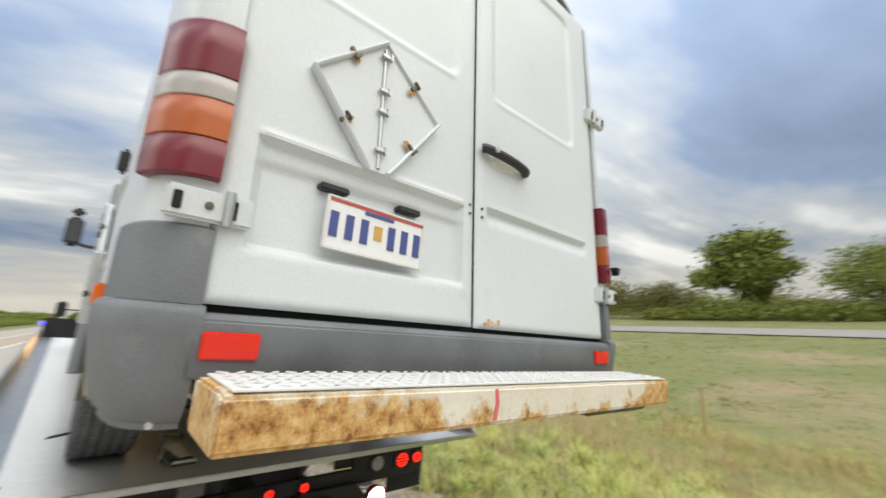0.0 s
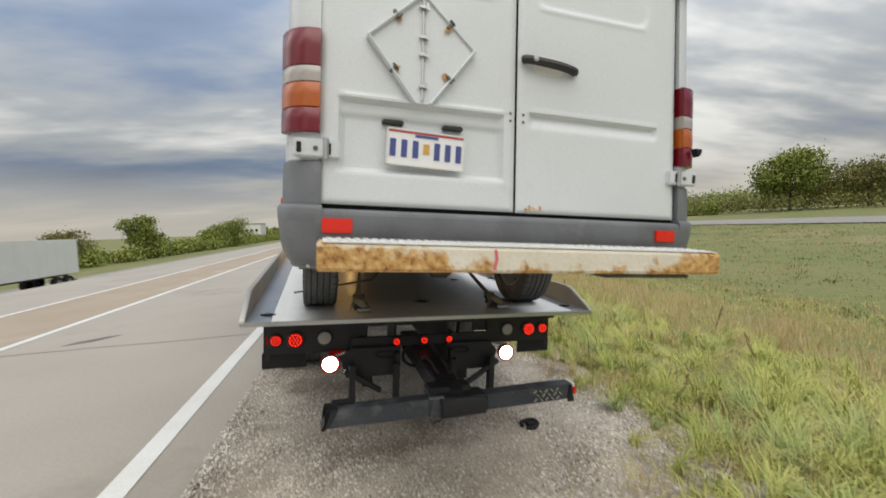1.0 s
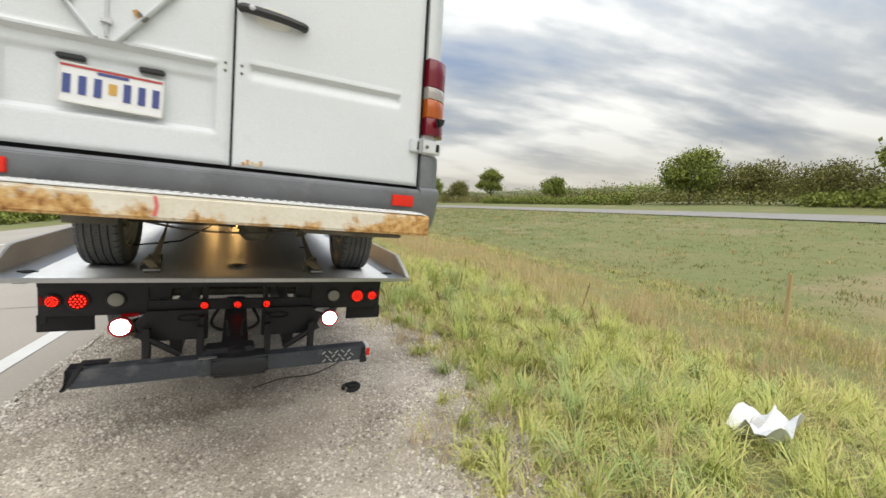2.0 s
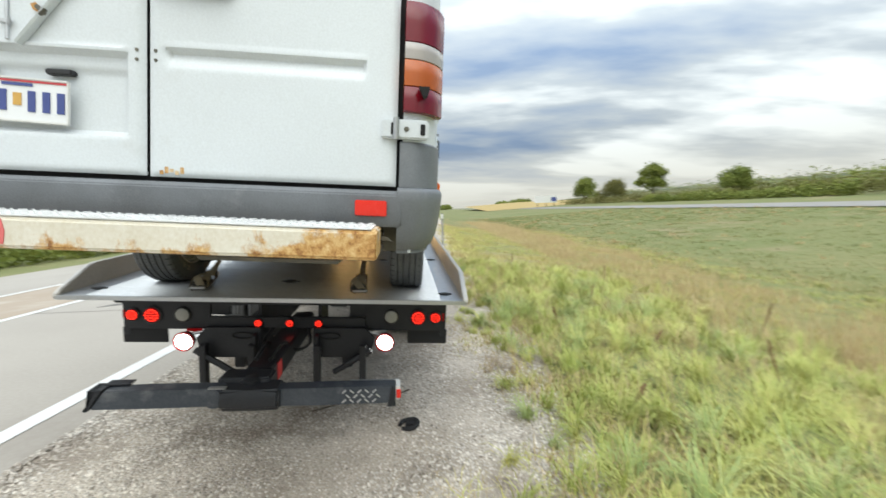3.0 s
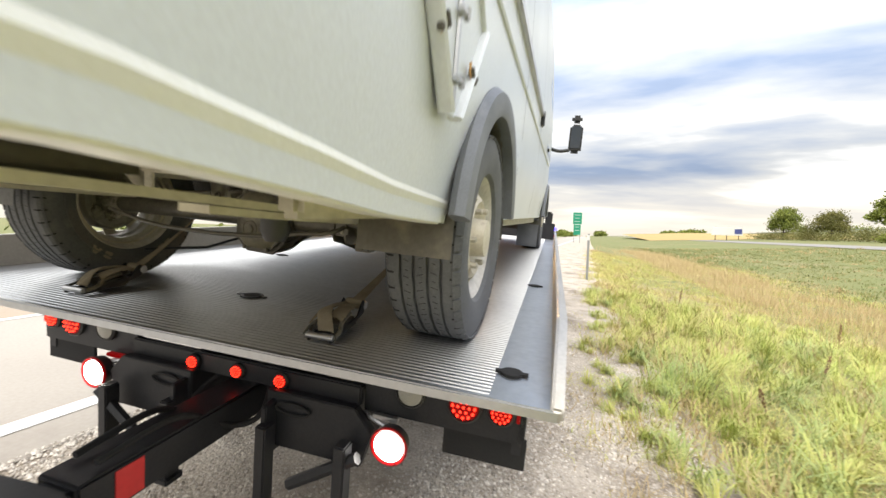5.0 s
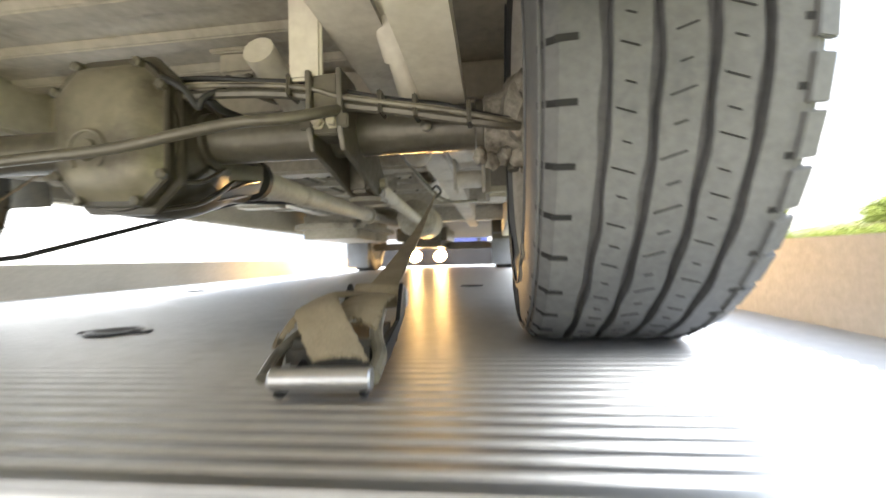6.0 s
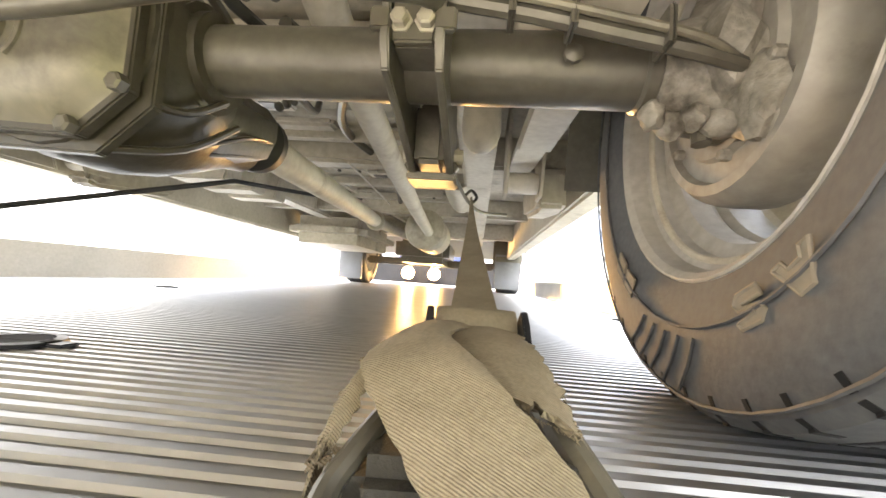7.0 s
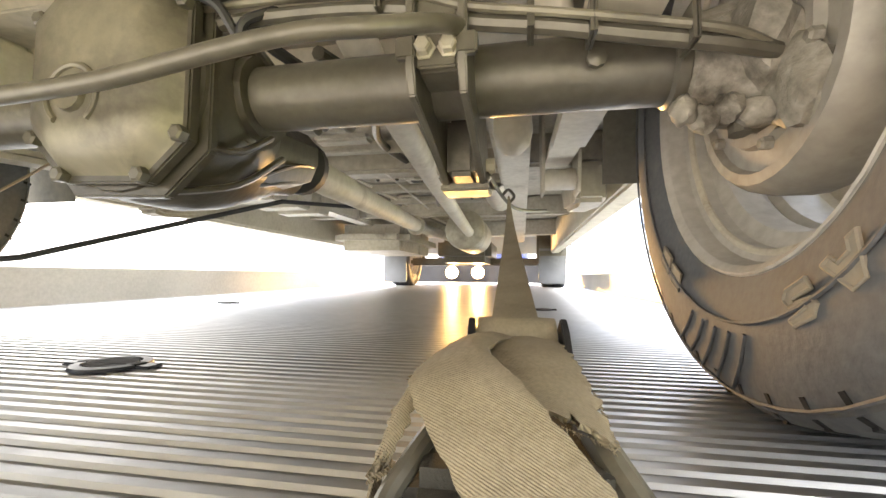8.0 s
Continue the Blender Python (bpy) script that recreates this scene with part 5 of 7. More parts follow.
def build_van():
    v = on_truck("delivery_van", "white high-roofed delivery van with grey bumpers standing on the deck", "van", VX, AX_Y, DECK_Z)
    # it stands a little askew: its nose is turned to the right
    v.matrix_basis = TRUCK @ Matrix.Translation((VX + 0.033, AX_Y, DECK_Z)) @ pose(0, 0, 0, 0, 0, -1.2)
    # sides, roof and nose in one shell
    bm = B()
    ys = [-1.075, -1.05, -1.0, -0.93, -0.84, -0.72, -0.5, -0.3]
    ys += [AX_Y - 0.44 + 0.88 * k / 22 for k in range(23)] + [1.2, 1.7, 2.2, 2.8, 3.3, 3.7, 3.95] + [FR_Y - 0.44 + 0.88 * k / 14 for k in range(15)] + [5.0, 5.15, 5.3, 5.4]
    ys = sorted(ys)

    def top(y):
        if y < 3.6:
            return ROOF - 0.03 * max(0, -0.6 - y) * 2
        if y < 4.75:
            return ROOF - 0.10 * (y - 3.6) ** 1.5 * 1.2 - 1.1 * smoothstep(3.9, 4.9, y)
        return 2.35 - 0.55 * (y - 4.75)
    loops = []
    for y in ys:
        sill = 1.412 + 0.070 * smoothstep(0.05, -0.90, y)
        b, tp, pull = arch_z(y, sill), top(y), plan_pull(y)
        zs = [b + (2.0 - b) * k / 8 for k in range(8)]
        zs += [2.0 + (tp - 0.28 - 2.0) * k / 8 for k in range(9)] if tp > 2.5 else [2.0 + (tp - 2.05) * k / 8 * 0.6 for k in range(9)]
        side = [(half_width(z) - pull, z) for z in zs]
        x0, z0 = side[-1]
        for k in range(1, 7):
            a = k / 6 * math.pi / 2
            side.append((x0 - 0.22 * (1 - math.cos(a)) , z0 + (tp - 0.03 - z0) * math.sin(a)))
        side.append(((x0 - .22) * 0.5, tp - 0.008)); side.append((0.0, tp))
        lean = smoothstep(-0.5, -1.0, y) * 0.085
        loop = [(VX + x, y + lean * max(0, z - 1.71), z) for x, z in side] + [(VX - x, y + lean * max(0, z - 1.71), z) for x, z in side[-2::-1]]
        loops.append(loop)
    rings = loft(bm, loops, closed=False)
    n = len(rings[0])
    mid = n // 2
    for i in range(mid):
        face(bm, (rings[-1][i], rings[-1][i + 1], rings[-1][n - 2 - i], rings[-1][n - 1 - i]))
    thicken(bm, -0.012)
    body = part("body_shell", bm, WHITE, v, angle=50)
    # lower body band, dusty
    for s in (-1, 1):
        bm = B()
        cols = [y for y in ys if -0.94 < y < AX_Y - 0.42]
        g = []
        for y in cols:
            sill = 1.412 + 0.070 * smoothstep(0.05, -0.90, y)
            g.append([bm.verts.new((VX + s * (half_width(z) - plan_pull(y) - o), y, z)) for z, o in ((sill - 0.004, 0.06), (sill - 0.003, 0.014), (sill + 0.02, 0.004), (sill + 0.045, -0.005), (sill + 0.06, 0.002))])
        for a, b in zip(g, g[1:]):
            for i in range(4):
                face(bm, (a[i], a[i + 1], b[i + 1], b[i]))
        part("rocker_panel", bm, WHITE_LOW, body)
        # swage line along the side, door rail, seams
        bm = B(); tube(bm, [(VX + s * (half_width(1.80) - plan_pull(y) + 0.001), y, 1.80) for y in (-0.6, -0.3, 0.0)] , 0.006, 6); part("swage_line", bm, WHITE, body)
        bm = B(); tube(bm, [(VX + s * (half_width(2.02) + 0.001), y, 2.02) for y in (-0.7, 0.0, 1.5, 3.2, 4.1)], 0.009, 6); part("swage_line", bm, WHITE, body)
        bm = B(); box(bm, VX + s * 0.925, VX + s * 0.955, 0.25, 2.3, 2.16, 2.20, 0.006); part("door_rail", bm, STEEL, body)
        bm = B(); box(bm, VX + s * 0.93, VX + s * 0.96, 2.22, 2.32, 2.10, 2.21, 0.01); part("rail_end", bm, BLACK, body)
        bm = B(); box(bm, VX + s * 0.93, VX + s * 0.962, -0.40, -0.36, 2.10, 2.18, 0.01); part("door_check", bm, BLACK, body)
        for y, z0, z1 in ((-0.60, 1.87, 2.9), (1.15, 1.45, 3.0), (2.35, 1.45, 3.0), (3.45, 1.45, 2.9)):
            bm = B()
            g = [(z0 + (z1 - z0) * k / 8) for k in range(9)]
            for a, b in zip(g, g[1:]):
                xa, xb = half_width(a) - plan_pull(y) + 0.0015, half_width(b) - plan_pull(y) + 0.0015
                face(bm, [bm.verts.new(p) for p in ((VX + s * xa, y, a), (VX + s * xa, y + 0.006, a), (VX + s * xb, y + 0.006, b), (VX + s * xb, y, b))])
            part("panel_seam", bm, SEAM, body)
        # wheel-arch flares
        for c in (AX_Y, FR_Y):
            bm = B()
            loops = []
            for k in range(25):
                a = math.pi * (0.065 + 0.87 * k / 24)
                rr = [(0.415, 0.915), (0.415, 0.955), (0.44, 0.962), (0.485, 0.958), (0.50, 0.937), (0.49, 0.92)]
                loops.append([(VX + s * x, c + math.cos(a) * r, AX_Z - 0.02 + math.sin(a) * r) for r, x in rr])
            loft(bm, loops)
            part("wheel_arch", bm, GREY, body, "grey plastic wheel-arch flare")
            bm = B()
            loops = [[(VX + s * x, c + math.cos(math.pi * k / 16) * 0.425, AX_Z - 0.03 + math.sin(math.pi * k / 16) * 0.425) for x in (0.665, 0.92)] for k in range(17)]
            loft(bm, loops, closed=False)
            part("wheel_housing", bm, UNDER_DARK, body)
        # amber marker, tilted a little
        m = pose(VX + s * (half_width(1.71) + 0.006 - plan_pull(-0.75)), -0.74, 1.712, -2, 0, 0)
        bm = B(); box(bm, -0.012, 0.012, -0.060, 0.060, -0.028, 0.028, 0.006, m); part("side_marker", bm, MARKER, v, "orange side marker lamp")
        placard(v, pose(VX + s * 0.945, -0.16, 1.825, 0, 0, 90 if s > 0 else -90), 0.205)
        # door mirrors
        bm = B(); box(bm, VX + s * 1.13, VX + s * 1.29, 4.62, 4.72, 2.26, 2.62, 0.035); mr = part("wing_mirror", bm, BLACK, v)
        bm = B(); box(bm, VX + s * 1.15, VX + s * 1.27, 4.611, 4.619, 2.32, 2.59, 0.0); part("mirror_glass", bm, MIRROR, mr)
        bm = B(); tube(bm, smooth_path([(VX + s * 0.90, 4.60, 2.30), (VX + s * 1.02, 4.66, 2.28), (VX + s * 1.15, 4.67, 2.30)], 4), 0.022, 8); part("mirror_arm", bm, BLACK, mr)
        bm = B(); box(bm, VX + s * 1.14, VX + s * 1.27, 4.63, 4.70, 2.635, 2.735, 0.03); part("wide_mirror", bm, BLACK, mr)
        bm = B()
        face(bm, [bm.verts.new((VX + s * (half_width(z) + 0.003 - plan_pull(y)), y, z)) for y, z in ((3.5, 2.1), (4.4, 2.1), (4.2, 2.75), (3.5, 2.85))]); part("cab_window", bm, GLASS, body)
        # wheels
        road_wheel(v, VX + 0.012 + s * 0.803, AX_Y, AX_Z, 0.345, 0.112, 0.205, s, rim=RIM)
        road_wheel(v, VX + 0.01 + s * 0.80, FR_Y, AX_Z, 0.345, 0.112, 0.205, s, rim=RIM)
        bm = B(); box(bm, VX + s * 0.66, VX + s * 0.90, FR_Y - 0.42, FR_Y - 0.405, 1.06, 1.40, 0.004); part("mud_flap", bm, GREY, v, "pale grey mud flap")
    rear_of_van(v)
    ORIGIN[v] = Vector((VX + 0.033, AX_Y, DECK_Z))
    underside(v)


def placard(v, m, d):
    """A diamond frame for hazard placards, hinged down its middle, with clips. Built flat in x and z."""
    c = [(0, d), (d, 0.02), (0.03, -d), (-0.03, -d), (-d, 0.02)]
    bm = B(); prism(bm, c, "y", -0.004, 0.003, 0.0015); bmesh.ops.transform(bm, matrix=m, verts=bm.verts)
    p = part("placard_frame", bm, WHITE, v, "white diamond-shaped placard frame")
    for a, b in (((0, d), (-d, .02)), ((-d, .02), (-.03, -d)), ((d, .02), (.03, -d)), ((0, d), (d, .02))):
        bm = B()
        tube(bm, [(a[0], -0.006, a[1]), (b[0], -0.006, b[1])], 0.008 if b[0] > 0.1 * d and a[0] == 0 else 0.016, 8, flat=0.45)
        bmesh.ops.transform(bm, matrix=m, verts=bm.verts)
        part("edge_rail", bm, WHITE, p)
    bm = B(); tube(bm, [(0, -0.006, d * 0.9), (0, -0.006, -d * 0.95)], 0.006, 8); bmesh.ops.transform(bm, matrix=m, verts=bm.verts)
    part("centre_hinge", bm, STEEL, p)
    for x, z, r in ((0, .75, 0), (0, .2, 0), (0, -.12, 0), (0, -.7, 0), (-.5, .55, 45), (.5, .5, -45), (-.55, -.45, -45), (.5, -.5, 45)):
        bm = B(); mm = m @ pose(x * d, -0.012, z * d, 0, r, 0)
        box(bm, -0.017, 0.017, -0.008, 0.004, -0.006, 0.006, 0.002, mm); box(bm, 0.009, 0.017, -0.012, 0.0, -0.012, 0.014, 0.002, mm)
        c = part("clip", bm, UNDER_DARK if r else STEEL, p)
        if r:
            bm = B(); prism(bm, [(-0.022, -0.010), (-0.004, -0.016), (0.020, -0.008), (0.012, 0.004), (-0.016, 0.006)], "y", 0.0005, 0.0016); bmesh.ops.transform(bm, matrix=m @ pose(x * d * 0.93, -0.0145, z * d * 0.93, 0, r, 0), verts=bm.verts); part("rust_stain", bm, RUST, p)


CORNER = [(p.x, p.y) for p in smooth_path([(x, y, 0) for x, y in ((0.785, -1.105), (0.835, -1.10), (0.875, -1.075), (0.905, -1.03), (0.925, -0.95), (0.935, -0.84), (0.938, -0.72))], 6)]


def corner(u, out=0.0, s=1):
    """The plan of the rear corner, u from the door (0) to the side (1)."""
    pts = CORNER
    k = min(len(pts) - 2, int(u * (len(pts) - 1)))
    f = u * (len(pts) - 1) - k
    x, y = pts[k][0] + (pts[k + 1][0] - pts[k][0]) * f, pts[k][1] + (pts[k + 1][1] - pts[k][1]) * f
    a = u * math.pi / 2
    return VX + s * (x + out * math.sin(a)), y - out * math.cos(a)


def corner_strip(bm, s, u0, u1, levels):
    """A curved shell round the rear corner: levels of z and how far it stands out."""
    loops = []
    for k in range(15):
        u = u0 + (u1 - u0) * k / 14
        outer, inner = [], []
        for z, o in levels:
            uu = u * (1 - 0.05 * smoothstep(1.70, 1.50, z))
            x, y = corner(uu, o, s); outer.append((x, y + 0.085 * max(0, z - 1.71), z))
            x, y = corner(u, -0.03, s); inner.append((x, y + 0.085 * max(0, z - 1.71), z))
        loops.append(outer + inner[::-1])
    loft(bm, loops)


def door_skin(bm, x0, x1, z0, z1, press):
    g = []
    nx, nz = 60, 190
    for i in range(nx + 1):
        col = []
        for j in range(nz + 1):
            x, z = x0 + (x1 - x0) * i / nx, z0 + (z1 - z0) * j / nz
            e = min(i, nx - i, j, nz - j)
            y = rear_y(z) + press(x, z) + (0.012 if e == 0 else 0.003 if e == 1 else 0)
            col.append(bm.verts.new((x, y, z)))
        g.append(col)
    for i in range(nx):
        for j in range(nz):
            face(bm, (g[i][j], g[i + 1][j], g[i + 1][j + 1], g[i][j + 1]))
    thicken(bm, 0.03)


def inside(x, z, x0, x1, z0, z1, soft):
    d = min(x - x0, x1 - x, z - z0, z1 - z)
    return smoothstep(-soft, soft, d)


def rounded(x, z, x0, x1, z0, z1, r, soft):
    """Like inside(), with round corners."""
    dx, dz = max(x0 + r - x, x - x1 + r, 0.0), max(z0 + r - z, z - z1 + r, 0.0)
    d = r - math.hypot(dx, dz) if dx and dz else min(x - x0, x1 - x, z - z0, z1 - z)
    return smoothstep(-soft, soft, d)


def rear_of_van(v):
    # dark jamb behind the doors
    bm = B(); prism(bm, [(rear_y(1.6) + 0.035, 1.6), (rear_y(3.4) + 0.035, 3.40), (rear_y(3.4) + 0.06, 3.40), (rear_y(1.6) + 0.06, 1.6)], "x", VX - 0.82, VX + 0.82); part("door_jamb", bm, SEAM, v)

    def left(x, z):
        d = 0.030 * inside(x, z, -0.735, -0.105, 1.845, 2.10, 0.012)
        d -= 0.012 * inside(x, z, -0.735, -0.105, 2.045, 2.115, 0.012)
        d += 0.009 * rounded(x, z, -0.715, -0.135, 2.575, 3.27, 0.05, 0.010)
        d -= 0.003 * inside(x, z, -0.70, -0.15, 2.552, 2.570, 0.006)
        return d

    def right(x, z):
        d = 0.020 * inside(x, z, 0.02, 0.655, 2.065, 2.125, 0.008) * smoothstep(2.055, 2.12, z) - 0.004 * inside(x, z, 0.02, 0.655, 2.12, 2.14, 0.006)
        d += 0.009 * rounded(x, z, 0.05, 0.60, 2.575, 3.27, 0.05, 0.010) - 0.003 * inside(x, z, 0.06, 0.59, 2.552, 2.570, 0.006)
        return d
    bm = B(); door_skin(bm, -0.808, -0.046, 1.716, 3.36, left); dl = part("rear_door", bm, WHITE, v, "white pressed-steel rear door with a recessed plate panel")
    bm = B(); door_skin(bm, -0.036, 0.768, 1.714, 3.36, right); dr = part("rear_door", bm, WHITE, v, "white pressed-steel rear door with a black handle")
    # handle
    y = rear_y(2.33)
    bm = B(); prism(bm, [(0.03, 2.31), (0.06, 2.365), (0.15, 2.365), (0.17, 2.31), (0.15, 2.285), (0.05, 2.285)], "y", y - 0.006, y + 0.004, 0.003); part("handle_recess", bm, WHITE_LOW, dr)
    bm = B(); tube(bm, smooth_path([(-0.022, y - 0.010, 2.335), (0.0, y - 0.024, 2.335), (0.12, y - 0.034, 2.325), (0.20, y - 0.024, 2.318), (0.222, y - 0.008, 2.318)], 5), 0.017, 10); part("door_handle", bm, BLACK, dr, "black pull handle")
    bm = B(); lathe(bm, [(0.011, 0), (0.011, -.006), (0.001, -.007)], (0.018, y - 0.042, 2.335), (0, 1, 0), 12); part("lock", bm, STEEL, dr)
    for x in (-0.070, -0.012):
        for z in (2.085, 2.115):
            bm = B(); lathe(bm, [(0.006, 0), (0.005, -0.003), (0.001, -0.003)], (x, rear_y(z), z), (0, 1, 0), 8); part("door_stud", bm, UNDER_DARK, dl if x < -.04 else dr)
    placard(v, Matrix.Translation((-0.44, rear_y(2.31) - 0.008, 2.31)) @ pose(0, 0, 0, -4.9, 0, 0), 0.205)
    # number plate, with bars for the writing
    yp = rear_y(1.93) - 0.004
    m = pose(-0.42, yp, 1.938, -3, 2.0, 0)
    bm = B(); box(bm, -0.152, 0.152, -0.003, 0.005, -0.072, 0.066, 0.003, m); pl = part("number_plate", bm, PLATE, dl, "white number plate with blue bars")
    bm = B()
    for a in ((-0.152, 0.152, 0.059, 0.066), (-0.152, 0.152, -0.072, -0.064), (-0.152, -0.145, -0.072, 0.066), (0.145, 0.152, -0.072, 0.066)):
        box(bm, a[0], a[1], -0.007, 0.0, a[2], a[3], 0.002, m)
    part("plate_frame", bm, WHITE_TAPE, pl)
    for k, x in enumerate((-0.128, -0.085, -0.042, 0.042, 0.085, 0.128)):
        bm = B(); box(bm, x - 0.011, x + 0.011, -0.0058, -0.0032, -0.038, 0.026, 0, m); part("plate_mark", bm, PLATE_BLUE, pl)
    bm = B(); box(bm, -0.012, 0.012, -0.0056, -0.0032, -0.02, 0.018, 0, m); part("plate_badge", bm, PLATE_GOLD, pl)
    bm = B(); box(bm, -0.146, 0.146, -0.0054, -0.0032, 0.052, 0.058, 0, m); part("plate_band", bm, PLATE_RED, pl)
    bm = B(); box(bm, -0.045, 0.045, -0.0056, -0.0032, 0.040, 0.049, 0, m); part("plate_mark", bm, PLATE_BLUE, pl)
    for x in (-0.545, -0.31):
        bm = B(); box(bm, x - 0.04, x + 0.04, rear_y(2.03) + 0.003, rear_y(2.03) + 0.035, 2.022, 2.040, 0.004); part("plate_lamp", bm, BLACK, dl)
    # chipped paint at the door's foot
    bm = B()
    for k in range(5):
        box(bm, 0.0 + 0.016 * k, 0.012 + 0.016 * k, rear_y(1.73) - 0.0008, rear_y(1.73), 1.722 + 0.004 * (k % 3), 1.735 + 0.006 * ((k * 2) % 3))
    part("rust_chip", bm, RUST, dr)
    # bumper: centre and corners
    bm = B()
    prism(bm, [(-1.085, 1.700), (-1.11, 1.698), (-1.125, 1.685), (-1.130, 1.60), (-1.118, 1.575), (-1.05, 1.575), (-1.05, 1.70)], "x", VX - 0.80, VX + 0.80, 0.004)
    bump = part("rear_bumper", bm, GREY, v, "grey plastic rear bumper")
    for s in (-1, 1):
        bm = B(); corner_strip(bm, s, 0.0, 0.72, [(1.480, -0.06), (1.486, -0.036), (1.505, -0.014), (1.535, 0.002), (1.58, 0.012), (1.66, 0.022), (1.695, 0.024), (1.706, 0.018), (1.712, 0.008)])
        part("bumper_corner", bm, GREY, bump)
        bm = B(); corner_strip(bm, s, 0.02, 0.735, [(1.713, 0.004), (1.83, 0.004), (1.862, 0.002), (1.868, -0.004)])
        part("corner_trim", bm, GREY, v, "grey plastic corner trim")
        bm = B(); box(bm, 0.636 if s > 0 else -0.795, 0.741 if s > 0 else -0.69, -1.138, -1.127, 1.613, 1.665, 0.003); part("rear_reflector", bm, REFLECTOR, bump)
        # white corner post of the body and the tall lamp
        bm = B(); corner_strip(bm, s, 0.06, 1.0, [(1.868, -0.006), (1.95, -0.006), (2.32, -0.008), (2.9, -0.012), (3.36, -0.02)]); part("corner_post", bm, WHITE, v)
        lamp = None
        for z0, z1, mat, lab in ((2.195, 2.325, RED_LENS, "dark red lens"), (2.138, 2.193, CLEAR_LENS, "clear lens"), (2.050, 2.136, AMBER_LENS, "amber lens"), (1.966, 2.048, RED_LENS, "dark red lens")):
            bm = B(); corner_strip(bm, s, 0.05, 0.58, [(z0 - 0.0012, 0.016), (z0 + 0.0015, 0.0215), ((z0 + z1) / 2, 0.0225), (z1 - 0.0015, 0.0215), (z1 + 0.0012, 0.016)])
            ob = part("tail_lamp" if lamp is None else "lens", bm, mat, lamp or v, lab, angle=60)
            lamp = lamp or ob
        # hinge
        for z in ((1.907, 2.80) if s > 0 else (1.907,)):
            bm = B(); x0, x1 = sorted((VX + s * 0.725, VX + s * 0.885)); yy = rear_y(z)
            box(bm, x0, x1, yy - 0.022, yy + 0.01, z - 0.032, z + 0.032, 0.006); h = part("door_hinge", bm, WHITE, v)
            bm = B(); lathe(bm, [(0.010, -0.036), (0.010, 0.036)], (VX + s * 0.775, yy - 0.026, z), (0, 0, 1), 12); part("hinge_pin", bm, STEEL, h)
            bm = B(); box(bm, VX + s * 0.762 - .004, VX + s * 0.762 + .004, yy - 0.026, yy - 0.018, z - 0.02, z + 0.02, 0.002); part("hinge_slot", bm, SEAM, h)
            bm = B(); box(bm, VX + s * 0.865 - .008, VX + s * 0.865 + .008, yy - 0.026, yy - 0.018, z - 0.018, z + 0.018, 0.002); part("hinge_slot", bm, SEAM, h)
            bm = B(); lathe(bm, [(0.009, 0), (0.008, -.005), (.001, -.006)], (VX + s * 0.81, yy - 0.021, z), (0, 1, 0), 10); part("hinge_bolt", bm, UNDER_DARK, h)
    # broken bulb hole in the lower red lens
    bm = B(); prism(bm, [(0.838, 2.044), (0.874, 2.044), (0.868, 2.018), (0.855, 2.008)], "y", -1.121, -1.09); part("broken_lens_hole", bm, SEAM, v)
    # folding step behind the bumper
    st = part("rear_step", step_body(), STEP, v, "chipped white steel step with rust")
    bm = B()
    sheet(bm, 30, 6, lambda u, w: (-0.795 + 1.505 * u, -1.372 + 0.165 * w, 1.6075)); thicken(bm, 0.003)
    tr = part("tread_plate", bm, STEP_TOP, st, "white chequer-plate tread")
    bm = B()
    k = 0
    for i in range(50):
        for j in range(5):
            x, yy = -0.775 + 0.030 * i, -1.352 + 0.033 * j
            m = pose(x, yy, 1.6108, 0, 0, 45 if (i + j) % 2 else -45)
            box(bm, -0.0100, 0.0100, -0.0032, 0.0032, -0.001, 0.0009, 0, m)
    part("tread_pattern", bm, STEP_TOP, tr, smooth=False)
    # torn rusty tab and a shred of strap at the inner corner
    bm = B(); prism(bm, [(0.715, 1.556), (0.745, 1.560), (0.765, 1.554), (0.748, 1.570), (0.715, 1.574)], "y", -1.222, -1.217, 0.001); part("torn_tab", bm, UNDER_DARK, st, "rusty torn bracket tab")
    bm = B(); prism(bm, [(-0.252, 1.53), (-0.245, 1.565), (-0.25, 1.596), (-0.24, 1.596), (-0.234, 1.565), (-0.240, 1.53)], "y", -1.380, -1.3785); part("pink_mark", bm, PINK, st)
    for x in (-0.6, 0.1, 0.55):
        bm = B(); box(bm, x - 0.03, x + 0.03, -1.20, -0.60, 1.525, 1.575, 0.006); part("step_bracket", bm, STEEL_BLACK, v)
    # it sags a little towards one end
    st.matrix_basis = pose(0, 0, -0.012, 0, 0.35, 0)
    bm = B(); box(bm, 0.22, 0.62, -1.34, -1.23, 1.497, 1.515, 0.006); part("step_pad", bm, UNDER_DARK, st)


def step_body():
    bm = B()
    prism(bm, [(-1.378, 1.522), (-1.368, 1.516), (-1.222, 1.516), (-1.208, 1.53), (-1.208, 1.602), (-1.36, 1.604), (-1.378, 1.598)], "x", -0.811, 0.726, 0.005)
    return bm


def lump(bm, c, r, seed, rough=0.25):
    """A rough casting: an uneven rounded body."""
    got = bmesh.ops.create_icosphere(bm, subdivisions=3, radius=1.0)["verts"]
    for p in got:
        d = p.co.copy()
        k = 1 + rough * noise.noise(d * 1.8 + Vector((seed, 0, 0))) + rough * 0.5 * noise.noise(d * 4.5 + Vector((0, seed, 0)))
        p.co = Vector((c[0] + r[0] * k * d.x, c[1] + r[1] * k * d.y, c[2] + r[2] * k * d.z))


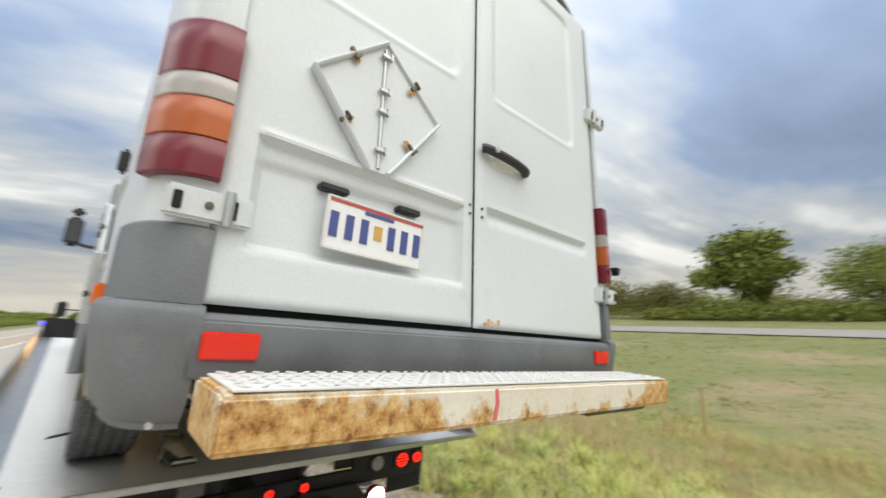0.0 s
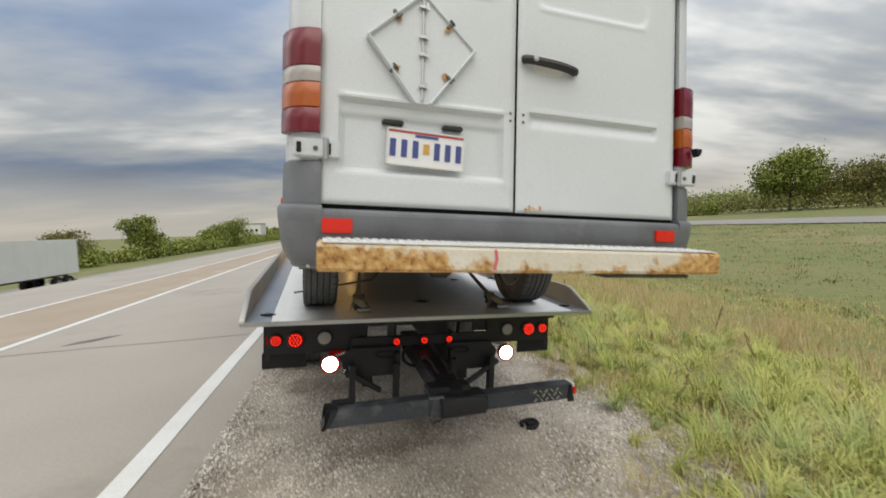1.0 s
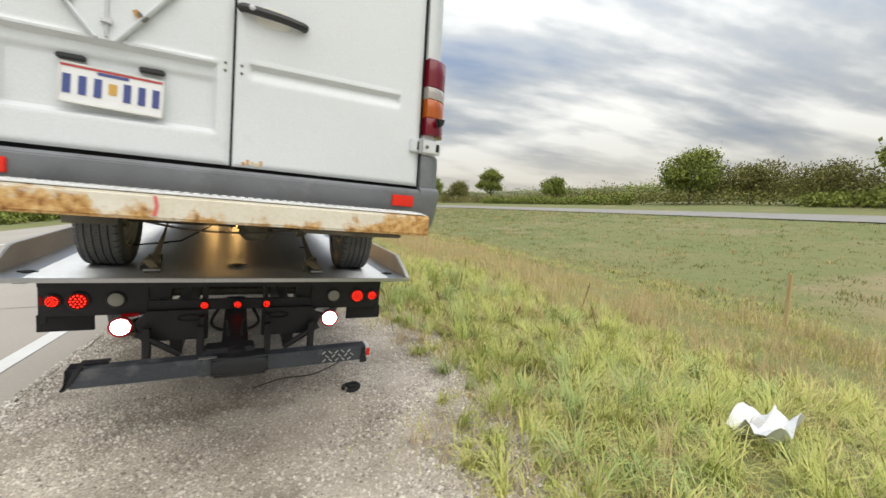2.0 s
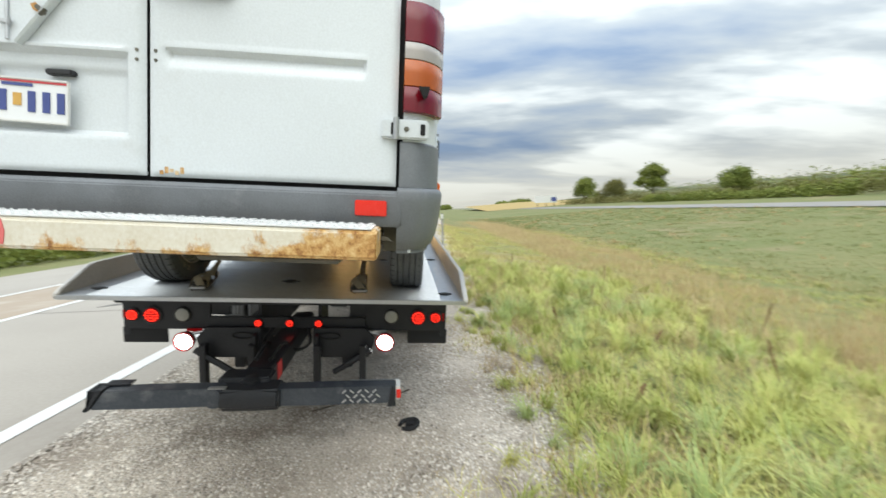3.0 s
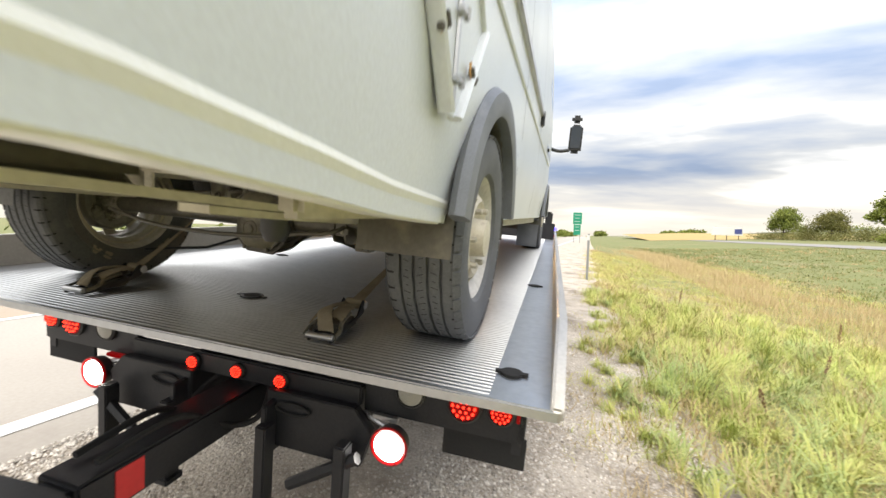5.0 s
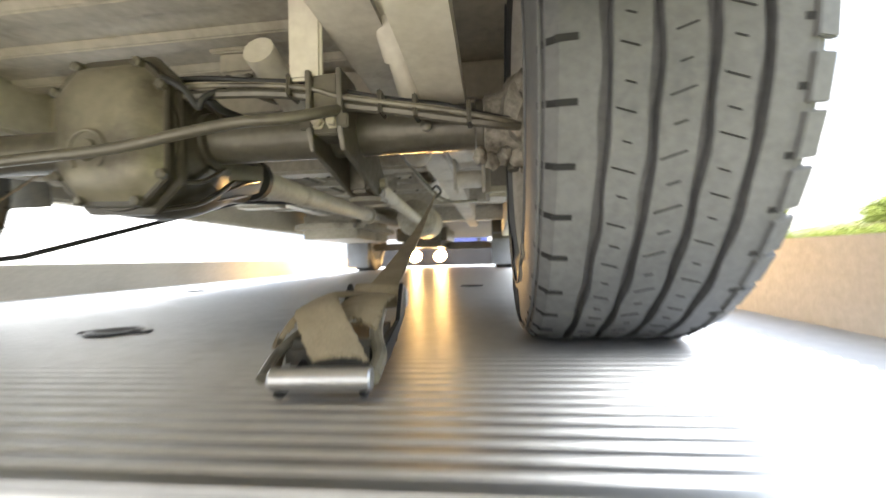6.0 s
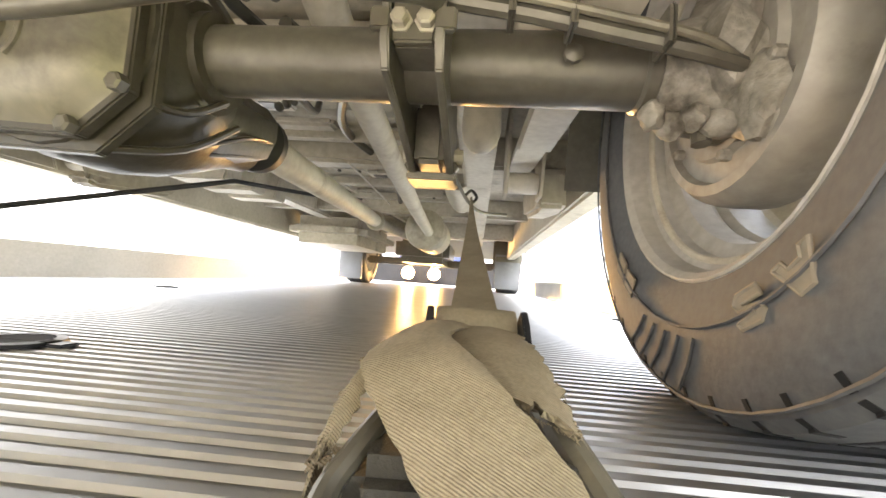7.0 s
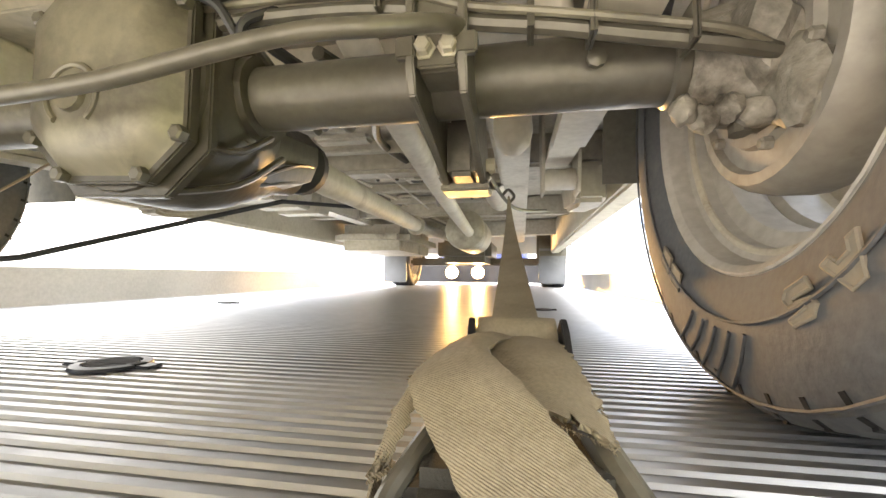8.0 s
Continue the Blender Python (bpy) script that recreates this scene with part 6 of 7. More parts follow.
def underside(v):
    # floor with pressed ribs
    bm = B(); box(bm, VX - 0.86, VX + 0.86, -1.05, 5.0, 1.60, 1.64); fl = part("floor_pan", bm, UNDER, v)
    for k in range(44):
        y = -0.9 + 0.13 * k
        bm = B(); prism(bm, [(y, 1.6), (y + 0.015, 1.586), (y + 0.055, 1.586), (y + 0.07, 1.6)], "x", VX - 0.55, VX + 0.55, 0.003); part("floor_rib", bm, UNDER, fl)
    for s in (-1, 1):
        bm = B(); box(bm, VX + s * 0.46, VX + s * 0.56, -1.0, 4.2, 1.47, 1.60, 0.01); part("frame_rail", bm, UNDER_PALE, v, "pale dusty frame rail")
        bm = B(); box(bm, VX + s * 0.84, VX + s * 0.88, -0.45, AX_Y - 0.43, 1.42, 1.60, 0.01); part("inner_sill", bm, UNDER, v)
        bm = B(); prism(bm, [(AX_Y + 0.43, 1.37), (4.0, 1.35), (4.0, 1.60), (AX_Y + 0.43, 1.60)], "x", VX + s * 0.80, VX + s * 0.88, 0.01); part("inner_sill", bm, UNDER_PALE, v)
    for y, z in ((0.75, 1.50), (1.35, 1.49), (2.4, 1.49), (3.4, 1.47)):
        bm = B(); box(bm, VX - 0.84, VX + 0.84, y, y + 0.09, z, 1.60, 0.012); part("crossmember", bm, UNDER, v)
    bm = B(); tube(bm, [(-0.5, 0.20, 1.545), (0.5, 0.20, 1.545)], 0.022, 12); part("cross_tube", bm, UNDER_PALE, v)
    # rear axle
    bm = B(); tube(bm, [(0.17, 0.452, 1.345), (0.735, 0.452, 1.345)], 0.037, 28); ax = part("axle_tube", bm, UNDER_DARK, v)
    bm = B(); tube(bm, [(-0.735, 0.452, 1.345), (-0.02, 0.452, 1.345)], 0.037, 28); part("axle_tube", bm, UNDER_DARK, v)
    bm = B(); lathe(bm, [(0.0375, 0.165), (0.041, 0.168), (0.041, 0.178), (0.038, 0.181), (0.038, 0.189), (0.043, 0.192), (0.043, 0.204), (0.036, 0.207)], (0.50, 0.452, 1.345), (1, 0, 0), 28); part("axle_flange", bm, UNDER_DARK, ax)
    # differential: housing, cover with rim and bolts, nose
    cx, cz = 0.110, 1.339
    bm = B()
    sec = []
    for y, r, sx in ((0.375, 0.118, 1.0), (0.40, 0.125, 1.0), (0.45, 0.122, 0.98), (0.50, 0.108, 0.92), (0.55, 0.085, 0.85), (0.60, 0.06, 0.8), (0.64, 0.05, 0.8)):
        sec.append([(cx + sx * r * 0.86 * math.cos(2 * math.pi * k / 28) + (y - 0.375) * 0.12, y, cz - 0.0 - (y - .375) * 0.08 + r * 0.98 * math.sin(2 * math.pi * k / 28)) for k in range(28)])
    loft(bm, sec); df = part("differential", bm, UNDER_BLACK, v, "oily dark differential housing")
    oct_ = [(0.096, 0.075), (0.055, 0.115), (-0.055, 0.115), (-0.096, 0.075), (-0.096, -0.065), (-0.055, -0.108), (0.05, -0.112), (0.096, -0.07)]
    bm = B(); prism(bm, [(cx + x, cz + z) for x, z in oct_], "y", 0.362, 0.376, 0.002); part("cover_flange", bm, UNDER_BLACK, df)
    bm = B()
    loft(bm, [[(cx + x * k, y, cz + z * k) for x, z in oct_] for y, k in ((0.362, 0.93), (0.359, 0.90), (0.350, 0.84), (0.338, 0.70), (0.333, 0.45))]); cov = part("differential_cover", bm, COVER, df, "dusty domed differential cover")
    for x, z in oct_:
        bm = B(); lathe(bm, [(0.0085, 0.0), (0.0085, -0.009), (0.006, -0.011)], (cx + x * 0.93, 0.362, cz + z * 0.93), (0, 1, 0), 6); part("cover_bolt", bm, UNDER_DARK, df)
    bm = B(); lathe(bm, [(0.018, 0), (0.016, -0.006), (0.001, -0.006)], (cx - .01, 0.334, cz - 0.03), (0, 1, 0), 12); part("filler_plug", bm, COVER, cov)
    bm = B(); tube(bm, [(cx - .01 + 0.030 * math.cos(a), 0.3335, cz - 0.03 + 0.030 * math.sin(a)) for a in [i * math.pi / 14 for i in range(-4, 19)]], 0.0035, 8); part("pressed_ridge", bm, COVER, cov)
    # second flange and the ribs that run from it to the axle necks and along the nose
    bm = B(); prism(bm, [(cx + x * 1.10, cz + z * 1.10) for x, z in oct_], "y", 0.379, 0.392, 0.002); part("housing_flange", bm, UNDER_BLACK, df)
    for pts, r in (([(0.098, 0.385, -0.072), (0.110, 0.42, -0.066), (0.122, 0.455, -0.040)], 0.007), ([(0.052, 0.385, -0.116), (0.092, 0.44, -0.098), (0.116, 0.49, -0.055)], 0.007), ([(0.020, 0.395, -0.116), (0.066, 0.50, -0.085), (0.074, 0.60, -0.058)], 0.006), ([(0.100, 0.385, 0.075), (0.112, 0.42, 0.066), (0.122, 0.455, 0.045)], 0.007), ([(0.085, 0.47, -0.085), (0.10, 0.54, -0.05), (0.085, 0.62, -0.03)], 0.005)):
        bm = B(); tube(bm, smooth_path([(cx + a, b, cz + c) for a, b, c in pts], 5), r, 8, flat=0.6); part("cast_rib", bm, UNDER_BLACK, df)
    for s in (-1, 1):
        bm = B(); loft(bm, [[(cx + s * d, 0.452 + r * math.cos(2 * math.pi * k / 20), 1.345 + r * math.sin(2 * math.pi * k / 20)) for k in range(20)] for d, r in ((0.05, 0.10), (0.082, 0.074), (0.098, 0.058), (0.104, 0.058), (0.105, 0.049), (0.118, 0.049), (0.119, 0.040))]); part("axle_neck", bm, UNDER_BLACK, df)
    bm = B(); loft(bm, [[(cx + 0.012 + dx * w + 0.03 * f, y, zc + dz * h) for dx, dz in ((0.0, -1.0), (0.75, -0.8), (1.0, -0.2), (1.0, 0.4), (0.6, 0.9), (-0.6, 0.9), (-1.0, 0.4), (-1.0, -0.2), (-0.75, -0.8))] for y, w, h, zc, f in ((0.40, 0.075, 0.060, 1.300, 0.0), (0.47, 0.072, 0.062, 1.302, 0.3), (0.54, 0.062, 0.056, 1.31, 0.6), (0.60, 0.052, 0.050, 1.318, 0.9), (0.63, 0.048, 0.046, 1.325, 1.0))]); part("nose_housing", bm, UNDER_BLACK, df)
    for s in (-1, 1):
        bm = B(); prism(bm, [(0.385, 1.27), (0.45, 1.262), (0.56, 1.285), (0.56, 1.293), (0.45, 1.275), (0.385, 1.283)], "x", cx + s * 0.072, cx + s * 0.080); part("housing_rib", bm, UNDER_BLACK, df)
    # propeller shaft with joint
    p0, p1 = Vector((0.135, 0.655, 1.33)), Vector((-0.03, 2.12, 1.40))
    bm = B(); tube(bm, [p0 + (p1 - p0) * f for f in (0.02, 0.05, 0.08, 1.0)], [0.02, 0.03, 0.033, 0.033], 20); sh = part("propeller_shaft", bm, UNDER_PALE, v, "dusty propeller shaft")
    bm = B(); lathe(bm, [(0.02, -0.05), (0.044, -0.045), (0.044, -0.02), (0.03, -0.01), (0.034, 0.02), (0.05, 0.03), (0.05, 0.05), (0.03, 0.06)], p0, p1 - p0, 20); part("universal_joint", bm, BLACK, sh)
    bm = B(); lathe(bm, [(0.03, -0.02), (0.05, -0.01), (0.05, 0.05), (0.03, 0.06)], p1, p1 - p0, 16); tube(bm, [p1 + Vector((0, .05, 0)), (-0.06, 3.6, 1.45)], 0.03, 14); part("front_shaft", bm, UNDER, sh)
    # anti-roll bar
    bm = B(); tube(bm, smooth_path([(-0.55, 0.30, 1.33), (-0.30, 0.29, 1.29), (-0.05, 0.287, 1.284), (0.078, 0.287, 1.288), (0.191, 0.288, 1.294), (0.292, 0.29, 1.309), (0.362, 0.294, 1.319), (0.42, 0.305, 1.324), (0.46, 0.33, 1.338), (0.475, 0.36, 1.352)], 6), 0.0078, 14); part("anti_roll_bar", bm, UNDER_DARK, v)
    # spring clamp: two plates, cross piece, bolts, lower roller
    cl = None
    for x in (0.432, 0.478):
        bm = B(); prism(bm, [(0.352, 1.41), (0.41, 1.41), (0.50, 1.37), (0.575, 1.30), (0.585, 1.262), (0.57, 1.25), (0.54, 1.252), (0.42, 1.285), (0.365, 1.296), (0.354, 1.32)], "x", x - 0.004, x + 0.004, 0.0015)
        ob = part("spring_clamp" if cl is None else "clamp_plate", bm, UNDER_DARK, cl or v)
        cl = cl or ob
    bm = B(); box(bm, 0.437, 0.473, 0.360, 0.368, 1.318, 1.405, 0.002); box(bm, 0.437, 0.473, 0.368, 0.41, 1.318, 1.326, 0.002); part("clamp_block", bm, UNDER_DARK, cl)
    for x in (0.444, 0.466):
        bm = B(); lathe(bm, [(0.0105, 0.0), (0.0105, -0.002), (0.0078, -0.002), (0.0078, -0.009), (0.006, -0.011)], (x, 0.360, 1.335), (0, 1, 0), 6); part("clamp_bolt", bm, UNDER, cl)
    bm = B(); box(bm, 0.4375, 0.4725, 0.50, 0.575, 1.257, 1.33, 0.006); part("clamp_cushion", bm, UNDER_BLACK, cl)
    bm = B(); box(bm, 0.424, 0.486, 0.535, 0.588, 1.246, 1.2555, 0.002); part("clamp_foot", bm, UNDER_DARK, cl)
    for x in (0.428, 0.482):
        bm = B(); lathe(bm, [(0.007, 0.0), (0.007, -0.010), (0.004, -0.012)], (x, 0.545, 1.263), (0, 1, 0), 6); part("clamp_nut", bm, UNDER_DARK, cl)
        bm = B(); box(bm, x - .009, x + .009, 0.353, 0.362, 1.325, 1.345, 0.002); part("clamp_ear", bm, UNDER_DARK, cl)
    bm = B(); lathe(bm, [(0.010, -0.01), (0.010, 0.066)], (0.427, 0.55, 1.28), (1, 0, 0), 8); part("clamp_pin", bm, UNDER, cl)
    # leaf spring over the axle, shackle, bump stop
    for s in (-1, 1):
        bm = B()
        path = [(s * 0.62, y, z) for y, z in ((-0.75, 1.455), (-0.5, 1.44), (-0.1, 1.415), (0.30, 1.40), (0.45, 1.398), (0.6, 1.402), (1.0, 1.43), (1.22, 1.455))]
        for lay, (y0, y1) in enumerate(((-0.76, 1.23), (-0.45, 0.95))):
            pts = [Vector(p) - Vector((0, 0, 0.016 * lay)) for p in smooth_path(path, 3) if y0 <= p[1] <= y1]
            loft(bm, [[p + Vector((dx, 0, dz)) for dx, dz in ((-0.032, -0.007), (0.032, -0.007), (0.032, 0.007), (-0.032, 0.007))] for p in pts])
        part("leaf_spring", bm, UNDER_PALE, v)
        bm = B(); lathe(bm, [(0.026, -0.04), (0.028, -0.03), (0.028, 0.03), (0.026, 0.04)], (s * 0.622, 1.10, 1.385), (1, 0, 0), 16); part("spring_bush", bm, UNDER_PALE, v)
        bm = B()
        for dx in (-0.043, 0.043):
            prism(bm, [(1.06, 1.345), (1.14, 1.345), (1.16, 1.40), (1.20, 1.58), (1.02, 1.58), (1.04, 1.40)], "x", s * 0.622 + dx - 0.004, s * 0.622 + dx + 0.004, 0.003)
        part("spring_hanger", bm, UNDER, v)
        bm = B(); lathe(bm, [(0.036, 0), (0.036, 0.05), (0.038, 0.09), (0.032, 0.115), (0.018, 0.13), (0.006, 0.134)], (s * 0.51, 0.80, 1.50), (0, 0, -1), 20); part("bump_stop", bm, UNDER, v)
        bm = B(); tube(bm, [(s * 0.565, 0.47, 1.39), (s * 0.53, 0.30, 1.58)], [0.02, 0.02], 14); tube(bm, [(s * 0.555, 0.42, 1.45), (s * 0.53, 0.30, 1.58)], 0.027, 14); part("shock_absorber", bm, UNDER_PALE, v)
        bm = B(); box(bm, s * 0.40, s * 0.45, 0.36, 0.372, 1.40, 1.60, 0.004); part("frame_bracket", bm, UNDER_PALE, v)
        bm = B(); prism(bm, [(1.16, 1.34), (1.20, 1.33), (1.50, 1.36), (1.55, 1.42), (1.55, 1.50), (1.18, 1.45)], "x", s * 0.67, s * 0.75, 0.012); part("jack_bracket", bm, UNDER, v)
        bm = B()
        for k in range(3):
            lump(bm, (s * (0.672 + 0.019 * k), 0.425 + 0.006 * (k % 2), 1.290 - 0.007 * (k % 2)), (0.012, 0.013, 0.014), 3 + k)
        lump(bm, (s * 0.735, 0.425, 1.285), (0.020, 0.016, 0.014), 9); part("caliper_bolt", bm, HUB, v)
        bm = B(); lump(bm, (s * 0.735, 0.44, 1.352), (0.036, 0.062, 0.060), 12, 0.3); lump(bm, (s * 0.752, 0.40, 1.30), (0.020, 0.036, 0.04), 14, 0.3); part("knuckle_casting", bm, HUB, v, "dusty rough cast wheel carrier")
        # brake: backing plate, drum, caliper lumps
        x = s * 0.772
        bm = B(); lathe(bm, [(0.001, -0.004), (0.085, -0.004), (0.088, 0.004), (0.108, 0.006), (0.111, -0.002), (0.122, -0.002), (0.130, 0.010), (0.133, 0.025), (0.133, 0.055), (0.05, 0.06)], (x - s * 0.02, AX_Y - 0.01, AX_Z - 0.005), (s, 0, 0), 36); br = part("brake_drum", bm, DRUM, v)
        bm = B(); lathe(bm, [(0.039, -0.075), (0.047, -0.07), (0.047, -0.055), (0.052, -0.04), (0.06, -0.01), (0.075, 0.015)], (x - s * 0.02, AX_Y - 0.016, 1.346), (s, 0, 0), 24); part("hub_carrier", bm, HUB, br)
        for k in range(6):
            a = 2 * math.pi * k / 6 + 0.3
            bm = B(); lathe(bm, [(0.0062, 0.0), (0.0062, -0.008), (0.004, -0.010)], (x - s * 0.022, AX_Y - 0.01 + math.cos(a) * 0.092, AX_Z - 0.005 + math.sin(a) * 0.092), (s, 0, 0), 6); part("brake_bolt", bm, HUB, br)
        bm = B(); tube(bm, [(x - s * 0.07, AX_Y - 0.03, 1.292), (x - s * 0.03, AX_Y - 0.03, 1.286)], 0.014, 10); tube(bm, [(x - s * 0.05, AX_Y - 0.03, 1.30), (x - s * 0.05, AX_Y - 0.035, 1.268)], 0.009, 8); box(bm, x - s * 0.03, x, AX_Y - 0.05, AX_Y - 0.005, 1.27, 1.30, 0.006); part("brake_cylinder", bm, UNDER_DARK, br)
    # brake lines and cables along the axle
    for off, fwd, r, mm in ((0.0, 0.0, 0.0075, UNDER_DARK), (0.013, 0.004, 0.0055, UNDER), (0.008, -0.010, 0.004, COVER), (0.024, 0.012, 0.0045, BLACK)):
        bm = B(); tube(bm, smooth_path([(0.02, 0.42 + fwd, 1.41 + off), (0.20, 0.39 + fwd, 1.402 + off * 1.4), (0.34, 0.376 + fwd, 1.392 + off), (0.43, 0.37 + fwd, 1.378 + off), (0.48, 0.37 + fwd, 1.362 + off), (0.555, 0.37 + fwd, 1.349 + off * 0.8), (0.62, 0.372 + fwd, 1.336 + off * 0.9), (0.687, 0.375 + fwd, 1.324 + off * 0.6), (0.73, 0.39, 1.322 + off * 0.3)], 6), r, 8); part("brake_line", bm, mm, v)
    for x, z in ((0.535, 1.358), (0.585, 1.349), (0.66, 1.335), (0.40, 1.391)):
        bm = B(); box(bm, x - 0.003, x + 0.003, 0.355, 0.392, z - 0.016, z + 0.020, 0.003); part("line_clip", bm, UNDER_DARK, v)
    bm = B(); lathe(bm, [(0.009, 0), (0.009, -0.006), (0.004, -0.009)], (0.594, 0.405, 1.335), (0, 1, 0), 8); part("axle_plug", bm, UNDER_DARK, v)
    # hoses over the axle and along the floor
    for pts, r, mm in (([(0.20, 0.36, 1.42), (0.235, 0.36, 1.40), (0.25, 0.37, 1.375), (0.262, 0.37, 1.39), (0.30, 0.40, 1.42)], 0.005, BLACK),
                       ([(0.02, 0.55, 1.47), (0.12, 0.60, 1.45), (0.17, 0.70, 1.44), (0.15, 0.86, 1.46), (0.10, 1.0, 1.54)], 0.008, UNDER_DARK),
                       ([(-0.30, 0.7, 1.56), (-0.28, 1.4, 1.57), (-0.20, 2.4, 1.56), (-0.1, 3.4, 1.55)], 0.007, UNDER_DARK),
                       ([(-0.26, 0.7, 1.56), (-0.24, 1.4, 1.575), (-0.16, 2.4, 1.56), (-0.06, 3.4, 1.55)], 0.005, UNDER_PALE),
                       ([(0.42, 0.9, 1.46), (0.43, 1.25, 1.44), (0.50, 1.5, 1.38), (0.62, 1.7, 1.40)], 0.006, UNDER_DARK)):
        bm = B(); tube(bm, smooth_path(pts, 6), r, 8); part("floor_hose", bm, mm, v)
    for x, y, w, d, h in ((-0.20, 0.95, 0.12, 0.06, 0.05), (0.24, 0.85, 0.10, 0.03, 0.06), (-0.10, 1.62, 0.14, 0.05, 0.05), (0.22, 1.75, 0.09, 0.10, 0.04), (0.42, 1.55, 0.05, 0.16, 0.10), (0.10, 2.05, 0.22, 0.04, 0.06), (-0.36, 1.2, 0.05, 0.30, 0.09), (0.12, 0.60, 0.08, 0.02, 0.05)):
        bm = B(); box(bm, x, x + w, y, y + d, 1.588 - h, 1.60, 0.006); box(bm, x - 0.015, x + w + 0.015, y - 0.01, y + d + 0.01, 1.58, 1.60, 0.003)
        q = part("floor_bracket", bm, UNDER, v)
        for sx in (0.2, 0.8):
            bm = B(); lathe(bm, [(0.008, 0), (0.008, -0.006), (0.005, -0.008)], (x + w * sx, y + d * 0.5, 1.588 - h), (0, 0, 1), 6); part("bracket_bolt", bm, UNDER_DARK, q)
    bm = B()
    for k in range(9):
        p = Vector((0.16, 0.70, 1.40)).lerp(Vector((0.20, 0.82, 1.50)), k / 8)
        lathe(bm, [(0.006, -0.004), (0.009, -0.002), (0.009, 0.002), (0.006, 0.004)], p, (0.04, 0.12, 0.10), 10)
    part("bellows_hose", bm, UNDER_DARK, v)
    bm = B(); tube(bm, smooth_path([(-0.05, 0.50, 1.44), (0.15, 0.42, 1.43), (0.24, 0.40, 1.40), (0.26, 0.42, 1.385), (0.27, 0.5, 1.39)], 6), 0.007, 8); part("breather_hose", bm, BLACK, v)
    bm = B(); tube(bm, [(-0.95, 0.45, 1.10), (-0.39, 0.62, 1.165), (-0.10, 1.0, 1.33), (0.0, 1.3, 1.36)], 0.006, 8); part("brake_cable", bm, BLACK, v)
    bm = B(); tube(bm, [(0.10, 1.25, 1.46), (0.16, 1.6, 1.40)], 0.003, 6); part("hanging_wire", bm, UNDER_PALE, v)
    # exhaust: pipe, silencer
    bm = B(); tube(bm, smooth_path([(0.30, 0.45, 1.50), (0.30, 0.70, 1.435), (0.262, 1.5, 1.40), (0.225, 2.35, 1.385)], 5), 0.028, 16); part("exhaust_pipe", bm, UNDER_PALE, v)
    bm = B(); lathe(bm, [(0.03, -0.03), (0.10, 0.0), (0.115, 0.012), (0.12, 0.03), (0.12, 0.52), (0.10, 0.55), (0.03, 0.57)], (0.195, 2.38, 1.405), (0, 1, 0), 24); part("silencer", bm, UNDER, v)
    # fuel tank, gearbox, boxes on the floor
    bm = B(); box(bm, -0.76, -0.22, 2.6, 3.6, 1.30, 1.48, 0.07); part("fuel_tank", bm, UNDER, v, "dusty grey fuel tank")
    bm = B(); box(bm, -0.25, 0.25, 3.7, 4.6, 1.25, 1.5, 0.06); part("gearbox", bm, UNDER_DARK, v)
    bm = B(); box(bm, -0.7, 0.7, FR_Y - 0.05, FR_Y + 0.05, 1.24, 1.32, 0.02); part("front_axle_beam", bm, UNDER_DARK, v)
    bm = B(); box(bm, -0.14, 0.05, 1.22, 1.46, 1.565, 1.60, 0.01); p = part("floor_bracket", bm, UNDER_PALE, v)
    bm = B(); box(bm, -0.10, 0.0, 1.29, 1.39, 1.558, 1.564, 0.002); part("bracket_hole", bm, SEAM, p)
    for k in range(3):
        bm = B(); prism(bm, [(1.4 + .18 * k, 1.42), (1.5 + .18 * k, 1.42), (1.54 + .18 * k, 1.56), (1.44 + .18 * k, 1.56)], "x", -0.62, -0.40, 0.006); part("floor_brace", bm, UNDER_PALE, v)
    for k, (x, y) in enumerate(((-0.30, 1.05), (-0.08, 1.10), (-0.30, 1.75), (0.05, 1.85), (-0.12, 2.25), (0.30, 1.30), (-0.45, 0.85))):
        bm = B(); box(bm, x - 0.055, x + 0.055, y - 0.045, y + 0.045, 1.572, 1.586, 0.006); q = part("floor_pressing", bm, UNDER_PALE if k % 2 else UNDER, v)
        bm = B(); box(bm, x - 0.030, x + 0.030, y - 0.022, y + 0.022, 1.5695, 1.5725, 0.001); part("pressing_slot", bm, UNDER_BLACK, q)
    for k in range(5):
        y = 0.95 + 0.32 * k
        bm = B(); prism(bm, [(y, 1.545), (y + 0.012, 1.54), (y + 0.030, 1.54), (y + 0.042, 1.545), (y + 0.042, 1.575), (y, 1.575)], "x", -0.46, 0.44, 0.003); part("floor_bow", bm, UNDER, v)
    bm = B(); tube(bm, smooth_path([(0.20, 0.62, 1.50), (0.21, 0.85, 1.53), (0.12, 1.15, 1.525), (0.16, 1.6, 1.53), (0.08, 2.2, 1.52)], 6), 0.012, 8); wl = part("wiring_loom", bm, UNDER_BLACK, v)
    for y in (0.9, 1.2, 1.55, 1.9):
        bm = B(); box(bm, 0.11, 0.20, y, y + 0.012, 1.512, 1.545, 0.003); part("loom_clip", bm, UNDER, wl)
    bm = B(); sheet(bm, 8, 10, lambda u, w: (0.34 + 0.16 * u, 1.55 + 0.55 * w, 1.46 + 0.09 * (2 * u - 1) ** 2 + 0.006 * math.sin(w * 40))); thicken(bm, 0.003); part("heat_shield", bm, UNDER_PALE, v)
    # spare wheel carrier hook and tow eye seen below the bumper
    bm = B(); tube(bm, smooth_path([(-0.35, -0.55, 1.50), (-0.33, -0.5, 1.46), (-0.28, -0.52, 1.44), (-0.25, -0.5, 1.48)], 5), 0.012, 8); part("tow_eye", bm, UNDER_DARK, v)
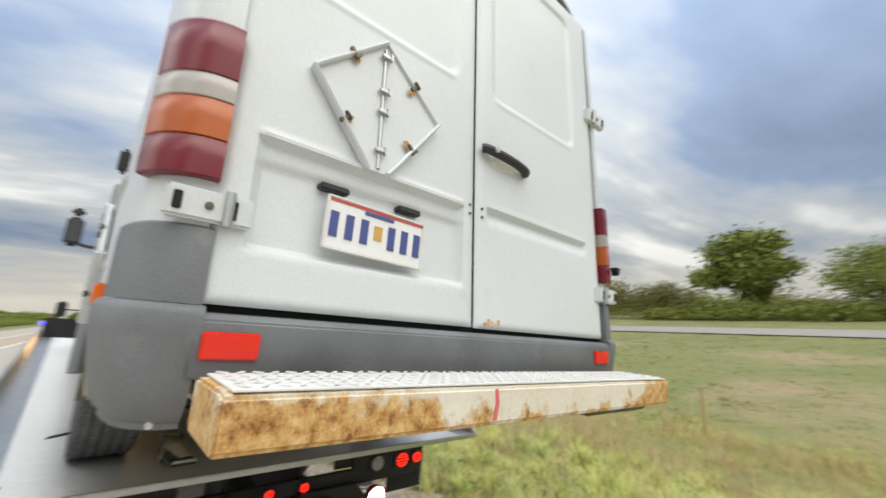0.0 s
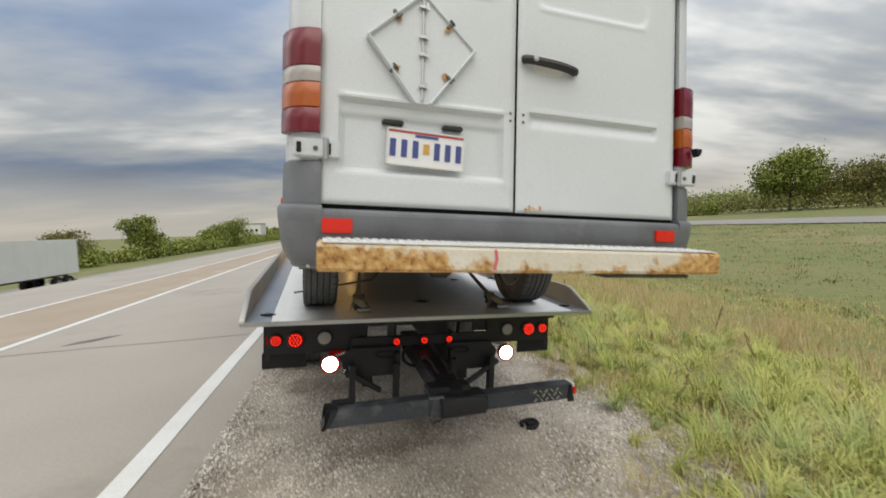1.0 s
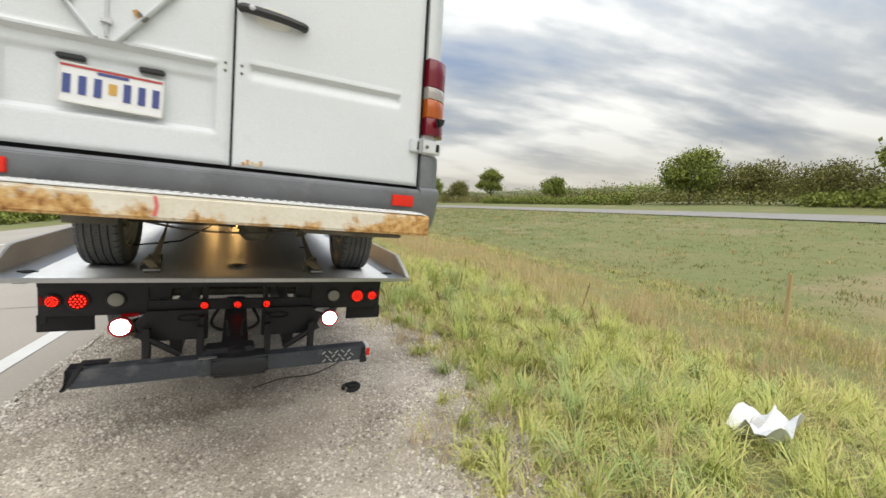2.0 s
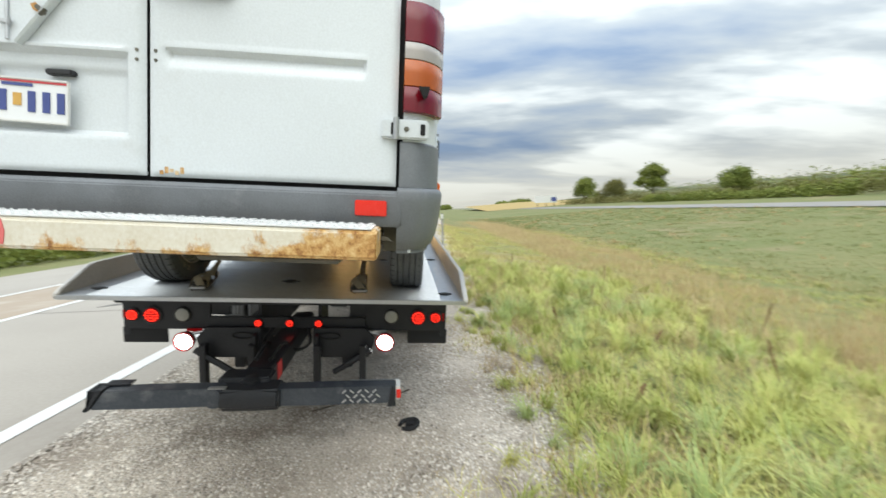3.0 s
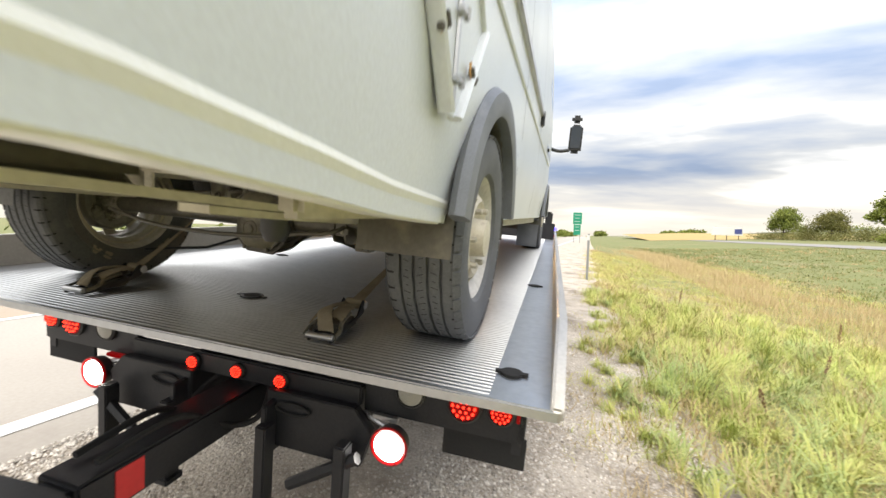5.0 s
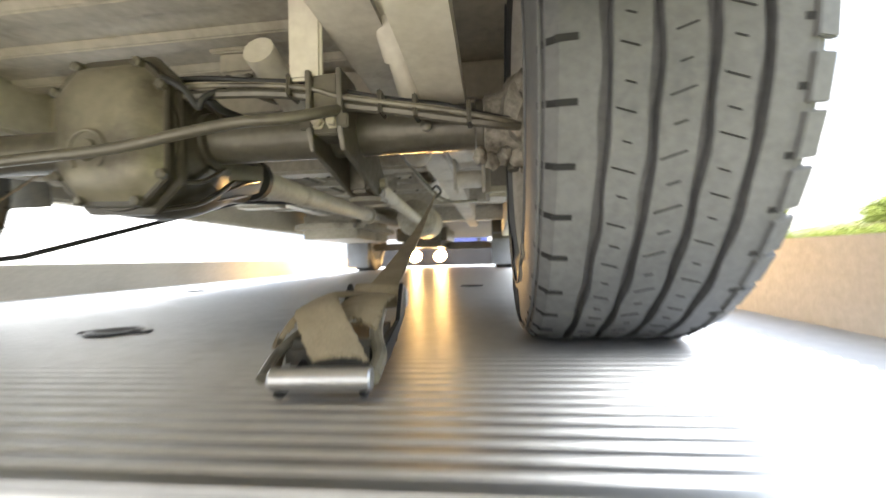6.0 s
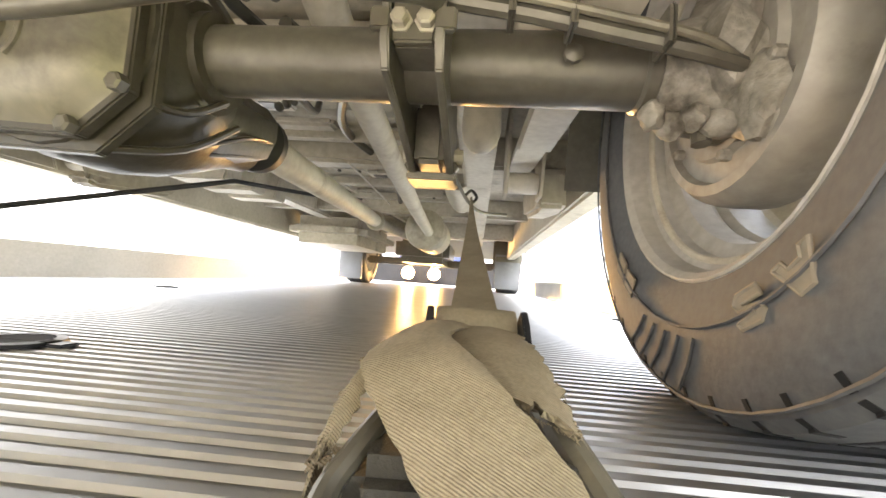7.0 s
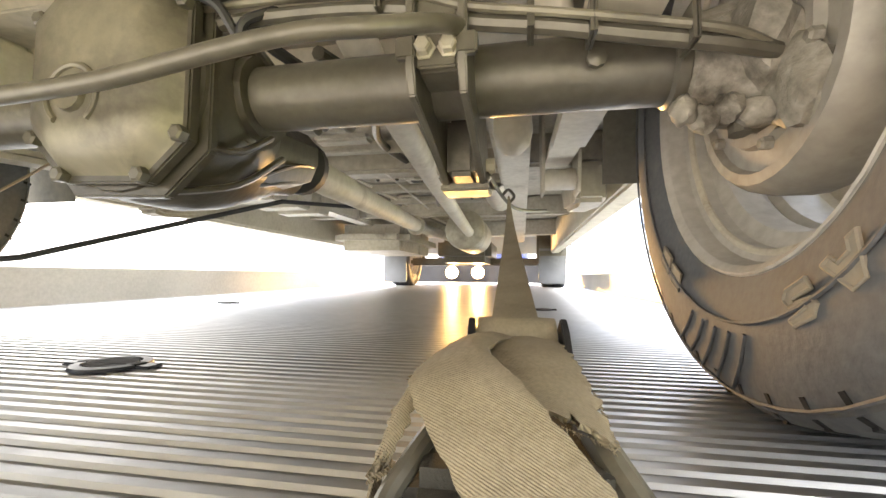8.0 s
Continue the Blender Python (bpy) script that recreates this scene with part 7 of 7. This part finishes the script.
    bm = B(); lathe(bm, [(0.02, 0), (0.03, .01), (.03, .06), (.02, .08)], (0.62, -0.18, 1.43), (0, 0, -1), 12); part("drain_plug", bm, BLACK, v)
    bm = B(); box(bm, 0.30, 0.62, -0.65, -0.45, 1.44, 1.50, 0.02); part("muffler_tip", bm, UNDER_DARK, v)


build_van()


# ---- tie-down straps on the deck ----
def ratchet(x, y, turn, label, flip=1):
    m = Matrix.Translation((x, y, DECK_Z)) @ pose(0, 0, 0, 0, 0, turn) @ Matrix.Scale(0.84, 4)
    ob = thing("ratchet_strap", label, "ratchet strap", TRUCK @ m, group="wheel tie-downs")

    def p(name, bm, mat, parent=None, label=""):
        o = new(name, finish(bm, name, mat)); o.parent = parent or ob
        if label:
            o["label"] = label
        return o
    # webbing: a crossed band over the handle, the layer below it and a frayed flap
    def band(name, left, right, seed, fray, thick=0.004, label=""):
        a, b = smooth_path(left, 8), smooth_path(right, 8)
        bm = B()

        def at(u, w):
            k = w * (len(a) - 1)
            i = min(int(k), len(a) - 2)
            p, q = a[i].lerp(a[i + 1], k - i), b[i].lerp(b[i + 1], k - i)
            c = p.lerp(q, u)
            e = abs(2 * u - 1)
            c.z += 0.006 * (1 - e * e) + 0.0008 * noise.noise(Vector((u * 9, w * 14, seed)))
            c.x += 0.6 * fray * (e ** 8) * noise.noise(Vector((w * 17, seed, 0)))
            c.y += fray * (w ** 20) * noise.noise(Vector((u * 40, seed, 3)))
            return c
        sheet(bm, 30, 60, at); thicken(bm, -thick)
        return p(name, bm, WEB, label=label)
    band("webbing", [(-0.050, 0.070, 0.080), (-0.058, 0.0, 0.086), (-0.076, -0.06, 0.076), (-0.062, -0.10, 0.064), (-0.038, -0.14, 0.047), (-0.016, -0.172, 0.034)],
         [(-0.006, 0.055, 0.085), (-0.026, -0.03, 0.090), (-0.008, -0.09, 0.082), (0.010, -0.122, 0.068), (0.030, -0.150, 0.048), (0.044, -0.172, 0.034)], 1, 0.006, label="worn khaki webbing with frayed edges")
    band("webbing_fold", [(-0.030, 0.055, 0.080), (-0.028, 0.0, 0.081), (-0.024, -0.05, 0.075), (-0.010, -0.090, 0.066)],
         [(0.036, 0.055, 0.081), (0.036, -0.01, 0.080), (0.037, -0.06, 0.071), (0.038, -0.102, 0.056)], 2, 0.010)
    band("webbing_flap", [(-0.056, 0.0, 0.078), (-0.074, -0.05, 0.072), (-0.084, -0.08, 0.056), (-0.088, -0.108, 0.034)],
         [(-0.036, 0.0, 0.079), (-0.056, -0.05, 0.075), (-0.070, -0.08, 0.060), (-0.078, -0.106, 0.040)], 3, 0.008, 0.0025)
    bm = B(); box(bm, -0.070, 0.044, -0.125, 0.03, 0.006, 0.045, 0.01); p("webbing_roll", bm, WEB_DARK)
    for s in (-1, 1):
        bm = B(); prism(bm, [(-0.20, 0.008), (-0.12, 0.024), (0.03, 0.045), (0.065, 0.090), (0.080, 0.100), (0.10, 0.085), (0.09, 0.045), (-0.05, 0.010), (-0.19, 0.0)], "x", s * 0.040, s * 0.0465, 0.001)
        p("ratchet_side", bm, STEEL_BLACK)
        bm = B(); lathe(bm, [(0.016, 0), (0.019, 0.003), (0.016, 0.006)], (s * 0.046 - .003, 0.10, 0.073), (1, 0, 0), 14); p("ratchet_gear", bm, STEEL)
        bm = B(); tube(bm, smooth_path([(s * 0.036 - 0.012, 0.0, 0.062), (s * 0.044 - 0.012, -0.07, 0.053), (s * 0.053 - 0.014, -0.105, 0.042), (s * 0.062 - 0.014, -0.13, 0.028), (s * 0.058 - 0.008, -0.18, 0.018)], 5), 0.0085 if s > 0 else 0.006, 10); p("handle_arm", bm, COVER if s > 0 else UNDER_DARK)
    # webbing wound on the spool, and loose threads along the torn edges
    bm = B(); lathe(bm, [(0.012, -0.0385), (0.021, -0.038), (0.0225, -0.02), (0.022, 0.02), (0.021, 0.038), (0.012, 0.0385)], (0, 0.10, 0.077), (1, 0, 0), 20); p("webbing_coil", bm, WEB)
    rng = random.Random(8)
    bm = B()
    for path, d in (([(-0.058, 0.0, 0.084), (-0.068, -0.03, 0.080), (-0.076, -0.06, 0.074)], -1), ([(-0.010, -0.090, 0.064), (0.012, -0.097, 0.062), (0.038, -0.102, 0.054)], 0), ([(0.037, -0.06, 0.070), (0.038, -0.102, 0.055)], 1), ([(-0.088, -0.108, 0.034), (-0.078, -0.106, 0.040)], 0)):
        pts = smooth_path(path, 60 // len(path))
        for c in pts:
            e = c + Vector((d * rng.uniform(0.0, 0.003), -rng.uniform(-0.001, 0.003) - (0 if d else 0.002), -rng.uniform(-0.001, 0.003)))
            tube(bm, [c, c.lerp(e, 0.5) + Vector((rng.uniform(-1, 1), rng.uniform(-1, 1), 0)) * 0.001, e], [0.0006, 0.0005, 0.0002], 3)
    tagged(p("loose_threads", bm, WEB), kind="stuff")
    bm = B(); lathe(bm, [(0.012, -0.046), (0.012, 0.046)], (0, 0.10, 0.075), (1, 0, 0), 16); p("spool", bm, UNDER)
    bm = B(); lathe(bm, [(0.0105, -0.052), (0.012, -0.05), (0.012, 0.05), (0.0105, 0.052)], (0, -0.19, 0.020), (1, 0, 0), 16); p("grip_bar", bm, STEEL, label="worn steel grip bar")
    return ob, m


def strap_to(ob, m, target, w0=0.026, w1=0.006):
    """The strap from the spool up to an anchor under the van."""
    a = Vector((0, 0.105, 0.082))
    b = m.inverted() @ Vector(target)
    bm = B()
    d = (b - a)
    side = Vector((1, 0, 0))
    loops = []
    for k in range(13):
        f = k / 12
        w = w0 + (w1 - w0) * f
        tw = 1.2 * f
        sd = side * math.cos(tw) + Vector((0, 0, 1)) * math.sin(tw) * 0.6
        c = a + d * f - Vector((0, 0, 0.02 * math.sin(f * math.pi)))
        th = d.cross(sd).normalized() * 0.002
        loops.append([c - sd * w / 1 - th, c + sd * w / 1 - th, c + sd * w / 1 + th, c - sd * w / 1 + th])
    loft(bm, loops)
    o = new("strap", finish(bm, "strap", WEB)); o.parent = ob
    bm = B(); tube(bm, smooth_path([b + Vector((0, -.03, -.03)), b + Vector((0.02, 0, 0)), b + Vector((0, .02, .03)), b + Vector((-.02, .01, .01))], 4), 0.006, 8)
    o = new("hook", finish(bm, "hook", UNDER_DARK)); o.parent = ob


r, m = ratchet(0.524, 0.286, 3, "khaki ratchet strap with a steel handle lying on the deck")
strap_to(r, m, (0.503, 1.3, 1.385))
r, m = ratchet(-0.50, 0.30, 4, "dark ratchet strap hooked under the van's axle")
strap_to(r, m, (-0.46, 0.75, 1.40))


# ---- passing traffic ----
def small_wheel(parent, x, y, r, w, s):
    bm = B(); lathe(bm, [(r * 0.6, -w), (r * 0.95, -w), (r, -w * 0.7), (r, w * 0.7), (r * 0.95, w), (r * 0.6, w)], (x, y, r), (1, 0, 0), 28, caps=False)
    t = part("wheel", bm, RUBBER_DARK, parent)
    bm = B(); lathe(bm, [(r * 0.62, s * w * 0.8), (r * 0.5, s * w * 0.5), (r * 0.2, s * w * 0.6), (0.001, s * w * 0.7)], (x, y, r), (1, 0, 0), 20, caps=False)
    part("rim", bm, GALV, t)


def pickup(label, paint, x, z):
    t = thing("pickup_truck", label, "pickup truck", Matrix.Translation((x, 0, z)), group="passing traffic")
    bm = B()
    prism(bm, [(-2.85, 0.55), (-2.9, 0.7), (-2.88, 1.18), (-0.9, 1.22), (2.7, 1.2), (2.95, 1.05), (3.0, 0.6), (2.9, 0.42), (-2.8, 0.45)], "x", -0.98, 0.98, 0.05); part("body", bm, paint, t)
    bm = B(); prism(bm, [(-0.95, 1.2), (-0.75, 1.76), (-0.6, 1.83), (0.75, 1.82), (1.6, 1.22)], "x", -0.86, 0.86, 0.06); cab = part("cab", bm, paint, t)
    bm = B(); box(bm, -0.80, 0.80, -2.75, -1.0, 0.95, 1.245, 0.02); part("bed", bm, RUBBER_DARK, t)
    for s in (-1, 1):
        bm = B(); prism(bm, [(-0.75, 1.32), (-0.64, 1.70), (0.08, 1.71), (0.08, 1.32)], "x", s * 0.861, s * 0.868); part("window", bm, GLASS, cab)
        bm = B(); prism(bm, [(0.14, 1.32), (0.14, 1.71), (0.72, 1.70), (1.3, 1.30)], "x", s * 0.861, s * 0.868); part("window", bm, GLASS, cab)
        bm = B(); box(bm, s * 0.82, s * 0.985, -2.905, -2.86, 0.78, 1.10, 0.01); part("tail_lamp", bm, REFLECTOR, t)
        bm = B(); box(bm, s * 0.97, s * 1.15, 0.95, 1.05, 1.25, 1.42, 0.03); part("door_mirror", bm, paint, t)
        for y in (-1.85, 1.9):
            bm = B(); lathe(bm, [(0.46, 0.0), (0.46, 0.012), (0.001, 0.012)], (s * 0.975, y, 0.45), (s, 0, 0), 28); part("wheel_arch", bm, SEAM, t)
            small_wheel(t, s * 0.89, y, 0.39, 0.13, s)
        bm = B(); box(bm, s * 0.981, s * 0.987, -0.6, 0.7, 1.02, 1.05, 0.0); part("door_handle", bm, BLACK, t)
    bm = B(); prism(bm, [(-0.965, 1.3), (-0.83, 1.70), (-0.81, 1.70), (-0.945, 1.3)], "x", -0.7, 0.7); part("rear_window", bm, GLASS, cab)
    bm = B(); box(bm, -0.95, 0.95, -3.0, -2.88, 0.48, 0.62, 0.03); part("rear_bumper", bm, STEEL, t)
    bm = B(); box(bm, -0.85, 0.85, -2.91, -2.885, 0.75, 1.12, 0.02); part("tailgate", bm, paint, t)
    return t


def semi():
    t = thing("semi_trailer_truck", "white semi-trailer truck on the opposite carriageway", "truck", Matrix.Translation((-25, 0, ground_z(-25) + 0.03)) @ pose(0, 0, 0, 0, 0, 180), group="passing traffic")
    bm = B(); box(bm, -1.28, 1.28, 0, 16.0, 1.15, 4.05, 0.04); b = part("trailer_box", bm, PAINT_TRAILER, t)
    for k in range(15):
        for s in (-1, 1):
            bm = B(); box(bm, s * 1.281, s * 1.295, 0.5 + 1.06 * k, 0.53 + 1.06 * k, 1.2, 4.0); part("trailer_rib", bm, PAINT_TRAILER, b)
    bm = B(); box(bm, -0.6, 0.6, 0.3, 15.5, 0.95, 1.15, 0.02); part("trailer_frame", bm, BLACK, t)
    bm = B(); box(bm, -1.1, 1.1, 0.0, 0.1, 0.5, 0.62, 0.02); part("under_guard", bm, STEEL, t)
    bm = B(); prism(bm, [(16.6, 0.6), (16.6, 3.6), (17.2, 3.9), (18.6, 3.0), (19.0, 2.1), (20.6, 1.8), (20.8, 0.5)], "x", -1.2, 1.2, 0.08); c = part("cab", bm, PAINT_TRAILER, t)
    for s in (-1, 1):
        bm = B(); prism(bm, [(17.6, 2.1), (17.6, 2.9), (18.3, 2.8), (18.75, 2.1)], "x", s * 1.201, s * 1.21); part("window", bm, GLASS, c)
        for y in (1.2, 2.5, 15.2, 16.5, 19.8):
            small_wheel(t, s * 1.05, y, 0.5, 0.2, s)
        bm = B(); tube(bm, [(s * 1.0, 16.7, 1.0), (s * 1.0, 16.7, 4.0)], 0.08, 10); part("exhaust_stack", bm, STEEL, c)
    return t


BLUE = pickup("blue pickup truck in the passing lane", PAINT_BLUE, -8.5, -0.03)
MAROON = pickup("maroon pickup truck in the passing lane", PAINT_MAROON, -9.8, -0.05)
SEMI = semi()


def motions():
    def drive(ob, y0, speed, flip=False):
        x, z = ob.location.x, ob.location.z
        walk(ob, [(t, pose(x, y0 + speed * t, z, 0, 0, 180 if flip else 0)) for t in (0.0, 2.0, 4.0, 6.0, 8.0)])
    drive(BLUE, -31.2, 30.0)
    drive(MAROON, -139.1, 32.0)
    drive(SEMI, 71.0, -32.0, True)


motions()
